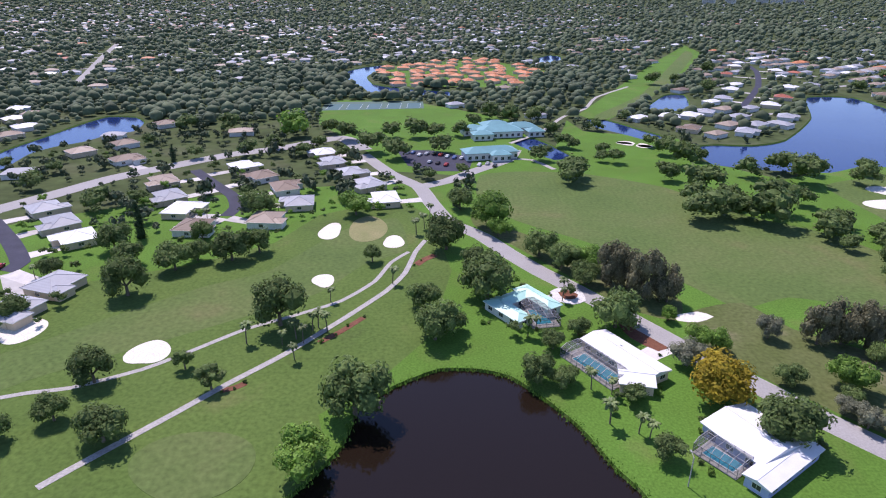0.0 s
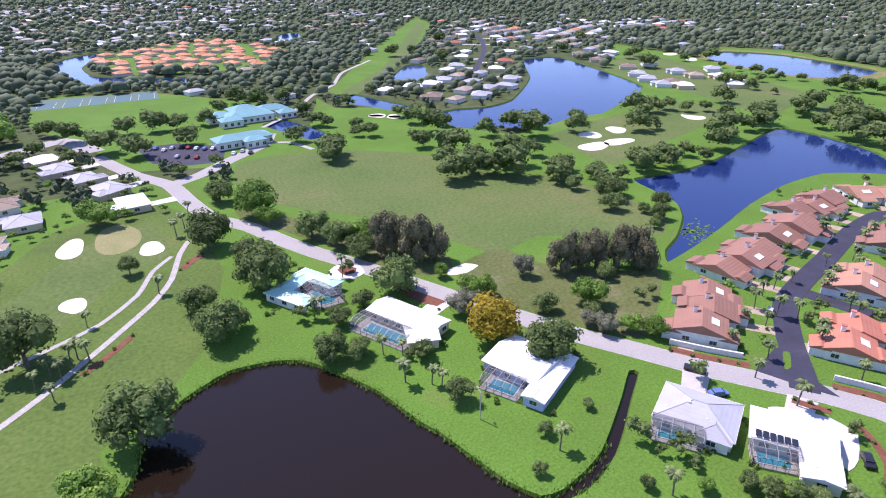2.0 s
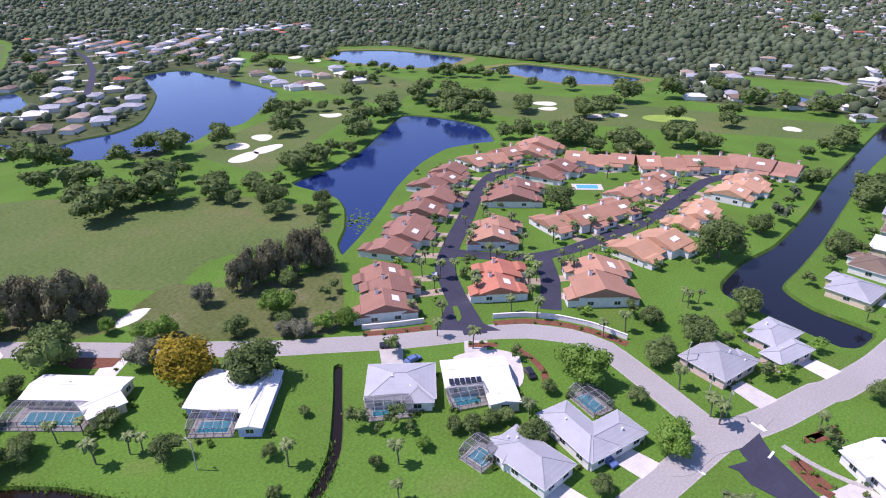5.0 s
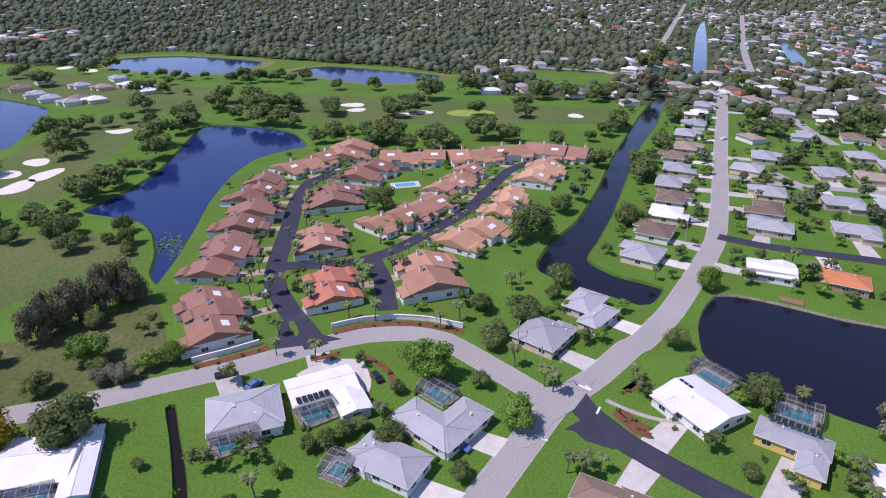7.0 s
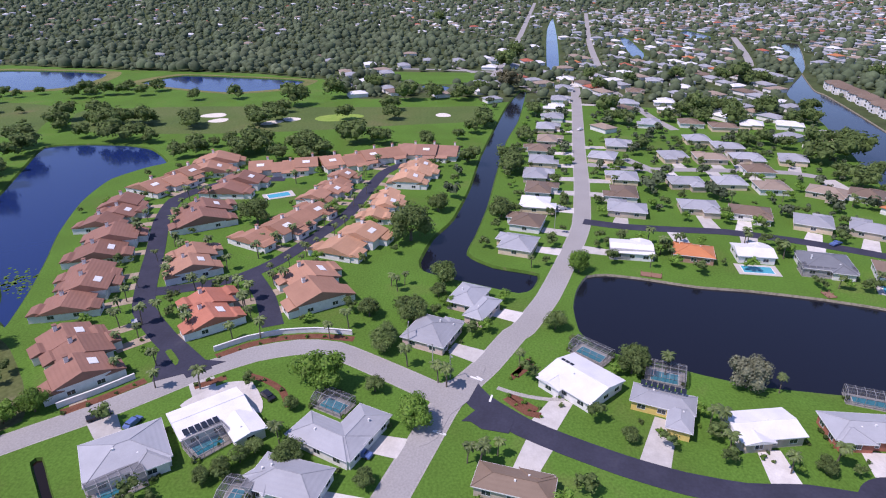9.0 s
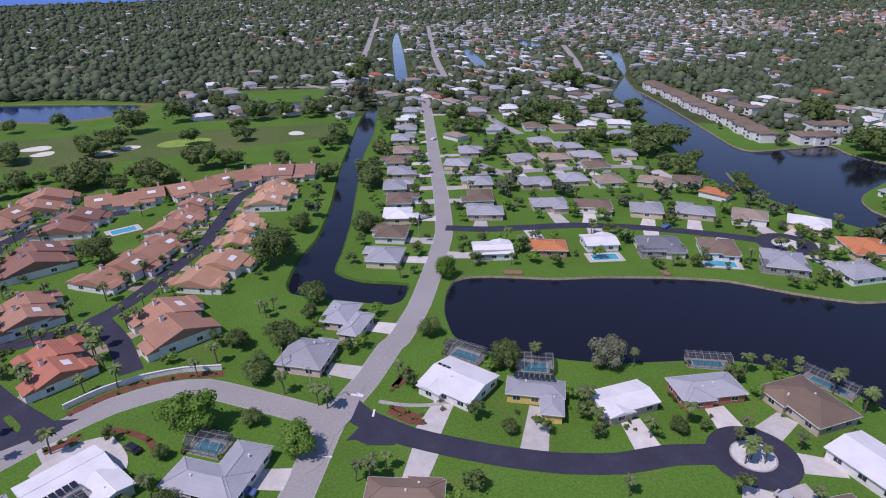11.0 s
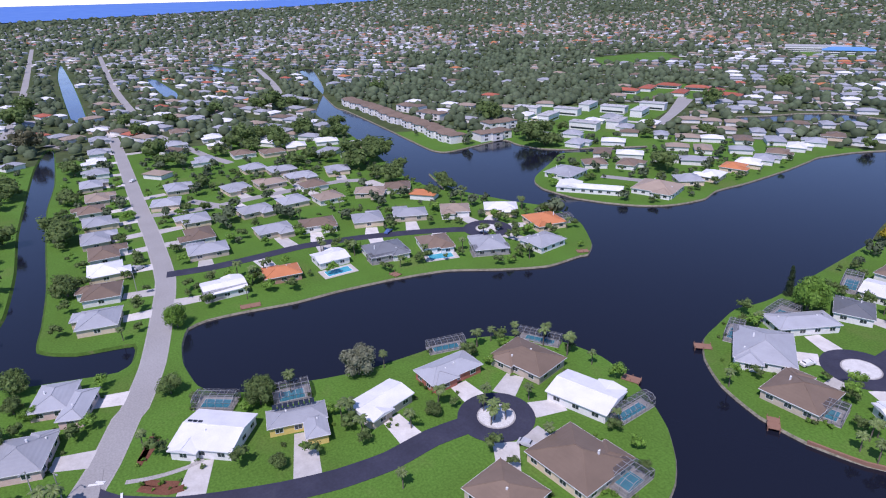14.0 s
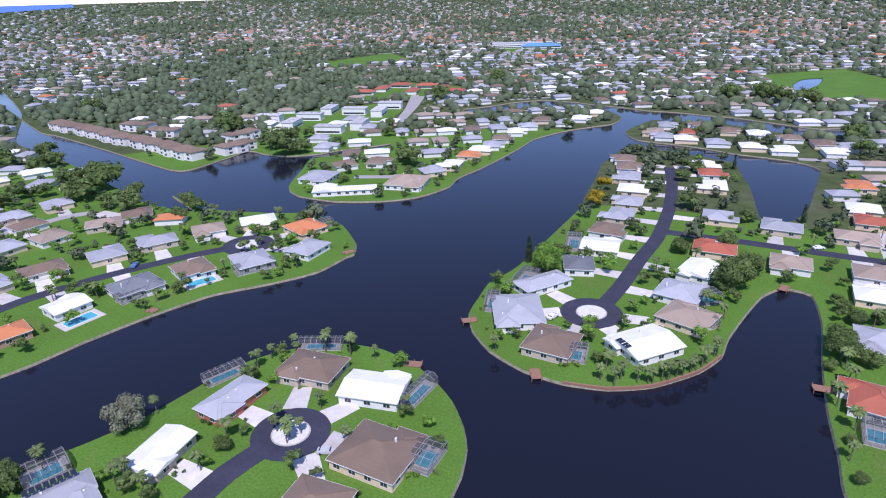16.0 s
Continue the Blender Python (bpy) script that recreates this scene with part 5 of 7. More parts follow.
def crown_mesh(name, material, tufts, lobes, flat=0.8, size=0.16, spire=False, wide=0.62, blades=2):
    """A crown of radius 1 about its centre: leaf sprays on many uneven lobes round a dark core."""
    s = Shape()
    cs = []
    for i in range(lobes):
        if spire:
            z = -1.9 + 4.0 * i / lobes
            r = 0.62 * (1 - 0.2 * i / lobes * 3.6) if i < lobes - 1 else 0.16
            cs.append((Vector((random.uniform(-0.1, 0.1), random.uniform(-0.1, 0.1), z)), max(r, 0.16)))
        else:
            a = i * 2.4 + random.random()
            q = wide * math.sqrt((i + 0.4) / lobes) * random.uniform(0.85, 1.1)
            z = flat * (random.uniform(-0.3, 0.5) - 0.5 * q * q + 0.1)
            cs.append((Vector((q * math.cos(a), q * math.sin(a), z)), random.uniform(0.26, 0.42)))
    for c, r in cs:
        bm = bmesh.new()
        bmesh.ops.create_icosphere(bm, subdivisions=1, radius=r * 0.86)
        for v in bm.verts:
            v.co = c + v.co * random.uniform(0.75, 1.1)
        idx = {v: i for i, v in enumerate(bm.verts)}
        s.add([v.co.copy() for v in bm.verts], [tuple(idx[v] for v in f.verts) for f in bm.faces])
        bm.free()
    for i in range(tufts):
        c, r = cs[i % lobes]
        d = Vector((random.gauss(0, 1), random.gauss(0, 1), random.gauss(0.35, 1))).normalized()
        tuft(s, c + d * r * random.uniform(0.85, 1.08), size * random.uniform(0.7, 1.3), d, blades)
    return s.done(name, material)


def trunk_mesh(h, r, limbs=5, spread=0.5):
    s = Shape()

    def taper(a, b, ra, rb, n=6):
        a, b = Vector(a), Vector(b)
        d = (b - a).normalized()
        e = d.orthogonal().normalized()
        f = d.cross(e)
        vs = [a + (e * math.cos(t) + f * math.sin(t)) * ra for t in [k * math.tau / n for k in range(n)]] + [b + (e * math.cos(t) + f * math.sin(t)) * rb for t in [k * math.tau / n for k in range(n)]]
        s.add(vs, [(k, (k + 1) % n, n + (k + 1) % n, n + k) for k in range(n)])

    taper((0, 0, -0.2), (0, 0, h * 0.55), r * 1.3, r * 0.8)
    for i in range(limbs):
        a = i * 2.4
        taper((0, 0, h * 0.5), (spread * math.cos(a), spread * math.sin(a), h), r * 0.6, r * 0.2, 5)
    return s.done("trunk", BARK)


KINDS = {
    "oak": dict(key="oak", sets=4, tufts=440, lobes=13, flat=0.75, lab="broad dark green oak with a full crown", z=0.86),
    "bright": dict(key="bright", sets=2, tufts=480, lobes=12, flat=0.8, lab="leafy bright green tree with a dense crown", z=0.9),
    "golden": dict(key="golden", sets=1, tufts=560, lobes=13, flat=0.8, lab="golden yellow flowering tree with a round crown", z=0.9),
    "grey": dict(key="grey", sets=2, tufts=460, lobes=11, flat=0.8, lab="silvery grey-green tree with a loose crown", z=0.9),
    "pine": dict(key="pine", sets=3, tufts=520, lobes=11, flat=1.2, tall=1.35, lab="feathery brownish-green pine in a windbreak", z=1.15),
    "cypress": dict(key="cypress", sets=1, tufts=380, lobes=9, spire=True, lab="tall dark narrow conifer", z=2.0),
    "garden": dict(key="bright", sets=2, tufts=170, lobes=6, flat=0.8, lab="small leafy garden tree on a lawn", z=1.1),
    "yard": dict(key="oak", sets=3, tufts=190, lobes=7, flat=0.8, lab="small dark green tree beside a house", z=1.05),
    "sparse": dict(key="oak", sets=1, tufts=170, lobes=9, flat=0.7, lab="thin-crowned small tree on the golf course", z=1.0),
}
CROWNS, LOOSE, TRUNKS = {}, {}, {}
for k, o in KINDS.items():
    more = 2.6 if k not in ("garden", "yard", "sparse") else 1.6
    CROWNS[k] = [crown_mesh("crown", TREES_M[o["key"]], int(o["tufts"] * more * 2), o["lobes"] + 5, o.get("flat", 0.8), 0.058, o.get("spire", False), 0.64, 1) for _ in range(o["sets"])]
    LOOSE[k] = [crown_mesh("loose_crown", TREES_M[o["key"]], 170 if k in ("garden", "yard") else 330, o["lobes"], o.get("flat", 0.8), 0.1, o.get("spire", False), 0.62, 1) for _ in range(o["sets"])]
    TRUNKS[k] = trunk_mesh(1.0, 0.06, 6, 0.45)
TREE_SPOTS = []
FAR_TREES = {}


def plant(kind_of, spots):
    o = KINDS[kind_of]
    for x, y, r in spots:
        if math.hypot(x, y) > 140 and in_water(x, y):
            continue
        if math.hypot(x, y) > 265:
            r *= 0.92
        TREE_SPOTS.append((x, y, r))
        i = len(TREE_SPOTS)
        if math.hypot(x, y) > 265 or kind_of in ("garden", "yard"):
            FAR_TREES.setdefault(o["key"], []).append((kind_of, x, y, r))
            continue
        zc = r * o["z"] * 0.82 + 0.5
        tree = put("tree", None, m=pose(x, y, float(rise_far(math.hypot(x, y)))), label=o["lab"], category="tree", group=kind_of + " trees")
        put("trunk", TRUNKS[kind_of], tree, Matrix.Diagonal((r, r, max(zc, 1.0), 1)))
        k = r * random.uniform(0.94, 1.06)
        tall = o.get("tall", 1.0)
        m = pose(0, 0, zc, 0, 0, random.uniform(0, 360)) @ Matrix.Diagonal((k / tall ** 0.5, k / tall ** 0.5 * random.uniform(0.9, 1.1), r * tall * random.uniform(0.85, 1.1), 1))
        put("crown", CROWNS[kind_of][i % len(CROWNS[kind_of])], tree, m)


plant("oak", [(-20.4, 116.5, 9.5), (-87.8, 128.3, 6.2), (-89.3, 113.5, 4.7), (-74.3, 106.5, 6.5), (-97.9, 106.2, 4.8), (-47.9, 157, 10), (-2, 149.4, 8.1), (-5.6, 168.7, 6), (14.3, 174.5, 10.5), (11.6, 190.6, 7.5), (1.4, 214.4, 9.3), (7.7, 261, 7.4), (36, 208.4, 7.1), (42.2, 197.4, 6.8), (48.5, 185, 5.5), (51, 156.7, 8.6), (46.3, 196.7, 3.9), (-25.6, 202.8, 4.2), (75.2, 107.5, 8.3), (87.8, 128.7, 4.1), (24, 129.2, 5.2), (29.9, 126.5, 3.4), (30.8, 144.8, 3.8), (39.2, 152.1, 3.9), (46.8, 122.1, 3), (47.6, 101.8, 3.8), (116.2, 138.1, 3.7), (98.6, 121.1, 3.3), (-124, 212.2, 7.7), (-101.8, 175.6, 8.8)])
plant("oak", [(-94.3, 195.1, 7.2), (-89.4, 203.1, 6), (-77, 203.6, 8), (-69, 210.8, 6.2), (-154.5, 257.5, 8.5), (-127.8, 159.7, 5.7), (-113.3, 200.4, 5.9), (-94.1, 221.2, 5.4), (-176.5, 419.5, 11.3), (-148.5, 424.1, 9.5), (-80.3, 251.5, 7.8), (-138.6, 264.3, 6.2), (66.1, 299.6, 10), (131.9, 453.9, 8.1), (134.3, 334.4, 12.3), (116.8, 306.3, 8.5), (116.2, 266.7, 10), (111, 246.9, 11.7), (138.6, 242.6, 12.9), (185.8, 300.8, 12.6), (161.7, 313.4, 8.7), (154.6, 225.1, 8.7), (173.8, 224.8, 6.5), (214.4, 299.5, 9.7), (98.7, 340.4, 7), (91, 343.4, 5.5), (55.9, 345, 8.7), (-42.9, 362.9, 11.6), (-26.9, 348.8, 11.2), (-18, 403.7, 10.9)])
plant("oak", [(-1.4, 363.3, 9.9), (-34.5, 403.6, 9.1), (-62.5, 394.7, 10.7), (-76.6, 372.6, 6.8), (10.7, 317.5, 5.2), (-6.8, 305.1, 5), (22.1, 439, 7.9), (-103.3, 369.5, 7.6), (-83.2, 355.8, 7.3), (-115.6, 353.2, 8.1), (-200.9, 286.5, 8), (-206.4, 314.9, 5.8), (-238.7, 324.1, 5.2), (-143.6, 347.2, 6.4), (-184.5, 378.6, 6), (-92.7, 275.7, 5.2), (-135.4, 190.6, 4.7), (-59.2, 349.2, 5.6), (-5.2, 403.9, 9.1), (11.4, 407.7, 8.3), (-77, 415.6, 8.4), (35.9, 466.5, 10.4), (49.5, 455.6, 10.2), (68.1, 456.4, 10.2), (73.6, 413.8, 7.5), (74.8, 378.7, 7.8), (264.2, 236.5, 11.3), (218.1, 223.4, 8.7), (202, 222.8, 9.8), (269.4, 308.9, 9.2)])
plant("oak", [(320.3, 258.2, 10.9), (121.1, 251.5, 10.2), (130.7, 247.9, 9), (157.4, 232.3, 7.9), (178, 228.8, 6.1), (161.9, 198.4, 6.7), (176.3, 181.6, 4.8), (338, 199.7, 8.5), (354.9, 247.6, 7.5), (383.5, 251.5, 9.9), (382.1, 189.9, 8.9), (396.6, 151.7, 8.5), (407, 140.2, 10.2), (472.2, 228.8, 7.5), (382.1, 282.7, 9.3), (383.5, 237.6, 11.6), (390, 223.7, 9.5), (507.5, 276.1, 9.5), (319.6, 157.9, 9.1), (326.3, 136.8, 8.8), (327.3, 124.8, 8.6), (327.6, 99, 9.5), (331.1, 105.8, 8.3), (352.8, 77.3, 12.2), (316.2, 167.8, 7.7), (226.9, 91.9, 7.5), (138.5, 25, 4.4), (153.9, 18.6, 5.2), (158.8, 33.6, 3.2), (120.8, 24.7, 2.9)])
plant("oak", [(112.8, 43.8, 2.4), (88.8, 55.6, 2.5), (91.6, 52.5, 2.5), (95, 49.8, 2.5), (98, 47.6, 2.5), (95.1, 39.2, 3.9), (70.7, 63.1, 1.8), (32.3, 128.8, 3.2), (2.9, 154.8, 4.8), (73.9, 87.5, 1.7), (53.2, 74.5, 1.8), (60.2, 83.6, 2.1), (40.3, 116.9, 1.3), (165.9, 179.3, 3), (452.8, 378.3, 5.6), (458.6, 545.1, 9.2), (508.2, 489.9, 12.1), (405.8, 610, 9.4), (241.8, 655.5, 8.5), (217.4, 652.5, 11), (254.4, 600.4, 10.8), (310.9, 743.8, 11.5), (137.7, 464.7, 5.9), (107.3, 427.4, 7.1), (80.3, 373.1, 6.1), (130.6, 380.2, 6.8), (140.9, 378.8, 6.9), (148.1, 370.6, 5.1), (478.3, 316.6, 7.3), (513.7, 304.8, 7.5)])
plant("oak", [(488.1, 693.3, 10.8), (213.7, 26.3, 9.2), (244.9, 18, 5.2), (157.7, 20, 5.1), (141.8, 25.1, 4.2), (156.5, 32.4, 3.8), (181.1, 11.1, 5), (170, 12.3, 3.5), (153, -23.5, 3.9), (145.1, -27.7, 1.7), (299.8, -14.8, 9.1), (240.7, -9.3, 6.1), (132.5, -41.3, 4.7), (437.4, -34.7, 7.4), (363.2, -26.6, 6.3), (90.2, 21.8, 2.8), (365.4, 14.5, 5.7), (350.4, 32.5, 6.4), (351.3, 60.3, 9.7), (314.3, 95, 7.6), (327.5, 89.2, 7.8), (315.2, 111.4, 7.7), (320.9, 133.6, 7.9), (391.1, 145.8, 9.4), (415.6, 62.6, 9.4), (479.3, 197.8, 9.1), (455.7, 142.3, 14.9), (487.6, 119.5, 13.3), (523.3, 94.5, 11.7), (480.7, 60.3, 12.8)])
plant("oak", [(487.5, 39.7, 10.7), (482.9, 18.3, 10.4), (394.7, -0.5, 8.6), (514.4, 2.5, 8.8), (305.3, -16.4, 8.3), (380.3, 6.5, 7.7), (429, -36, 7.8), (135.3, -42.7, 4.2), (106.9, -35.7, 2.5), (100, -75.1, 2.5), (494.8, 11.1, 7.6), (399.7, -2.4, 6.3), (360.6, 34.3, 5.7), (367.2, 86.4, 7.3), (362.4, 66.3, 7.2), (334, 97.1, 10.3), (331.8, 131.5, 11.5), (412.9, 95.2, 9), (248.2, -181.7, 5.9), (251.7, -196.4, 5.4), (441.3, -88.2, 12.2), (410.3, -93.9, 9.6), (448, -163.2, 10.6), (435.4, -137.3, 8.2), (564.6, -225.8, 15.8), (353.7, -174.9, 7), (339.9, -205.5, 11.9), (300.7, -194.2, 7.7), (305.5, -79.9, 4.4), (442, -196.8, 12.7)])
plant("oak", [(416.8, -216.8, 10.1), (380.4, -335.7, 15.6), (356.4, -193.2, 10.9), (335.3, -197.4, 10.6), (285.8, -180.2, 9.4), (411.5, -203.3, 8.1), (410.5, -164.4, 11.5), (418.1, -147.4, 9.4), (273.9, -305.5, 9.4), (301.3, -178.4, 6.5), (257.1, -197.5, 6.1), (191.9, -208.9, 4.6), (566.2, -244.8, 10.5), (581.7, -215.3, 10.3), (593.2, -357, 12.1), (349.3, -91.6, 6.1), (419.5, -124.5, 7.3), (1.8, -220.9, 8.8), (-31.3, -186.9, 5.4), (24, -246, 4.5), (3.8, -295.2, 5), (30.3, -304.1, 6.7), (40.6, -350.8, 6.1), (36.2, -371.5, 6.4), (287, -313.6, 9.5), (138.5, -43.4, 2.9), (53.7, -99.4, 2.2), (198, -316.3, 9.5), (260, -382.6, 6.3), (244.3, -332.4, 4.7)])
plant("oak", [(79.5, -405, 4.5), (143.1, -457.4, 6.4), (234.4, -418.8, 8.7), (315.7, -354.7, 6.4), (50.4, -468.8, 5.9)])
plant("oak", [(439.4, 534.9, 9), (416.2, 477.5, 12.9), (477.9, 496.1, 6.4), (481, 448.9, 5.5), (480.4, 427.5, 4.8), (482, 410.2, 8.2), (480.5, 392.5, 6.9), (474.9, 378.5, 5.6), (487.7, 367.7, 6.2), (473.5, 329.9, 8.6), (492, 330.4, 11), (488.2, 310.8, 9.7), (491.7, 298.7, 8.5), (488, 279.8, 7.8), (518.9, 237.2, 3.2), (518.5, 227.6, 4.2), (507.9, 210.8, 7.6), (419.5, 335.5, 4), (387.2, 309.6, 3.2), (374.4, 274.6, 9.5), (388.6, 260.7, 7.8), (394.2, 255.7, 8.7), (393.5, 243.7, 9.4), (396.9, 231.8, 9.4), (391.4, 195.4, 9.7), (411.9, 158.7, 9), (424.7, 150.2, 8.3), (432.8, 144.2, 7.6), (335.1, 237, 6.5), (334.9, 221.3, 7.4)])
plant("oak", [(346, 199.4, 6.7), (336.7, 167.3, 7), (339.6, 157.3, 5.2), (346.1, 150.6, 6.3), (352.2, 139.9, 7.7), (343.9, 127.4, 7.5), (350.1, 106, 6.8), (412.3, 378.3, 9.3), (426, 376.1, 7.9), (418.6, 356.3, 7.1), (321.6, 289.3, 8), (309.7, 260.8, 8.3), (288.4, 238.5, 5.2), (291.8, 322.6, 10.1), (306.2, 325.9, 8.3), (249.8, 287.9, 10.6), (261.9, 286.6, 6.5), (314, 315.5, 6.2), (326.9, 311.5, 6.3), (241.5, 224.4, 6.1), (191.7, 208.5, 5.8), (170.2, 214.3, 6.3), (155.3, 187.2, 5.4), (155.5, 214.6, 5.4), (166.9, 171.5, 4.4), (159.2, 165.2, 2.6), (444.2, 68, 10.8), (408.7, -0.6, 9.1), (321.6, 1.3, 7.2), (68.3, 312.3, 11.3)])
plant("oak", [(95.5, 359.8, 6.2), (103.4, 356.3, 3.4), (132.4, 360, 8.9), (147.4, 344.9, 7), (174.7, 332.9, 7), (182.3, 321.4, 10.3), (197.1, 319.7, 8.7), (227, 318.1, 8), (126.5, 284.4, 13), (132, 265, 9.6), (147.6, 258.2, 12.4), (165.9, 267.1, 7.3), (166.9, 239.2, 6.8), (168.6, 201.9, 6.1), (183.6, 217.3, 5.3), (277.1, 322.9, 11.8), (358.9, 327.7, 11.3), (205.9, 232.6, 8.6), (223.2, 236.1, 8.4), (238.9, 235, 6.2), (282.3, 254.7, 13.4), (332, 271.6, 11.9), (400.4, 287.9, 11.4), (348.6, 225.4, 11.5), (348.3, 211.9, 11.3), (404.7, 266.2, 11.2), (162.8, 168.1, 2.6), (476.6, -27.4, 8), (318, -13.9, 8.3), (370, -24.4, 6.2)])
plant("oak", [(314.9, 6.2, 8.2), (412.2, -86.1, 7.8), (313, -72.6, 3.6), (356.5, -152.3, 7.9), (363.4, -165.2, 7.4), (380.1, -218.3, 12.2), (375.7, -229.4, 11.4), (444.9, -228.2, 10.2), (439.7, -149.3, 12.9), (441.9, -173.3, 11), (312.7, -296.4, 14), (313.9, -315.6, 12.4), (315.2, -335.4, 10.7), (577.5, -172.2, 11.2), (560, -128.6, 9.6), (574.3, -94.1, 10.8), (526.3, -95.7, 9.9), (284.7, -35.9, 4), (641.3, -20.5, 15.5), (722.1, -33.5, 14.7), (1188.5, 86.9, 15.5), (411.9, -231.8, 14), (366.6, -213, 9.4), (327.8, -180, 12.1), (314.5, -203.6, 8.3), (294.8, -304.4, 12.6), (267.5, -202.2, 5.6), (204.2, -321.5, 9.2), (411, -357.1, 7.1), (277.2, -410.1, 6.4)])
plant("oak", [(43.1, -376.4, 5.6), (7.4, -259.4, 4.8), (-3.1, -233.4, 6.1), (-44.5, -486.5, 11.3), (-49.2, -453.9, 9.3), (47.3, -628.1, 12.8), (19.8, -637.9, 14.2), (-16.5, -618.7, 14.3), (5.5, -626.4, 12.8), (300.5, -668.3, 13.6), (302, -537.4, 12.6)])
plant("oak", [(-31, -193.4, 4.7), (-27.9, -178.3, 2.5), (-38.2, -185.2, 3.5), (-32, -145.9, 1.7), (-33.5, -132.4, 1.9), (-36, -211.2, 3.6), (-42.2, -214.3, 3.6), (-32.4, -217.8, 2.9), (-37.9, -160.9, 2.1), (-29, -137.9, 1.3)])
plant("bright", [(-28.4, 97.6, 6.7), (19.6, 237.9, 10.2), (22.4, 227.9, 5.5), (52.1, 197.2, 5.8), (71.6, 146.2, 4.6), (76.6, 144.5, 3.8), (101.9, 126.7, 6.1), (67.9, 160.4, 2.9), (-38.1, 252.6, 7.4), (-99, 403.9, 13.7), (103.5, 109.8, 3.4), (108, 105.3, 3.8), (121.6, 38.9, 6.9), (109, 13, 4.8), (80.6, 58.1, 2), (190.4, -35.2, 4.9), (163.7, 9, 2.5), (66.4, -204.7, 7.2), (250.2, -347.2, 4.9)])
plant("pine", [(56.6, 184.6, 7.3), (64.9, 175, 7.9), (71.6, 172.7, 6.1), (61.7, 182.4, 6.4), (105.5, 147.7, 6.1), (112.2, 147.6, 6.1), (118, 146, 6.1), (125.3, 143.3, 6.7), (132.3, 144, 6.8), (132, 137.9, 5.3), (516.3, -23, 11.5), (531.7, -16.7, 10.6)])
plant("golden", [(67, 121.7, 8.4), (71.4, -287.9, 6.6), (75.4, -317, 5.9)])
plant("grey", [(64.9, 136.9, 5.1), (93.1, 150.7, 4.5), (97.1, 111.8, 3.7), (94.7, 116.9, 2.9), (97.6, 114, 3), (128.4, -69, 5.6)])
plant("cypress", [(-119.9, 225, 3.9), (-153.8, 340.1, 3.4), (75.9, -211.6, 2.9), (-19.3, -304.3, 3), (17.9, -387.3, 2.9)])
plant("sparse", [(-67.2, 134.3, 3.6), (-57.4, 125.7, 4.4)])


def palm_meshes():
    s = Shape()
    for i in range(6):
        a0, a1 = i / 6, (i + 1) / 6
        for k in range(6):
            t0, t1 = k * math.tau / 6, (k + 1) * math.tau / 6
            r0, r1 = 0.2 - 0.06 * a0 + 0.02 * (i % 2), 0.2 - 0.06 * a1
            s.add([(0.5 * a0 * a0 + r0 * math.cos(t0), r0 * math.sin(t0), 7 * a0 - 0.1), (0.5 * a0 * a0 + r0 * math.cos(t1), r0 * math.sin(t1), 7 * a0 - 0.1), (0.5 * a1 * a1 + r1 * math.cos(t1), r1 * math.sin(t1), 7 * a1), (0.5 * a1 * a1 + r1 * math.cos(t0), r1 * math.sin(t0), 7 * a1)], [(0, 1, 2, 3)])
    trunk = s.done("trunk", BARK)
    c = Shape()
    for i in range(26):
        az, up = i * 2.4, random.uniform(-0.25, 1.1)
        d = Vector((math.cos(az), math.sin(az), 0))
        side = Vector((-d.y, d.x, 0))
        length = random.uniform(2.0, 2.7)
        p = Vector((0.5, 0, 7.0))
        for j in range(5):
            ang = up - 0.38 * j
            q = p + (d * math.cos(ang) + Vector((0, 0, math.sin(ang)))) * length / 5
            w0, w1 = 0.42 * math.sin(0.5 + j * 0.5), 0.42 * math.sin(0.5 + (j + 1) * 0.5) * (0.3 if j == 4 else 1)
            for sg in (-1, 1):
                dz = Vector((0, 0, -0.16))
                c.add([p, q, q + side * sg * w1 + dz, p + side * sg * w0 + dz], [(0, 1, 2, 3)])
            p = q
    return trunk, c.done("crown", PALM)


PALMS_M = [palm_meshes() for _ in range(3)]


def plant_palms(spots):
    for x, y in spots:
        tr, cr = random.choice(PALMS_M)
        k = random.uniform(0.75, 1.2)
        p = put("palm_tree", None, m=pose(x, y, 0, 0, 0, random.uniform(0, 360)), label="palm tree with a slim trunk and arching fronds", category="palm", group="palms")
        m = Matrix.Diagonal((k * 0.92, k * 0.92, k * 0.78, 1))
        put("trunk", tr, p, m)
        put("crown", cr, p, m)


plant_palms([(-44.7, 146.1), (-39.7, 138.9), (-39, 147.1), (-36.4, 155.8), (-33.4, 153.5), (-54.9, 146.9), (-41.5, 149.3), (-37.8, 154.1), (38.3, 172.7), (-16.8, 184.8), (-5.6, 250.5), (-35.6, 172.1), (-139.4, 187.8), (46.2, 108), (38.6, 113.1), (24.6, 151.5), (-7.6, 236.4), (-10.7, 229.8), (74, 59.8), (66.7, 54.1), (60.7, 78.6), (44.3, 109.8), (39.4, 176.6), (118.8, 69.1), (173.7, 67.8), (172.5, 79.7), (172.7, 26.1), (177.3, 24.2), (176, 28.5), (134.6, -51.3), (144.6, 83.4), (141.7, 69.7), (155.8, 70.7), (163.4, 72), (151.6, 95.9), (166.2, 88.9), (171.9, 104), (123.4, 93.3), (118.5, 80.7), (142.4, 61.6)])
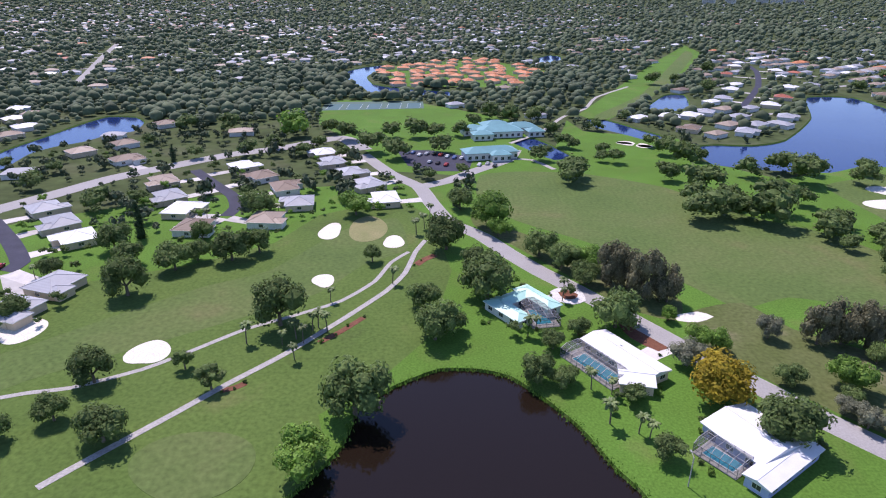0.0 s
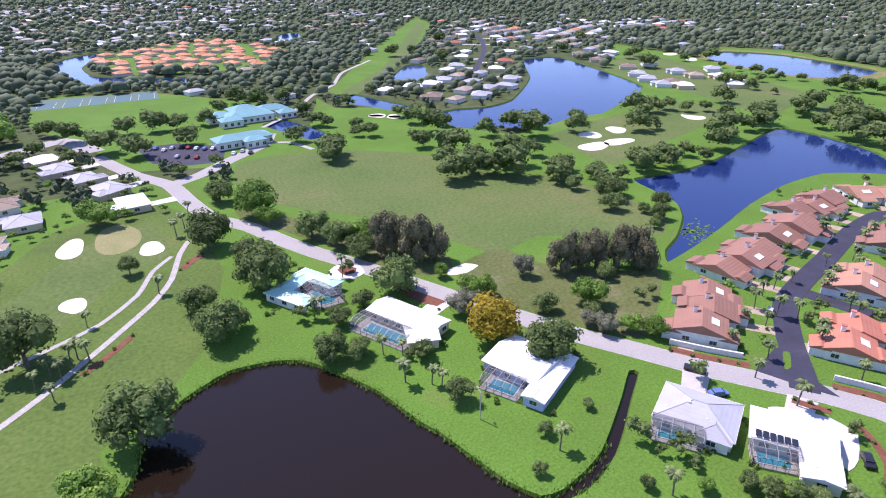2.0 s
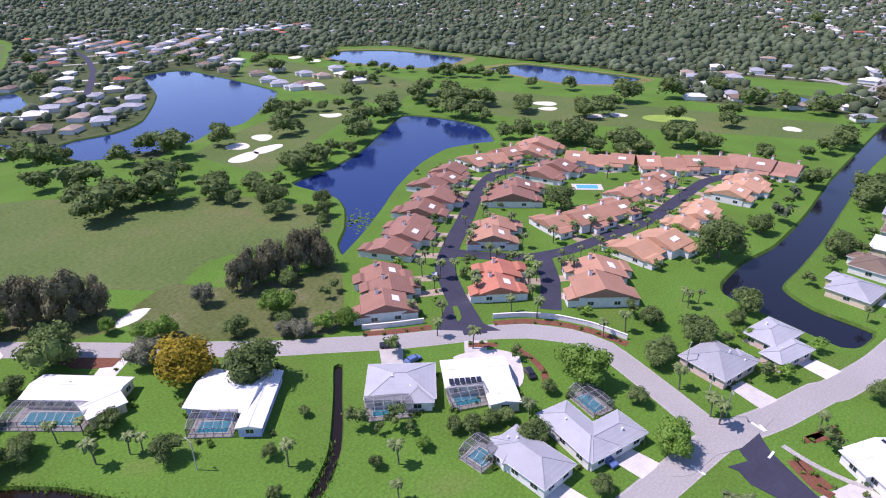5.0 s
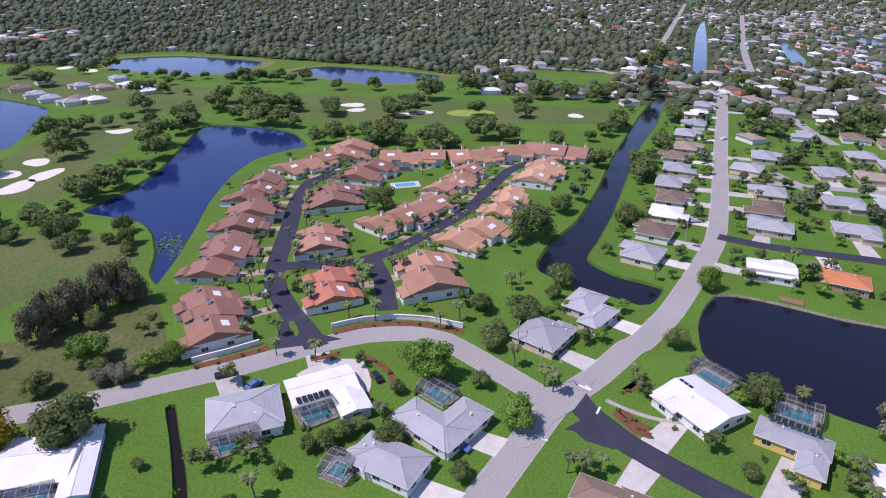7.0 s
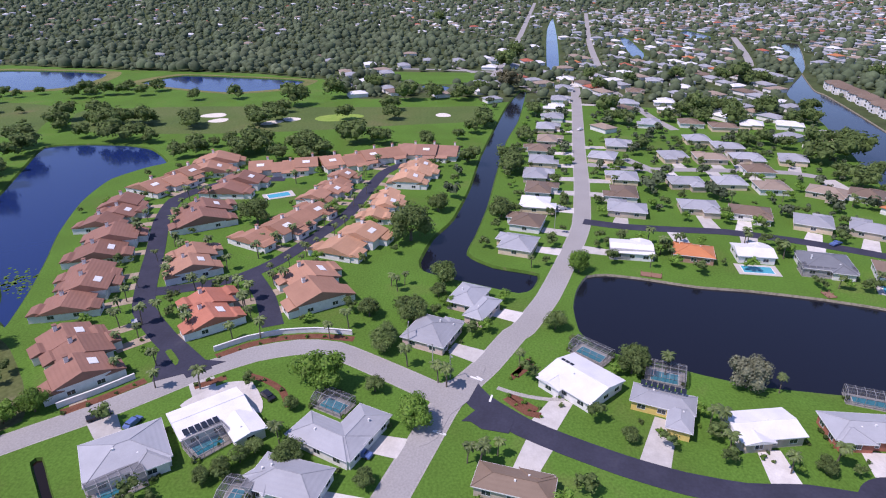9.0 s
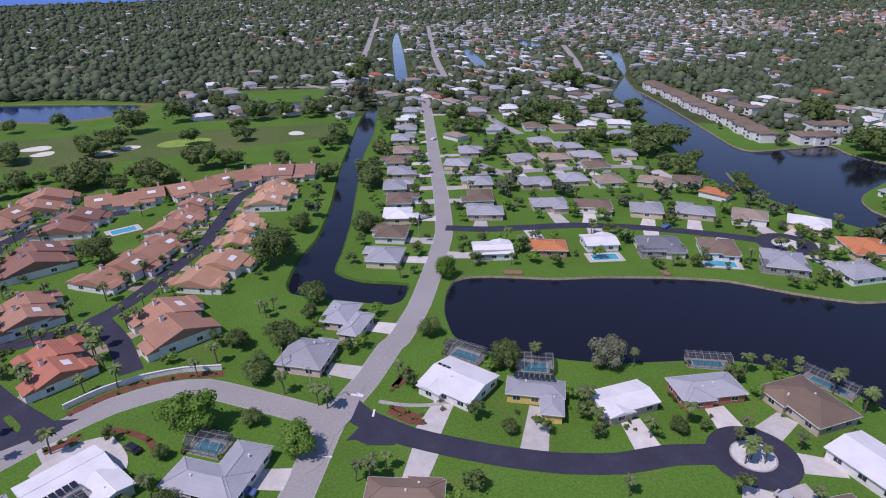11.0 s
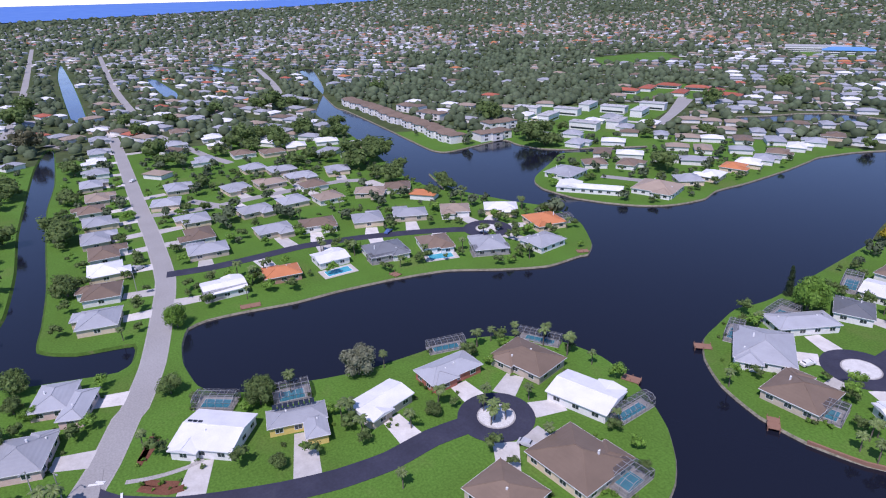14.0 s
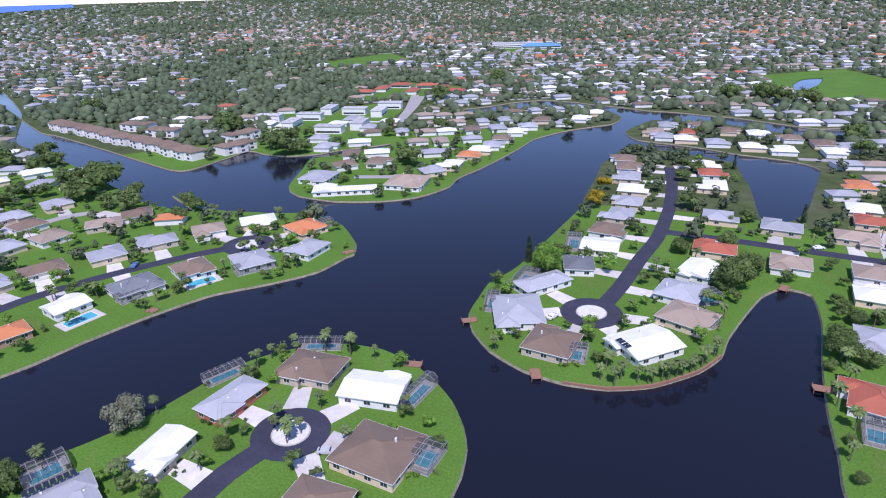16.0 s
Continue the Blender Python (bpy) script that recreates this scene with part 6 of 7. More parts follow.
plant_palms([(97.9, 0.7), (100.5, -2.5), (131.6, 17.8), (125.3, 9.1), (123.6, 6.8), (149.4, 37.4), (160.4, 111.5), (169.4, 112.6), (189.3, 115.9), (201.5, 114), (232.9, 124.8), (276.4, 126.4), (269.9, 114.6), (207.4, 83.1), (203.3, 77), (225.6, 63.4), (248.8, 56), (265.4, 53.3), (194, 80.2), (188.9, 62.2), (236.6, 60.4), (168.3, 92.4), (170.4, 85.1), (147.4, 99.5), (240.2, 36), (196.8, 99.6), (136, 100.4), (110.9, -57.1), (114, -55.6), (143.4, 41.6), (126.6, -76.4), (104.2, -56.5), (99.3, -67.5), (92.9, -85.9), (90.7, -87.3), (87.6, -83.8), (118.1, -110.2), (115.1, -117.7), (108.4, -123.9), (99.2, -125.5)])
plant_palms([(240.3, -194.7), (204.8, -205.6), (83.6, -54.7), (96.8, -2.1), (215.9, -64.6), (211.2, -73.5), (112.6, -115.7), (106, -120.9), (97.8, -122.6), (90, -124.6), (132.2, -49.8), (232.1, -189.1), (202.7, -204.2), (95.6, -88.4), (102.2, -78), (27.3, -144.7), (23.2, -143.7), (15.4, -149.1), (12.2, -152.1), (9, -155.2), (6, -159.8), (3.6, -164.2), (1.2, -171.4), (59.7, -145.1), (73.9, -90.3), (89.3, -98.5), (88.6, -85.9), (86.9, -88.1), (29.4, -187.9), (-23.2, -274.1), (-31.6, -139.6), (-33.9, -174.1), (237.2, -194.8), (206.7, -208.6)])

plant_palms([(27.4, -150.3), (22.5, -147.5), (18, -148.1), (14.2, -149.4), (10.7, -152.4), (7.5, -156.5), (4.7, -161.6), (2.4, -166.7), (0.6, -172.2), (-31.9, -180.7), (-29.5, -160.9), (-32.3, -173.4), (-40.4, -211.3), (9.7, -287.3), (-36.2, -294.1)])

# planting along the villa roads
for name in ("entry_road", "loop_road", "stub_road"):
    line, rw, _ = ROAD_LINES[name]
    for i in range(1, len(line) - 1, 2):
        t = line[i + 1] - line[i - 1]
        nn = np.array((-t[1], t[0])) / np.linalg.norm(t)
        for sg in (-1, 1):
            q = line[i] + nn * sg * (rw / 2 + random.uniform(2.0, 5.0)) + t * random.uniform(-0.3, 0.3)
            if min(np.hypot(ln[:, 0] - q[0], ln[:, 1] - q[1]).min() - w / 2 for ln, w, _ in ROAD_LINES.values()) < 1.0:
                continue
            if random.random() < 0.5:
                plant_palms([(q[0], q[1])])
            elif random.random() < 0.6:
                plant(random.choice(("garden", "yard")), [(q[0], q[1], random.uniform(1.0, 1.9))])

# ---- far suburbs and woods ----
WET = [loop for loop in WATER_NAMES.values()]
rng = np.random.default_rng(5)
KEEP = [np.array(p, float) for p in OPEN_LAND]


def free(x, y, gap_water, gap_road, gap_house):
    ok = np.ones(len(x), bool)
    for p in KEEP if gap_house > 0 else ():
        ok &= ~inside(p, x, y)
    for lp in WET:
        lo, hi = lp.min(0) - 20, lp.max(0) + 20
        sel = np.where(ok & (x > lo[0]) & (x < hi[0]) & (y > lo[1]) & (y < hi[1]))[0]
        if len(sel):
            ok[sel] &= ~inside(lp, x[sel], y[sel]) & (near_line(lp, x[sel], y[sel], True) > gap_water)
    for line, rw, _ in ROAD_LINES.values():
        lo, hi = line.min(0) - 20, line.max(0) + 20
        sel = np.where(ok & (x > lo[0]) & (x < hi[0]) & (y > lo[1]) & (y < hi[1]))[0]
        if len(sel):
            ok[sel] &= near_line(line, x[sel], y[sel]) > rw / 2 + gap_road
    for hx, hy, hr in HOUSE_SPOTS:
        ok &= np.hypot(x - hx, y - hy) > hr + gap_house
    return ok


def rings(s0, grow, r0, r1):
    """Jittered points over the seen arc, wider apart with distance."""
    xs, ys = [], []
    r = r0
    while r < r1:
        s = max(s0, r * grow)
        n = int(radians(ARC_TO - ARC_FROM) * r / s)
        a = np.radians(ARC_FROM + (ARC_TO - ARC_FROM) * (np.arange(n) + rng.uniform(-0.4, 0.4, n)) / n)
        q = r + rng.uniform(-0.4, 0.4, n) * s
        xs.append(q * np.sin(a)), ys.append(q * np.cos(a))
        r += s
    return np.concatenate(xs), np.concatenate(ys)


def sea_side(x, y):
    az = np.degrees(np.arctan2(x, y)) % 360
    return (az > SEA_FROM - 1) & (az < SEA_TO + 1) & (np.hypot(x, y) > coast(az) - 30)


def suburb(x, y):
    """Share of built-up land, by place."""
    az = np.degrees(np.arctan2(x, y)) % 360
    az = np.where(az > 300, az - 360, az)
    r = np.hypot(x, y)
    f = np.interp(az, [-60, -15, 5, 25, 60, 78, 90, 100, 185, 215], [0.5, 0.42, 0.28, 0.12, 0.12, 0.18, 0.36, 0.7, 0.74, 0.7])
    f = np.where((az < 15) & (r < 820), 0.06, f)
    f = np.where(inside(UPPER, x, y), 0.95, f)
    f = np.where((az > 75) & (az < 100) & (r < 700), 0.75, f)
    return f


for hx0, hy0, hr in list(HOUSE_SPOTS):
    if hr > 20 or math.hypot(hx0, hy0) > 420 or len(TREE_SPOTS) > 1700:
        continue
    for _ in range(5 if math.hypot(hx0, hy0) > 150 else 2):
        a, q = random.uniform(0, math.tau), hr + random.uniform(1.5, 6)
        px, py = hx0 + q * math.cos(a), hy0 + q * math.sin(a)
        if not in_water(px, py, 2.5) and min(np.hypot(ln[:, 0] - px, ln[:, 1] - py).min() - w / 2 for ln, w, _ in ROAD_LINES.values()) > 2.0 and all(math.hypot(px - a0, py - b0) > r0 - 0.5 for a0, b0, r0 in HOUSE_SPOTS):
            if math.hypot(px, py) < 330 and random.random() < 0.14:
                plant_palms([(px, py)])
            else:
                plant(random.choice(("garden", "yard", "yard")), [(px, py, random.uniform(1.5, 3.7))])
for key, spots in FAR_TREES.items():
    vs, fs, k = [], [], 0
    for kind_of, x, y, r in spots:
        me = random.choice(LOOSE[kind_of])
        co = np.empty(len(me.vertices) * 3)
        me.vertices.foreach_get("co", co)
        co = co.reshape(-1, 3)
        a = random.uniform(0, math.tau)
        c, s = math.cos(a), math.sin(a)
        z = float(rise_far(math.hypot(x, y))) + r * KINDS[kind_of]["z"] * 0.82 + 0.4
        vs.append(np.stack([x + r * (c * co[:, 0] - s * co[:, 1]), y + r * (s * co[:, 0] + c * co[:, 1]), z + 0.85 * r * co[:, 2]], 1))
        fs += [tuple(i + k for i in f.vertices) for f in me.polygons]
        k += len(co)
    put("distant_trees", mesh_of("distant_trees", np.concatenate(vs), fs, TREES_M[key]), label="many leafy trees among the houses and golf holes", category="trees", kind="stuff")
# rows of houses along gently winding streets, then a looser scatter farther out
def winding(u, v):
    c, s = math.cos(radians(24)), math.sin(radians(24))
    uu, vv = u + 18 * np.sin(v * 0.011), v + 22 * np.sin(u * 0.0085) + 9 * np.sin(u * 0.021 + 1.3)
    return c * uu - s * vv, s * uu + c * vv


us = np.arange(-2300, 2300, 19.5)
vs0 = np.arange(-2340, 2340, 66.0)
U, V = np.meshgrid(us, np.concatenate([vs0 - 16, vs0 + 16]))
U = U + rng.uniform(-2.5, 2.5, U.shape)
V = V + rng.uniform(-2.0, 2.0, V.shape)
lx, ly = winding(U.ravel(), V.ravel())
lr = np.hypot(lx, ly)
laz = np.degrees(np.arctan2(lx, ly)) % 360
laz = np.where(laz > 300, laz - 360, laz)
seen = (lr > 265) & (lr < 2100) & (laz > ARC_FROM) & (laz < ARC_TO)
lx, ly = lx[seen], ly[seen]
fx, fy = rings(30, 0.0155, 2100, 4700)
hx, hy = np.concatenate([lx, fx]), np.concatenate([ly, fy])
ok = free(hx, hy, 8, 7, 9) & ~sea_side(hx, hy)
share = suburb(hx, hy)
belt = np.sin(hx * 0.0052 + 1.0) + np.sin(hy * 0.0061 + 0.004 * hx) + 0.6 * np.sin(hx * 0.013 - hy * 0.009)
ok &= rng.random(len(hx)) < share * np.where(belt > -0.75, 1.08, 0.22)
hx, hy = hx[ok], hy[ok]
# the streets between the rows
sv, sf = [], []
SU, SV = [q.ravel() for q in np.meshgrid(np.arange(-2300, 2300, 30.0), vs0)]
ax, ay = winding(SU, SV)
bx, by = winding(SU + 30.0, SV)
sr = np.hypot(ax, ay)
saz = np.degrees(np.arctan2(ax, ay)) % 360
saz = np.where(saz > 300, saz - 360, saz)
near = (sr > 300) & (sr < 1700) & (saz > ARC_FROM) & (saz < ARC_TO) & (suburb(ax, ay) > 0.3)
ax, ay, bx, by, sr = ax[near], ay[near], bx[near], by[near], sr[near]
near = free(ax, ay, 6, 4, 2) & free(bx, by, 6, 4, 2)
for x0, y0, x1, y1, r in zip(ax[near], ay[near], bx[near], by[near], sr[near]):
    nx, ny = -(y1 - y0), x1 - x0
    q = 3.2 / math.hypot(nx, ny)
    k, z = len(sv), 0.03 + float(rise_far(r))
    sv += [(x0 + nx * q, y0 + ny * q, z), (x0 - nx * q, y0 - ny * q, z), (x1 - nx * q, y1 - ny * q, z), (x1 + nx * q, y1 + ny * q, z)]
    sf.append((k, k + 1, k + 2, k + 3))
put("far_streets", mesh_of("far_streets", sv, sf, CONCRETE), label="pale streets between rows of far houses", category="streets", kind="stuff")
far_sets = {k: Shape() for k in ("white", "grey", "tan", "brown", "orange", "red")}
walls = Shape()
pick = rng.random(len(hx))
for x, y, p in zip(hx, hy, pick):
    r = math.hypot(x, y)
    az = math.degrees(math.atan2(x, y)) % 360
    terra = r > 1300 and 125 < az < 200
    col = ("orange" if p < 0.16 else "tan" if p < 0.6 else "brown" if p < 0.82 else "grey" if p < 0.93 else "white") if terra else ("white" if p < 0.14 else "grey" if p < 0.55 else "tan" if p < 0.82 else "brown" if p < 0.95 else "orange" if p < 0.975 else "red")
    z = float(rise_far(r))
    deg = 24 + 90 * int(p * 977 % 4 < 1) + 12 * math.sin(x * 0.006)
    k = 0.92 + 0.3 * (p * 331 % 1) + max(0.0, r - 2100) / 4000
    m = pose(x, y, z, 0, 0, deg)
    w, d = 15.0 * k, 10.5 * k
    walls.box(-w / 2 + 0.5, -d / 2 + 0.5, -0.3, w / 2 - 0.5, d / 2 - 0.5, 2.8, m)
    far_sets[col].roof(w - 1, d - 1, 2.8, 1.8, over=0.6, m=m)
put("far_house_walls", walls.done("far_house_walls", WALLS["white"]), label="pale walls of far suburban houses", category="houses", kind="stuff")
for k, s in far_sets.items():
    if s.v:
        put("far_house_roofs", s.done("far_house_roofs", ROOFS[k]), label=f"{STYLE[k]} roofs of far suburban houses", category="houses", kind="stuff")

tx, ty = rings(8.5, 0.0118, 262, 4750)
ok = free(tx, ty, 5, 3.5, 1.5) & ~sea_side(tx, ty)
built = suburb(tx, ty)
tbelt = np.sin(tx * 0.0052 + 1.0) + np.sin(ty * 0.0061 + 0.004 * tx) + 0.6 * np.sin(tx * 0.013 - ty * 0.009)
dens = np.where(built > 0.5, np.where(tbelt > -0.75, 0.76, 0.93), np.where(built > 0.2, 0.85, 0.97))
dens = np.where(inside(UPPER, tx, ty), 0.4, dens)
dens = np.where((tx < 0) & (np.hypot(tx, ty) < 480), 0.55, dens)
dens = np.where((tx > 150) & (ty < 60) & (np.hypot(tx, ty) < 480), 0.5, dens)
ok &= rng.random(len(tx)) < dens
tx, ty = tx[ok], ty[ok]
cell = {}
for x, y in zip(hx, hy):
    cell.setdefault((int(x // 40), int(y // 40)), []).append((x, y))
BLOBS = []
for v in range(6):
    bm = bmesh.new()
    bmesh.ops.create_icosphere(bm, subdivisions=1, radius=1.0)
    for q in bm.verts:
        n0 = noise.noise(q.co * 1.7 + Vector((v * 7.3, 0, 0))) * 0.55 + noise.noise(q.co * 4.1 + Vector((0, v * 5.1, 0))) * 0.35
        q.co = Vector((q.co.x, q.co.y, q.co.z * 0.85)) * (1 + n0)
    for face in [f for f in bm.faces if f.calc_center_median().z < -0.35]:
        bm.faces.remove(face)
    idx = {q: i for i, q in enumerate(bm.verts)}
    BLOBS.append((np.array([tuple(q.co) for q in bm.verts]), [tuple(idx[q] for q in f.verts) for f in bm.faces]))
    bm.free()
for v in range(4):
    me = crown_mesh("far_crown", FAR_LEAF_HAZED, 44, 3, 0.7, 0.2, wide=0.45)
    BLOBS.append((np.array([tuple(q.co) for q in me.vertices]), [tuple(f.vertices) for f in me.polygons]))
    bpy.data.meshes.remove(me)
wv, wf, base = [], [], 0
for x, y in zip(tx, ty):
    close = [(x - a) ** 2 + (y - b) ** 2 for i in (-1, 0, 1) for j in (-1, 0, 1) for a, b in cell.get((int(x // 40) + i, int(y // 40) + j), ())]
    near_house = bool(close)
    if near_house and min(close) < 85:
        continue
    r = math.hypot(x, y)
    v = 6 + int(rng.integers(0, 4)) if r < 470 else int(rng.integers(0, 3)) if r < 900 else 3 + int(rng.integers(0, 3))
    s = (2.0 + 3.8 * rng.random() ** 1.6) * (0.95 if near_house else 1.2) * (1 + max(0.0, r - 900) / 2000)
    bv, bf = BLOBS[v]
    a = rng.uniform(0, 6.28)
    c, q = math.cos(a), math.sin(a)
    h = float(rise_far(r)) + min(s, 7) * 0.75
    sv = min(s, 7.5) * rng.uniform(0.8, 1.15)
    wv.append(np.stack([x + s * (c * bv[:, 0] - q * bv[:, 1]), y + s * (q * bv[:, 0] + c * bv[:, 1]), h + sv * bv[:, 2]], 1))
    wf += [tuple(i + base for i in f) for f in bf]
    base += len(bv)
put("far_woods", mesh_of("far_woods", np.concatenate(wv), wf, FAR_LEAF_HAZED, smooth=True), label="dark green tree crowns of the far woods and suburbs", category="woods", kind="stuff")

# ---- small things ----
def car(x, y, deg, paint="white", truck=False):
    z = 0.1
    lab = f"parked {paint} pickup truck on the road" if truck else f"parked {paint} car beside a road"
    base = put("car", None, m=pose(x, y, z, 0, 0, deg), label=lab, category="car")
    L, W = (5.4, 1.95) if truck else (4.6, 1.8)
    prof = [(-L / 2, 0.35), (-L / 2, 0.95), (-L * 0.12 if truck else -L * 0.42, 1.0), (-L * 0.08 if truck else -L * 0.28, 1.5), (L * 0.16, 1.5), (L * 0.27, 0.98), (L / 2 - 0.1, 0.85), (L / 2, 0.4)]
    n = len(prof)
    vs = [(px, -W / 2 * (0.86 if pz > 1.2 else 1), pz) for px, pz in prof] + [(px, W / 2 * (0.86 if pz > 1.2 else 1), pz) for px, pz in prof]
    fs = [tuple(range(n)), tuple(range(2 * n - 1, n - 1, -1))] + [(i, n + i, n + (i + 1) % n, (i + 1) % n) for i in range(n)]
    put("body", mesh_of("body", vs, fs, PAINTS[paint]), base)
    g = Shape().box(L * 0.17, -W * 0.4, 1.02, L * 0.24, W * 0.4, 1.4).box((-L * 0.1 if truck else -L * 0.36), -W * 0.4, 1.05, (-L * 0.07 if truck else -L * 0.3), W * 0.4, 1.42)
    put("windscreen", g.done("windscreen", GLASS), base)
    for sx in (-0.31, 0.31):
        for sy in (-1, 1):
            s = Shape()
            vs = [(0.34 * math.cos(k * math.tau / 12), dy, 0.34 * math.sin(k * math.tau / 12)) for dy in (-0.11, 0.11) for k in range(12)]
            s.add(vs, [tuple(range(11, -1, -1)), tuple(range(12, 24))] + [(k, (k + 1) % 12, 12 + (k + 1) % 12, 12 + k) for k in range(12)])
            put("wheel", s.done("wheel", RUBBER), base, pose(sx * L, sy * (W / 2 - 0.1), 0.34))


car(106.9, 88.6, -50, "black", truck=True)
car(98.6, 23.7, -110, "blue")
car(116.5, 50.7, -131, "black")
car(105.0, 79.1, -17, "blue")
car(146.8, 101.3, -145, "silver")
car(-157.0, 196.2, 99, "red")
car(249.7, -35.8, -66, "silver")
car(392.0, -62.8, -47, "white")
car(-25.4, -274.2, -147, "white")
car(76.7, -85.7, -156, "silver")
car(51.3, -171.9, -108, "white")
car(251.2, -34.6, -74, "silver")
car(219.2, -135.9, -58, "blue", truck=True)
car(-13.8, 355.8, 70, "white")
car(-9.6, 358.5, 70, "silver")
car(-5.3, 358.6, 70, "black")
car(-1.3, 356.0, 70, "red")
car(2.6, 352.2, 70, "white")
car(6.8, 349.7, 70, "blue")
car(11.0, 348.5, 70, "white")
car(-7.5, 339.7, 70, "silver")
car(-2.8, 337.4, 70, "black")
car(1.9, 333.9, 70, "red")
car(-21.3, 361.0, 70, "white")
car(-18.0, 361.1, 70, "blue")
car(20.6, 334.2, 70, "white")
car(25.4, 336.7, 70, "silver")
car(29.1, 332.1, 70, "black")


def wall_run(pts):
    """A low white boundary wall with a cap."""
    line = smooth_line(pts, 3.0)
    n = len(line)
    tan = np.gradient(line, axis=0)
    nor = np.stack([-tan[:, 1], tan[:, 0]], 1) / np.linalg.norm(tan, axis=1)[:, None]
    for name, half, z0, z1, m in (("boundary_wall", 0.15, -0.1, 1.5, WALLS["white"]), ("wall_cap", 0.25, 1.5, 1.62, TRIM)):
        a, b = line + nor * half, line - nor * half
        vs = [(*p, z0) for p in a] + [(*p, z0) for p in b] + [(*p, z1) for p in a] + [(*p, z1) for p in b]
        fs = []
        for i in range(n - 1):
            fs += [(2 * n + i, 3 * n + i, 3 * n + i + 1, 2 * n + i + 1), (i, 2 * n + i, 2 * n + i + 1, i + 1), (n + i, n + i + 1, 3 * n + i + 1, 3 * n + i)]
        fs += [(0, n, 3 * n, 2 * n), (n - 1, 3 * n - 1, 4 * n - 1, 2 * n - 1)]
        put(name, mesh_of(name, vs, fs, m), label="low white stucco wall along the road", category="wall", kind="structure")


SHRUBS = [crown_mesh("shrub", TREES_M[k], 60, 4, 0.6, 0.26, wide=0.5) for k in ("oak", "bright", "bright", "oak")]
SHRUB_SPOTS = []


def shrub(x, y, r, kind_of=None):
    if len(SHRUB_SPOTS) > 290:
        return
    SHRUB_SPOTS.append((x, y))
    i = random.randrange(4) if kind_of is None else kind_of
    put("shrub", SHRUBS[i], m=pose(x, y, r * 0.5, 0, 0, random.uniform(0, 360)) @ Matrix.Diagonal((r, r, r * 0.9, 1)), label="rounded green garden shrub", category="shrub", group="garden shrubs")


def bed(pts, width, lab="bed of red mulch with shrubs"):
    line = smooth_line(pts, 2.5)
    vs, fs = ribbon(line, width, 0.05)
    put("mulch_bed", mesh_of("mulch_bed", vs, fs, MULCH), label=lab, category="flower bed", kind="structure")
    for q in line[::2]:
        shrub(q[0] + random.uniform(-0.4, 0.4) * width, q[1] + random.uniform(-0.4, 0.4) * width, random.uniform(0.5, 0.95))


wall_run([(135.2, 72.3), (141.2, 64.9), (145.2, 55.9), (146.8, 46), (146, 35.6)])
bed([(132.9, 70.8), (139, 63.9), (143.1, 55.1), (144.7, 45.3), (143.8, 34.7)], 2.6)
wall_run([(109.3, 100.7), (115.8, 93.7), (122.1, 87.9)])
bed([(107.8, 98.8), (113.6, 92.2), (121.4, 84.8)], 2.6)
bed([(119.5, 71), (121.5, 67.9), (124.1, 64.5)], 2.2)
bed([(105.6, 42.8), (101.8, 38.6), (98.5, 33.5)], 1.8)
bed([(120.4, -8.2), (117.9, -10.4), (115.2, -13.2), (114.2, -16.3)], 2.2)
bed([(135.9, -15.3), (132.7, -13.3), (129.3, -10.6)], 2.4)
bed([(125.3, 58.7), (123.5, 53.8), (119.9, 48.4), (113.7, 44.6)], 1.8)
bed([(121.8, -9.2), (118.6, -12.5), (116.1, -15.6)], 2.0)
bed([(128.1, -9.6), (133.6, -12.9), (137.1, -15)], 1.6)
bed([(-34.7, 147.5), (-29.4, 153.7), (-23.9, 161.8)], 2.0)
bed([(-55, 125), (-51.9, 126.2), (-49.6, 128.2)], 2.0)
bed([(-9.6, 200.1), (-6.7, 205), (-2.7, 209)], 3.0)
patch("driveway", [(112.2, 71.3), (116.1, 69.3), (121.9, 63.2), (122.4, 56.9), (115.2, 51.7), (110.9, 50.6), (112.1, 54.1), (119.1, 59.5), (113.5, 65.6), (110.3, 67.9)], DRIVE, 0.15, "pale concrete curved driveway beside a white house", "driveway")
patch("driveway", [(34.9, 178.7), (40.2, 182.8), (45.9, 178.8), (45.9, 173), (41.5, 170.4), (36.6, 172.9)], GRAVEL, 0.15, "pale paved turning place by a palm", "driveway")
patch("mulch_island", [(38, 178.7), (41.6, 180.3), (44.3, 177.2), (42.6, 174.1), (39.2, 174.1)], MULCH, 0.18, "round red mulch island with a palm", "flower bed")
patch("driveway", [(52.6, 158.9), (60.1, 161.2), (64.3, 150.9), (65.6, 147.3), (59.6, 143.6), (53.8, 150.9)], MULCH, 0.05, "red paved driveway under trees", "driveway")
patch("median_island", [(134, 85.8), (135.3, 84.7), (130.4, 80.2), (128, 80.1)], LAWN, 0.16, "small planted island in the entry road", "island")
patch("bare_sand", [(71.3, 163.9), (79.2, 166.3), (82.9, 163.1), (76.7, 159.7), (71, 160.5)], SAND, 0.02, "bare pale sand beside the trees", "sand")
patch("road_flare", [(120.9, 82.8), (133.4, 87.8), (141.9, 87.3), (136.8, 79.9), (131.2, 73.4), (130.7, 67.2), (126.9, 72.2)], ASPHALT, 0.131, "asphalt mouth of the side road", "road", soft=False)
patch("road_flare", [(111.1, 2.5), (114.9, -0.5), (121.6, -3.7), (118.6, -5.1), (115.4, -6.6), (112.7, -10.1), (107.6, -8.5), (108.7, -2.3), (111.1, 0.4)], ASPHALT, 0.137, "asphalt mouth of the side road", "road", soft=False)
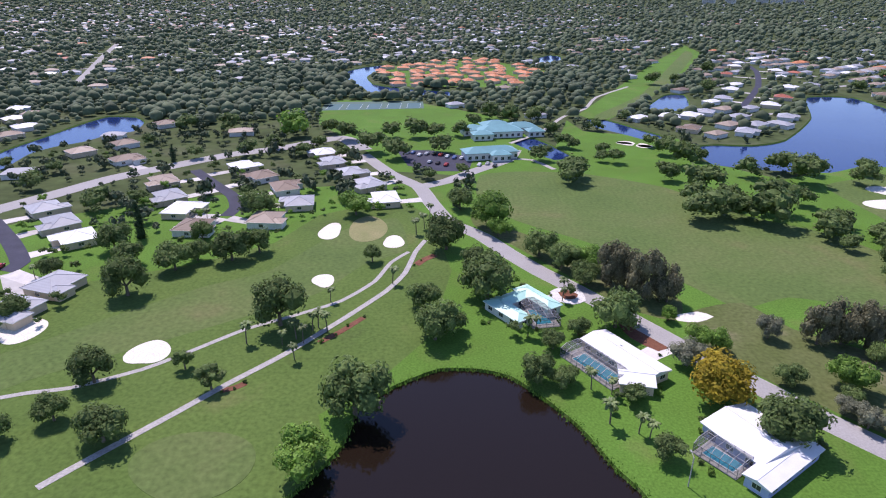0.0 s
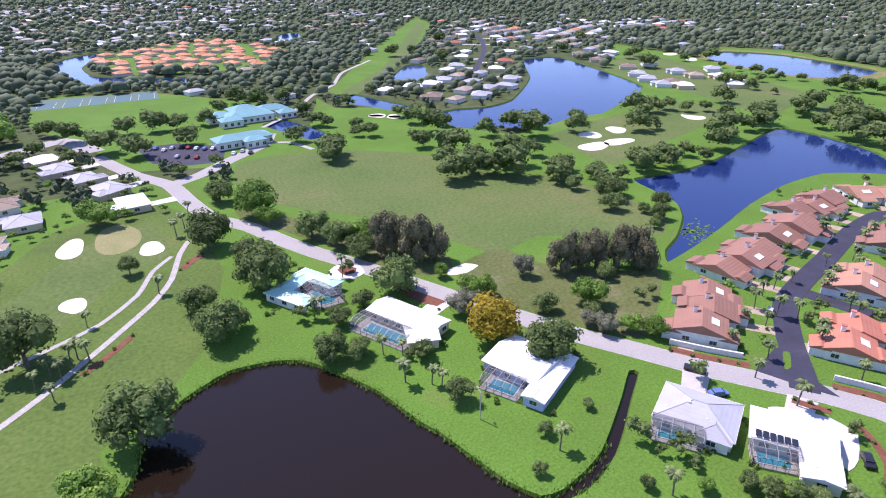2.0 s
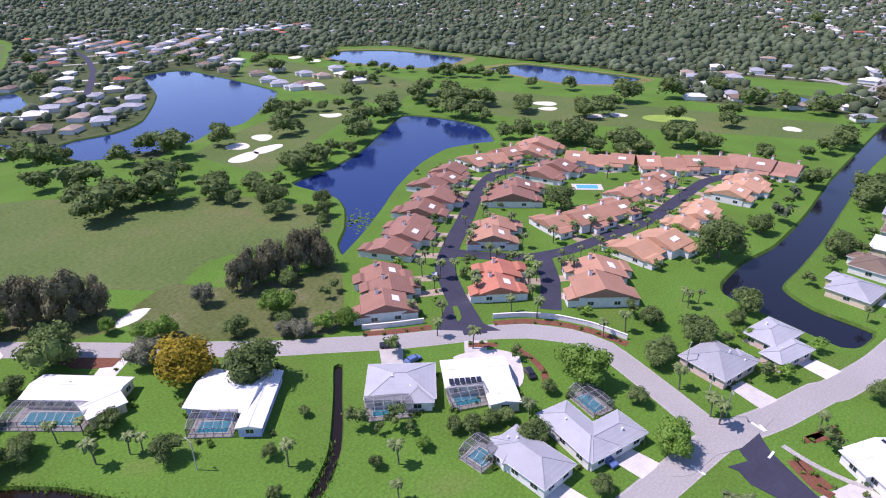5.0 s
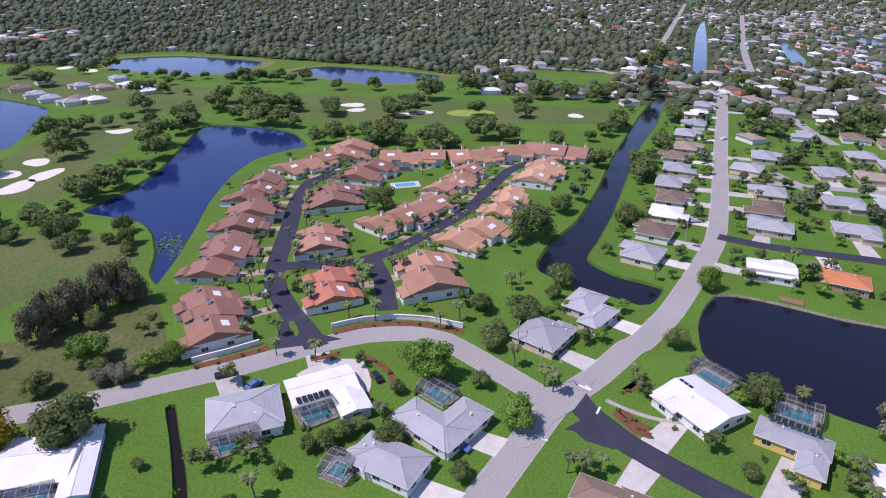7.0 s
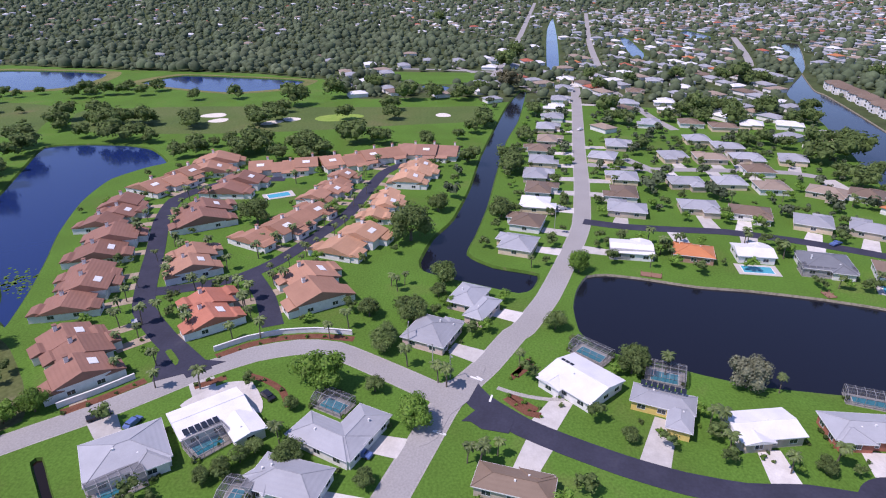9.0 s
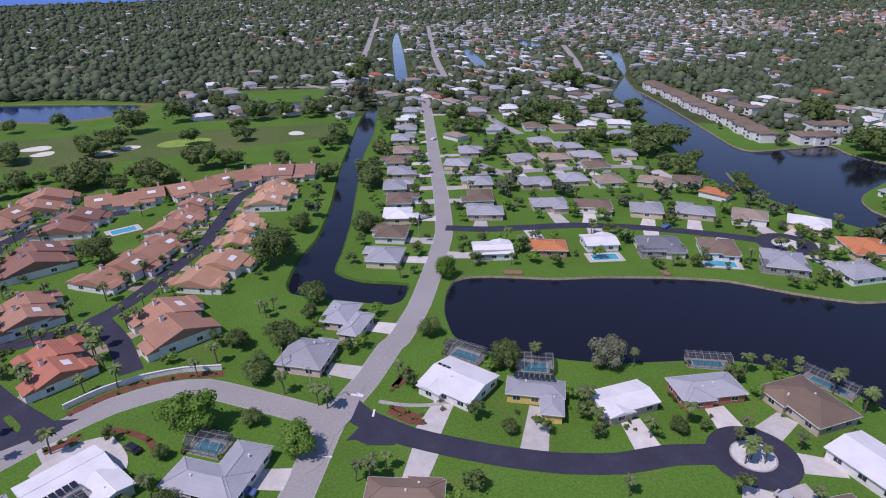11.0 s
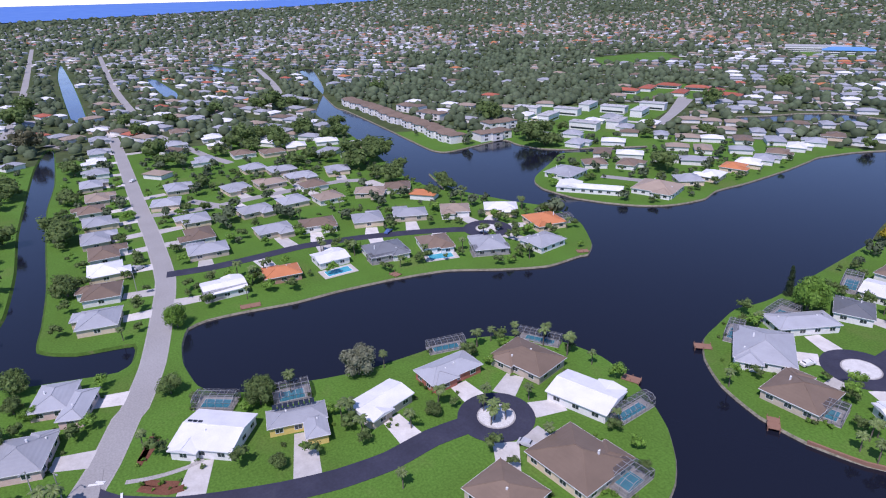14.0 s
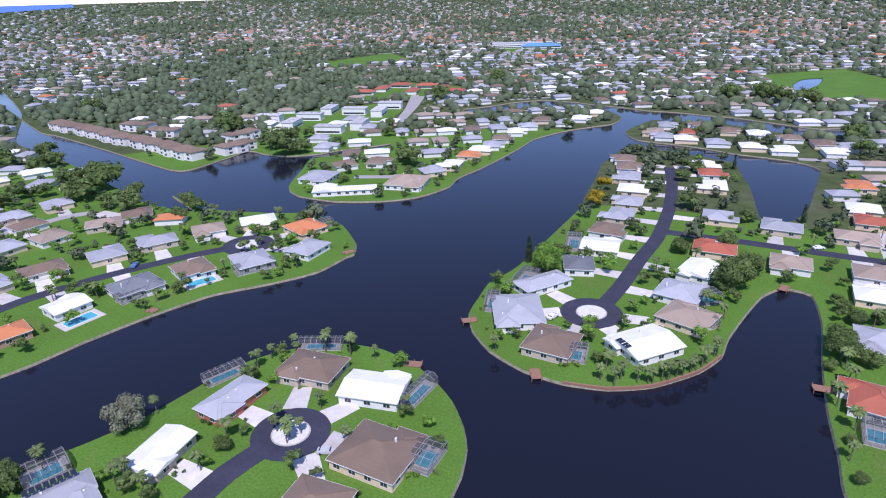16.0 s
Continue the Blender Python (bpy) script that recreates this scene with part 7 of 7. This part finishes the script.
patch("road_flare", [(123.8, 15.5), (124.8, 8.6), (130.3, 0.8), (132.8, -3.2), (118.6, 1.1), (113.4, 5.1), (105, 7.8), (102.1, 11.6), (111, 10), (117.1, 10.2)], CONCRETE, 0.127, "pale concrete road crossing", "road")

# shrubs along the walls of the nearer houses
for hx0, hy0, hr in list(HOUSE_SPOTS):
    if math.hypot(hx0, hy0) < 190 and hr < 20:
        for _ in range(4):
            a = random.uniform(0, math.tau)
            q = hr * random.uniform(0.82, 1.05)
            sx, sy = hx0 + q * math.cos(a), hy0 + q * math.sin(a)
            if in_water(sx, sy):
                continue
            shrub(sx, sy, random.uniform(0.6, 1.2))


def open_pool(x, y, deg, w=10.0, d=5.0):
    m = pose(x, y, 0, 0, 0, deg)
    put("pool_deck", Shape().box(-w / 2 - 2, -d / 2 - 1.6, -0.05, w / 2 + 2, d / 2 + 1.6, 0.14).done("pool_deck", DECK), m=m, label="pale concrete deck round a swimming pool", category="deck")
    pool = put("swimming_pool", Shape().box(-w / 2 - 0.25, -d / 2 - 0.25, 0.1, w / 2 + 0.25, d / 2 + 0.25, 0.2).done("pool_rim", TRIM), m=m, label="open turquoise swimming pool behind a house", category="pool")
    put("pool_water", Shape().box(-w / 2, -d / 2, 0.15, w / 2, d / 2, 0.215).done("pool_water", POOL), pool)


def dock(x, y, deg, w=5.0, d=3.0):
    base = put("dock", Shape().box(-w / 2, -d / 2, 0.05, w / 2, d / 2, 0.17).done("deck", WOOD), m=pose(x, y, 0.1, 0, 0, deg), label="small brown wooden dock over the lake", category="dock")
    for sx in (-1, 0, 1):
        for sy in (-1, 1):
            put("post", Shape().box(-0.1, -0.1, -1.6, 0.1, 0.1, 0.75).done("post", WOOD), base, pose(sx * (w / 2 - 0.15), sy * (d / 2 - 0.15), 0))


line = smooth_line([(-0.6, -172.6), (4.1, -161.3), (14, -148.7), (24.5, -141.8), (36.3, -138.8)], 3.0)
vs, fs = ribbon(line, 0.5, 0.45)
put("retaining_wall", mesh_of("retaining_wall", [(x, y, z if z > 0.1 else -1.2) for x, y, z in vs], fs, WOOD), label="low brown timber wall holding the lake shore", category="wall", kind="structure")
solar_panels(129.6, -24.2, 4.2, -135, 6, 3)
solar_panels(121.3, -46.8, 4.4, -109.6, 0, 8)
solar_panels(24.6, -159.4, 4.4, 142, 6, 4)
solar_panels(59.8, -196.2, 4.0, -121, 8, 4)
solar_panels(102.1, 60.3, 3.6, -49, 5, 6)
open_pool(195.7, -97.9, -95)
open_pool(181.9, -138.2, -110)
open_pool(260.5, 93.7, -60)
open_pool(197.9, -254.4, 34.1, 8.0, 3.6)
dock(78.2, -127.4, 20)
dock(44.5, -139.1, 120)
dock(147.9, -186.7, 60)
dock(-14.7, -229.1, 80)
dock(75.4, -158.0, 40)
dock(-27, -167.8, 10, 6.0, 3.0)
dock(189.4, -59.8, 75, 7.0, 3.2)
dock(178.7, -113.7, 10, 4.0, 3.0)


def street_lamp(x, y, deg, h=7.5):
    base = put("street_lamp", Shape().beam((0, 0, -0.1), (0, 0, h), 0.09).done("pole", KERB), m=pose(x, y, 0, 0, 0, deg), label="grey street lamp post with a short arm", category="street lamp")
    put("arm", Shape().beam((0, 0, h - 0.1), (1.4, 0, h + 0.2), 0.05).done("arm", KERB), base)
    put("lamp_head", Shape().box(1.2, -0.15, h + 0.1, 1.9, 0.15, h + 0.28).done("lamp_head", CAGE), base)


street_lamp(49.5, 93.9, 90)
street_lamp(127.4, 6.1, 200)
street_lamp(131.8, 11.0, 140)
street_lamp(140.2, 18.5, 0)
street_lamp(227.7, -30.4, 0)

# painted stop lines and joints at the crossing
patch("stop_line", [(107.6, 8.3), (107.2, 8.5), (106.4, 6.6), (106.8, 6.4)], TRIM, 0.2, "white painted stop line at the crossing", "line", soft=False)
patch("stop_line", [(128.6, -0.9), (128.2, -0.6), (126.8, -2.3), (127.2, -2.6)], TRIM, 0.2, "white painted stop line at the crossing", "line", soft=False)
patch("stop_line", [(118.4, -3.9), (118.3, -4.4), (121, -5), (121.1, -4.5)], TRIM, 0.2, "white painted stop line at the crossing", "line", soft=False)
patch("stop_line", [(107.5, 8.9), (107, 9), (106, 5.9), (106.4, 5.7)], TRIM, 0.2, "white painted stop line at the crossing", "line", soft=False)
patch("stop_line", [(128.5, 0.7), (128, 1), (126.5, -2.1), (127, -2.3)], TRIM, 0.2, "white painted stop line at the crossing", "line", soft=False)

# apartment blocks and larger buildings across the lake
def block(x, y, w, d, h, deg, roof, lab):
    base = put("apartment_block", None, m=pose(x, y, float(rise_far(math.hypot(x, y))), 0, 0, deg), label=lab, category="building")
    put("wall", Shape().box(-w / 2, -d / 2, -0.5, w / 2, d / 2, h).done("wall", WALLS["white"]), base)
    flat = roof == "white"
    s = Shape()
    if flat:
        s.box(-w / 2 - 0.4, -d / 2 - 0.4, h, w / 2 + 0.4, d / 2 + 0.4, h + 0.5)
        for k in range(int(w / 7)):
            s.box(-w / 2 + 7 * k + 2.5, -d * 0.15, h + 0.5, -w / 2 + 7 * k + 4, d * 0.1, h + 1.2)
    else:
        s.roof(w, d, h, min(w, d) * 0.17)
    put("roof", s.done("roof", FLAT_ROOF if flat else BLUE_ROOF if roof == "blue" else ROOFS[roof]), base)
    for z in range(max(1, int(h / 3))):
        put("window_row", Shape().box(-w / 2 + 1.5, -d / 2 - 0.06, 0.9 + 3 * z, w / 2 - 1.5, d / 2 + 0.06, 2.3 + 3 * z).done("window_row", GLASS), base)


FLAT_ROOF = roof_mat("pale_flat_roof", (0.46, 0.46, 0.46), 0.5, 0.8, 0.02)
BLUE_ROOF = roof_mat("blue_metal_roof", (0.12, 0.3, 0.62), 0.5, 0.4, 0.02)
block(392, -392, 22, 10, 5.6, 20, "white", "two-storey white apartment block with a flat roof")
block(355, -380, 22, 10, 5.6, 110, "white", "two-storey white apartment block with a flat roof")
block(362, -411, 22, 10, 5.6, 20, "white", "two-storey white apartment block with a flat roof")
block(367, -444, 22, 10, 5.6, 110, "white", "two-storey white apartment block with a flat roof")
block(341, -448, 22, 10, 5.6, 20, "white", "two-storey white apartment block with a flat roof")
block(317, -452, 22, 10, 5.6, 110, "white", "two-storey white apartment block with a flat roof")
block(311, -375, 22, 10, 5.6, 20, "white", "two-storey white apartment block with a flat roof")
block(300, -400, 22, 10, 5.6, 110, "white", "two-storey white apartment block with a flat roof")
block(327, -485, 22, 10, 5.6, 20, "white", "two-storey white apartment block with a flat roof")
block(403, -546, 24, 13, 3.2, 20, "red", "low white building with a red tile roof")
block(399, -576, 24, 13, 3.2, 110, "red", "low white building with a red tile roof")
block(393, -605, 24, 13, 3.2, 20, "red", "low white building with a red tile roof")
block(357, -572, 24, 13, 3.2, 110, "red", "low white building with a red tile roof")
block(362, -611, 24, 13, 3.2, 20, "red", "low white building with a red tile roof")
block(336, -602, 24, 13, 3.2, 110, "red", "low white building with a red tile roof")
block(314, -587, 24, 13, 3.2, 20, "red", "low white building with a red tile roof")
block(465, -1111, 90, 40, 8, 25, "white", "large white hall with a flat roof")
block(408, -1089, 70, 26, 6, 25, "blue", "large low building with a blue metal roof")

# far white apartment towers
def tower(x, y, w, d, h, deg):
    z = float(rise_far(math.hypot(x, y)))
    base = put("apartment_tower", Shape().box(-w / 2, -d / 2, -1, w / 2, d / 2, h).box(-w * 0.2, -d * 0.3, h, w * 0.2, d * 0.3, h + 4).done("tower", WALLS["white"]), m=pose(x, y, z, 0, 0, deg), label="far white apartment tower above the trees", category="building")
    for k in range(int(h / 4)):
        put("window_band", Shape().box(-w / 2 + 2, -d / 2 - 0.3, k * 4 + 1.2, w / 2 - 2, d / 2 + 0.3, k * 4 + 2.8).done("window_band", GLASS), base)


tower(1233, 3061, 57, 18, 49, -22)
tower(1334, 3062, 48, 18, 30, -24)
tower(1472, 3042, 52, 18, 49, -26)
tower(1544, 3052, 52, 18, 41, -27)
tower(1614, 3060, 43, 18, 38, -28)
tower(1663, 3080, 38, 18, 45, -28)
LILY = (171.9, 155.7)
# lily pads on the lake
vs, fs = [], []
for i in range(170):
    a, r = random.uniform(0, math.tau), random.uniform(0.25, 0.8)
    px, py = LILY[0] + random.gauss(0, 4.5), LILY[1] + random.gauss(0, 6.5)
    k = len(vs)
    vs += [(px + r * math.cos(a + t), py + r * math.sin(a + t), -0.74) for t in (0.2, 1.2, 2.2, 3.2, 4.2, 5.2, 6.0)]
    fs.append(tuple(range(k, k + 7)))
put("lily_pads", mesh_of("lily_pads", vs, fs, TREES_M["bright"]), label="green lily pads floating on the lake", category="plants", kind="stuff")
# tall grass at the pond's edge
vs, fs = [], []
for name in ("pond_water",):
    lp = WATER_NAMES[name]
    for i in range(len(lp)):
        a, b = lp[i], lp[(i + 1) % len(lp)]
        for _ in range(int(np.linalg.norm(b - a) * 7)):
            if a[0] > 70:
                continue
            t = random.random()
            px, py = a + (b - a) * t + np.array((random.gauss(0, 0.6), random.gauss(0, 0.6)))
            h, w, an = random.uniform(0.3, 0.75), random.uniform(0.15, 0.4), random.uniform(0, 6.28)
            k = len(vs)
            vs += [(px - w * math.cos(an), py - w * math.sin(an), -0.5), (px + w * math.cos(an), py + w * math.sin(an), -0.5), (px + random.uniform(-0.3, 0.3), py + random.uniform(-0.3, 0.3), h * 0.8)]
            fs.append((k, k + 1, k + 2))
put("bank_reeds", mesh_of("bank_reeds", vs, fs, TREES_M["bright"]), label="tall bright green grass at the pond edge", category="grass", kind="stuff")
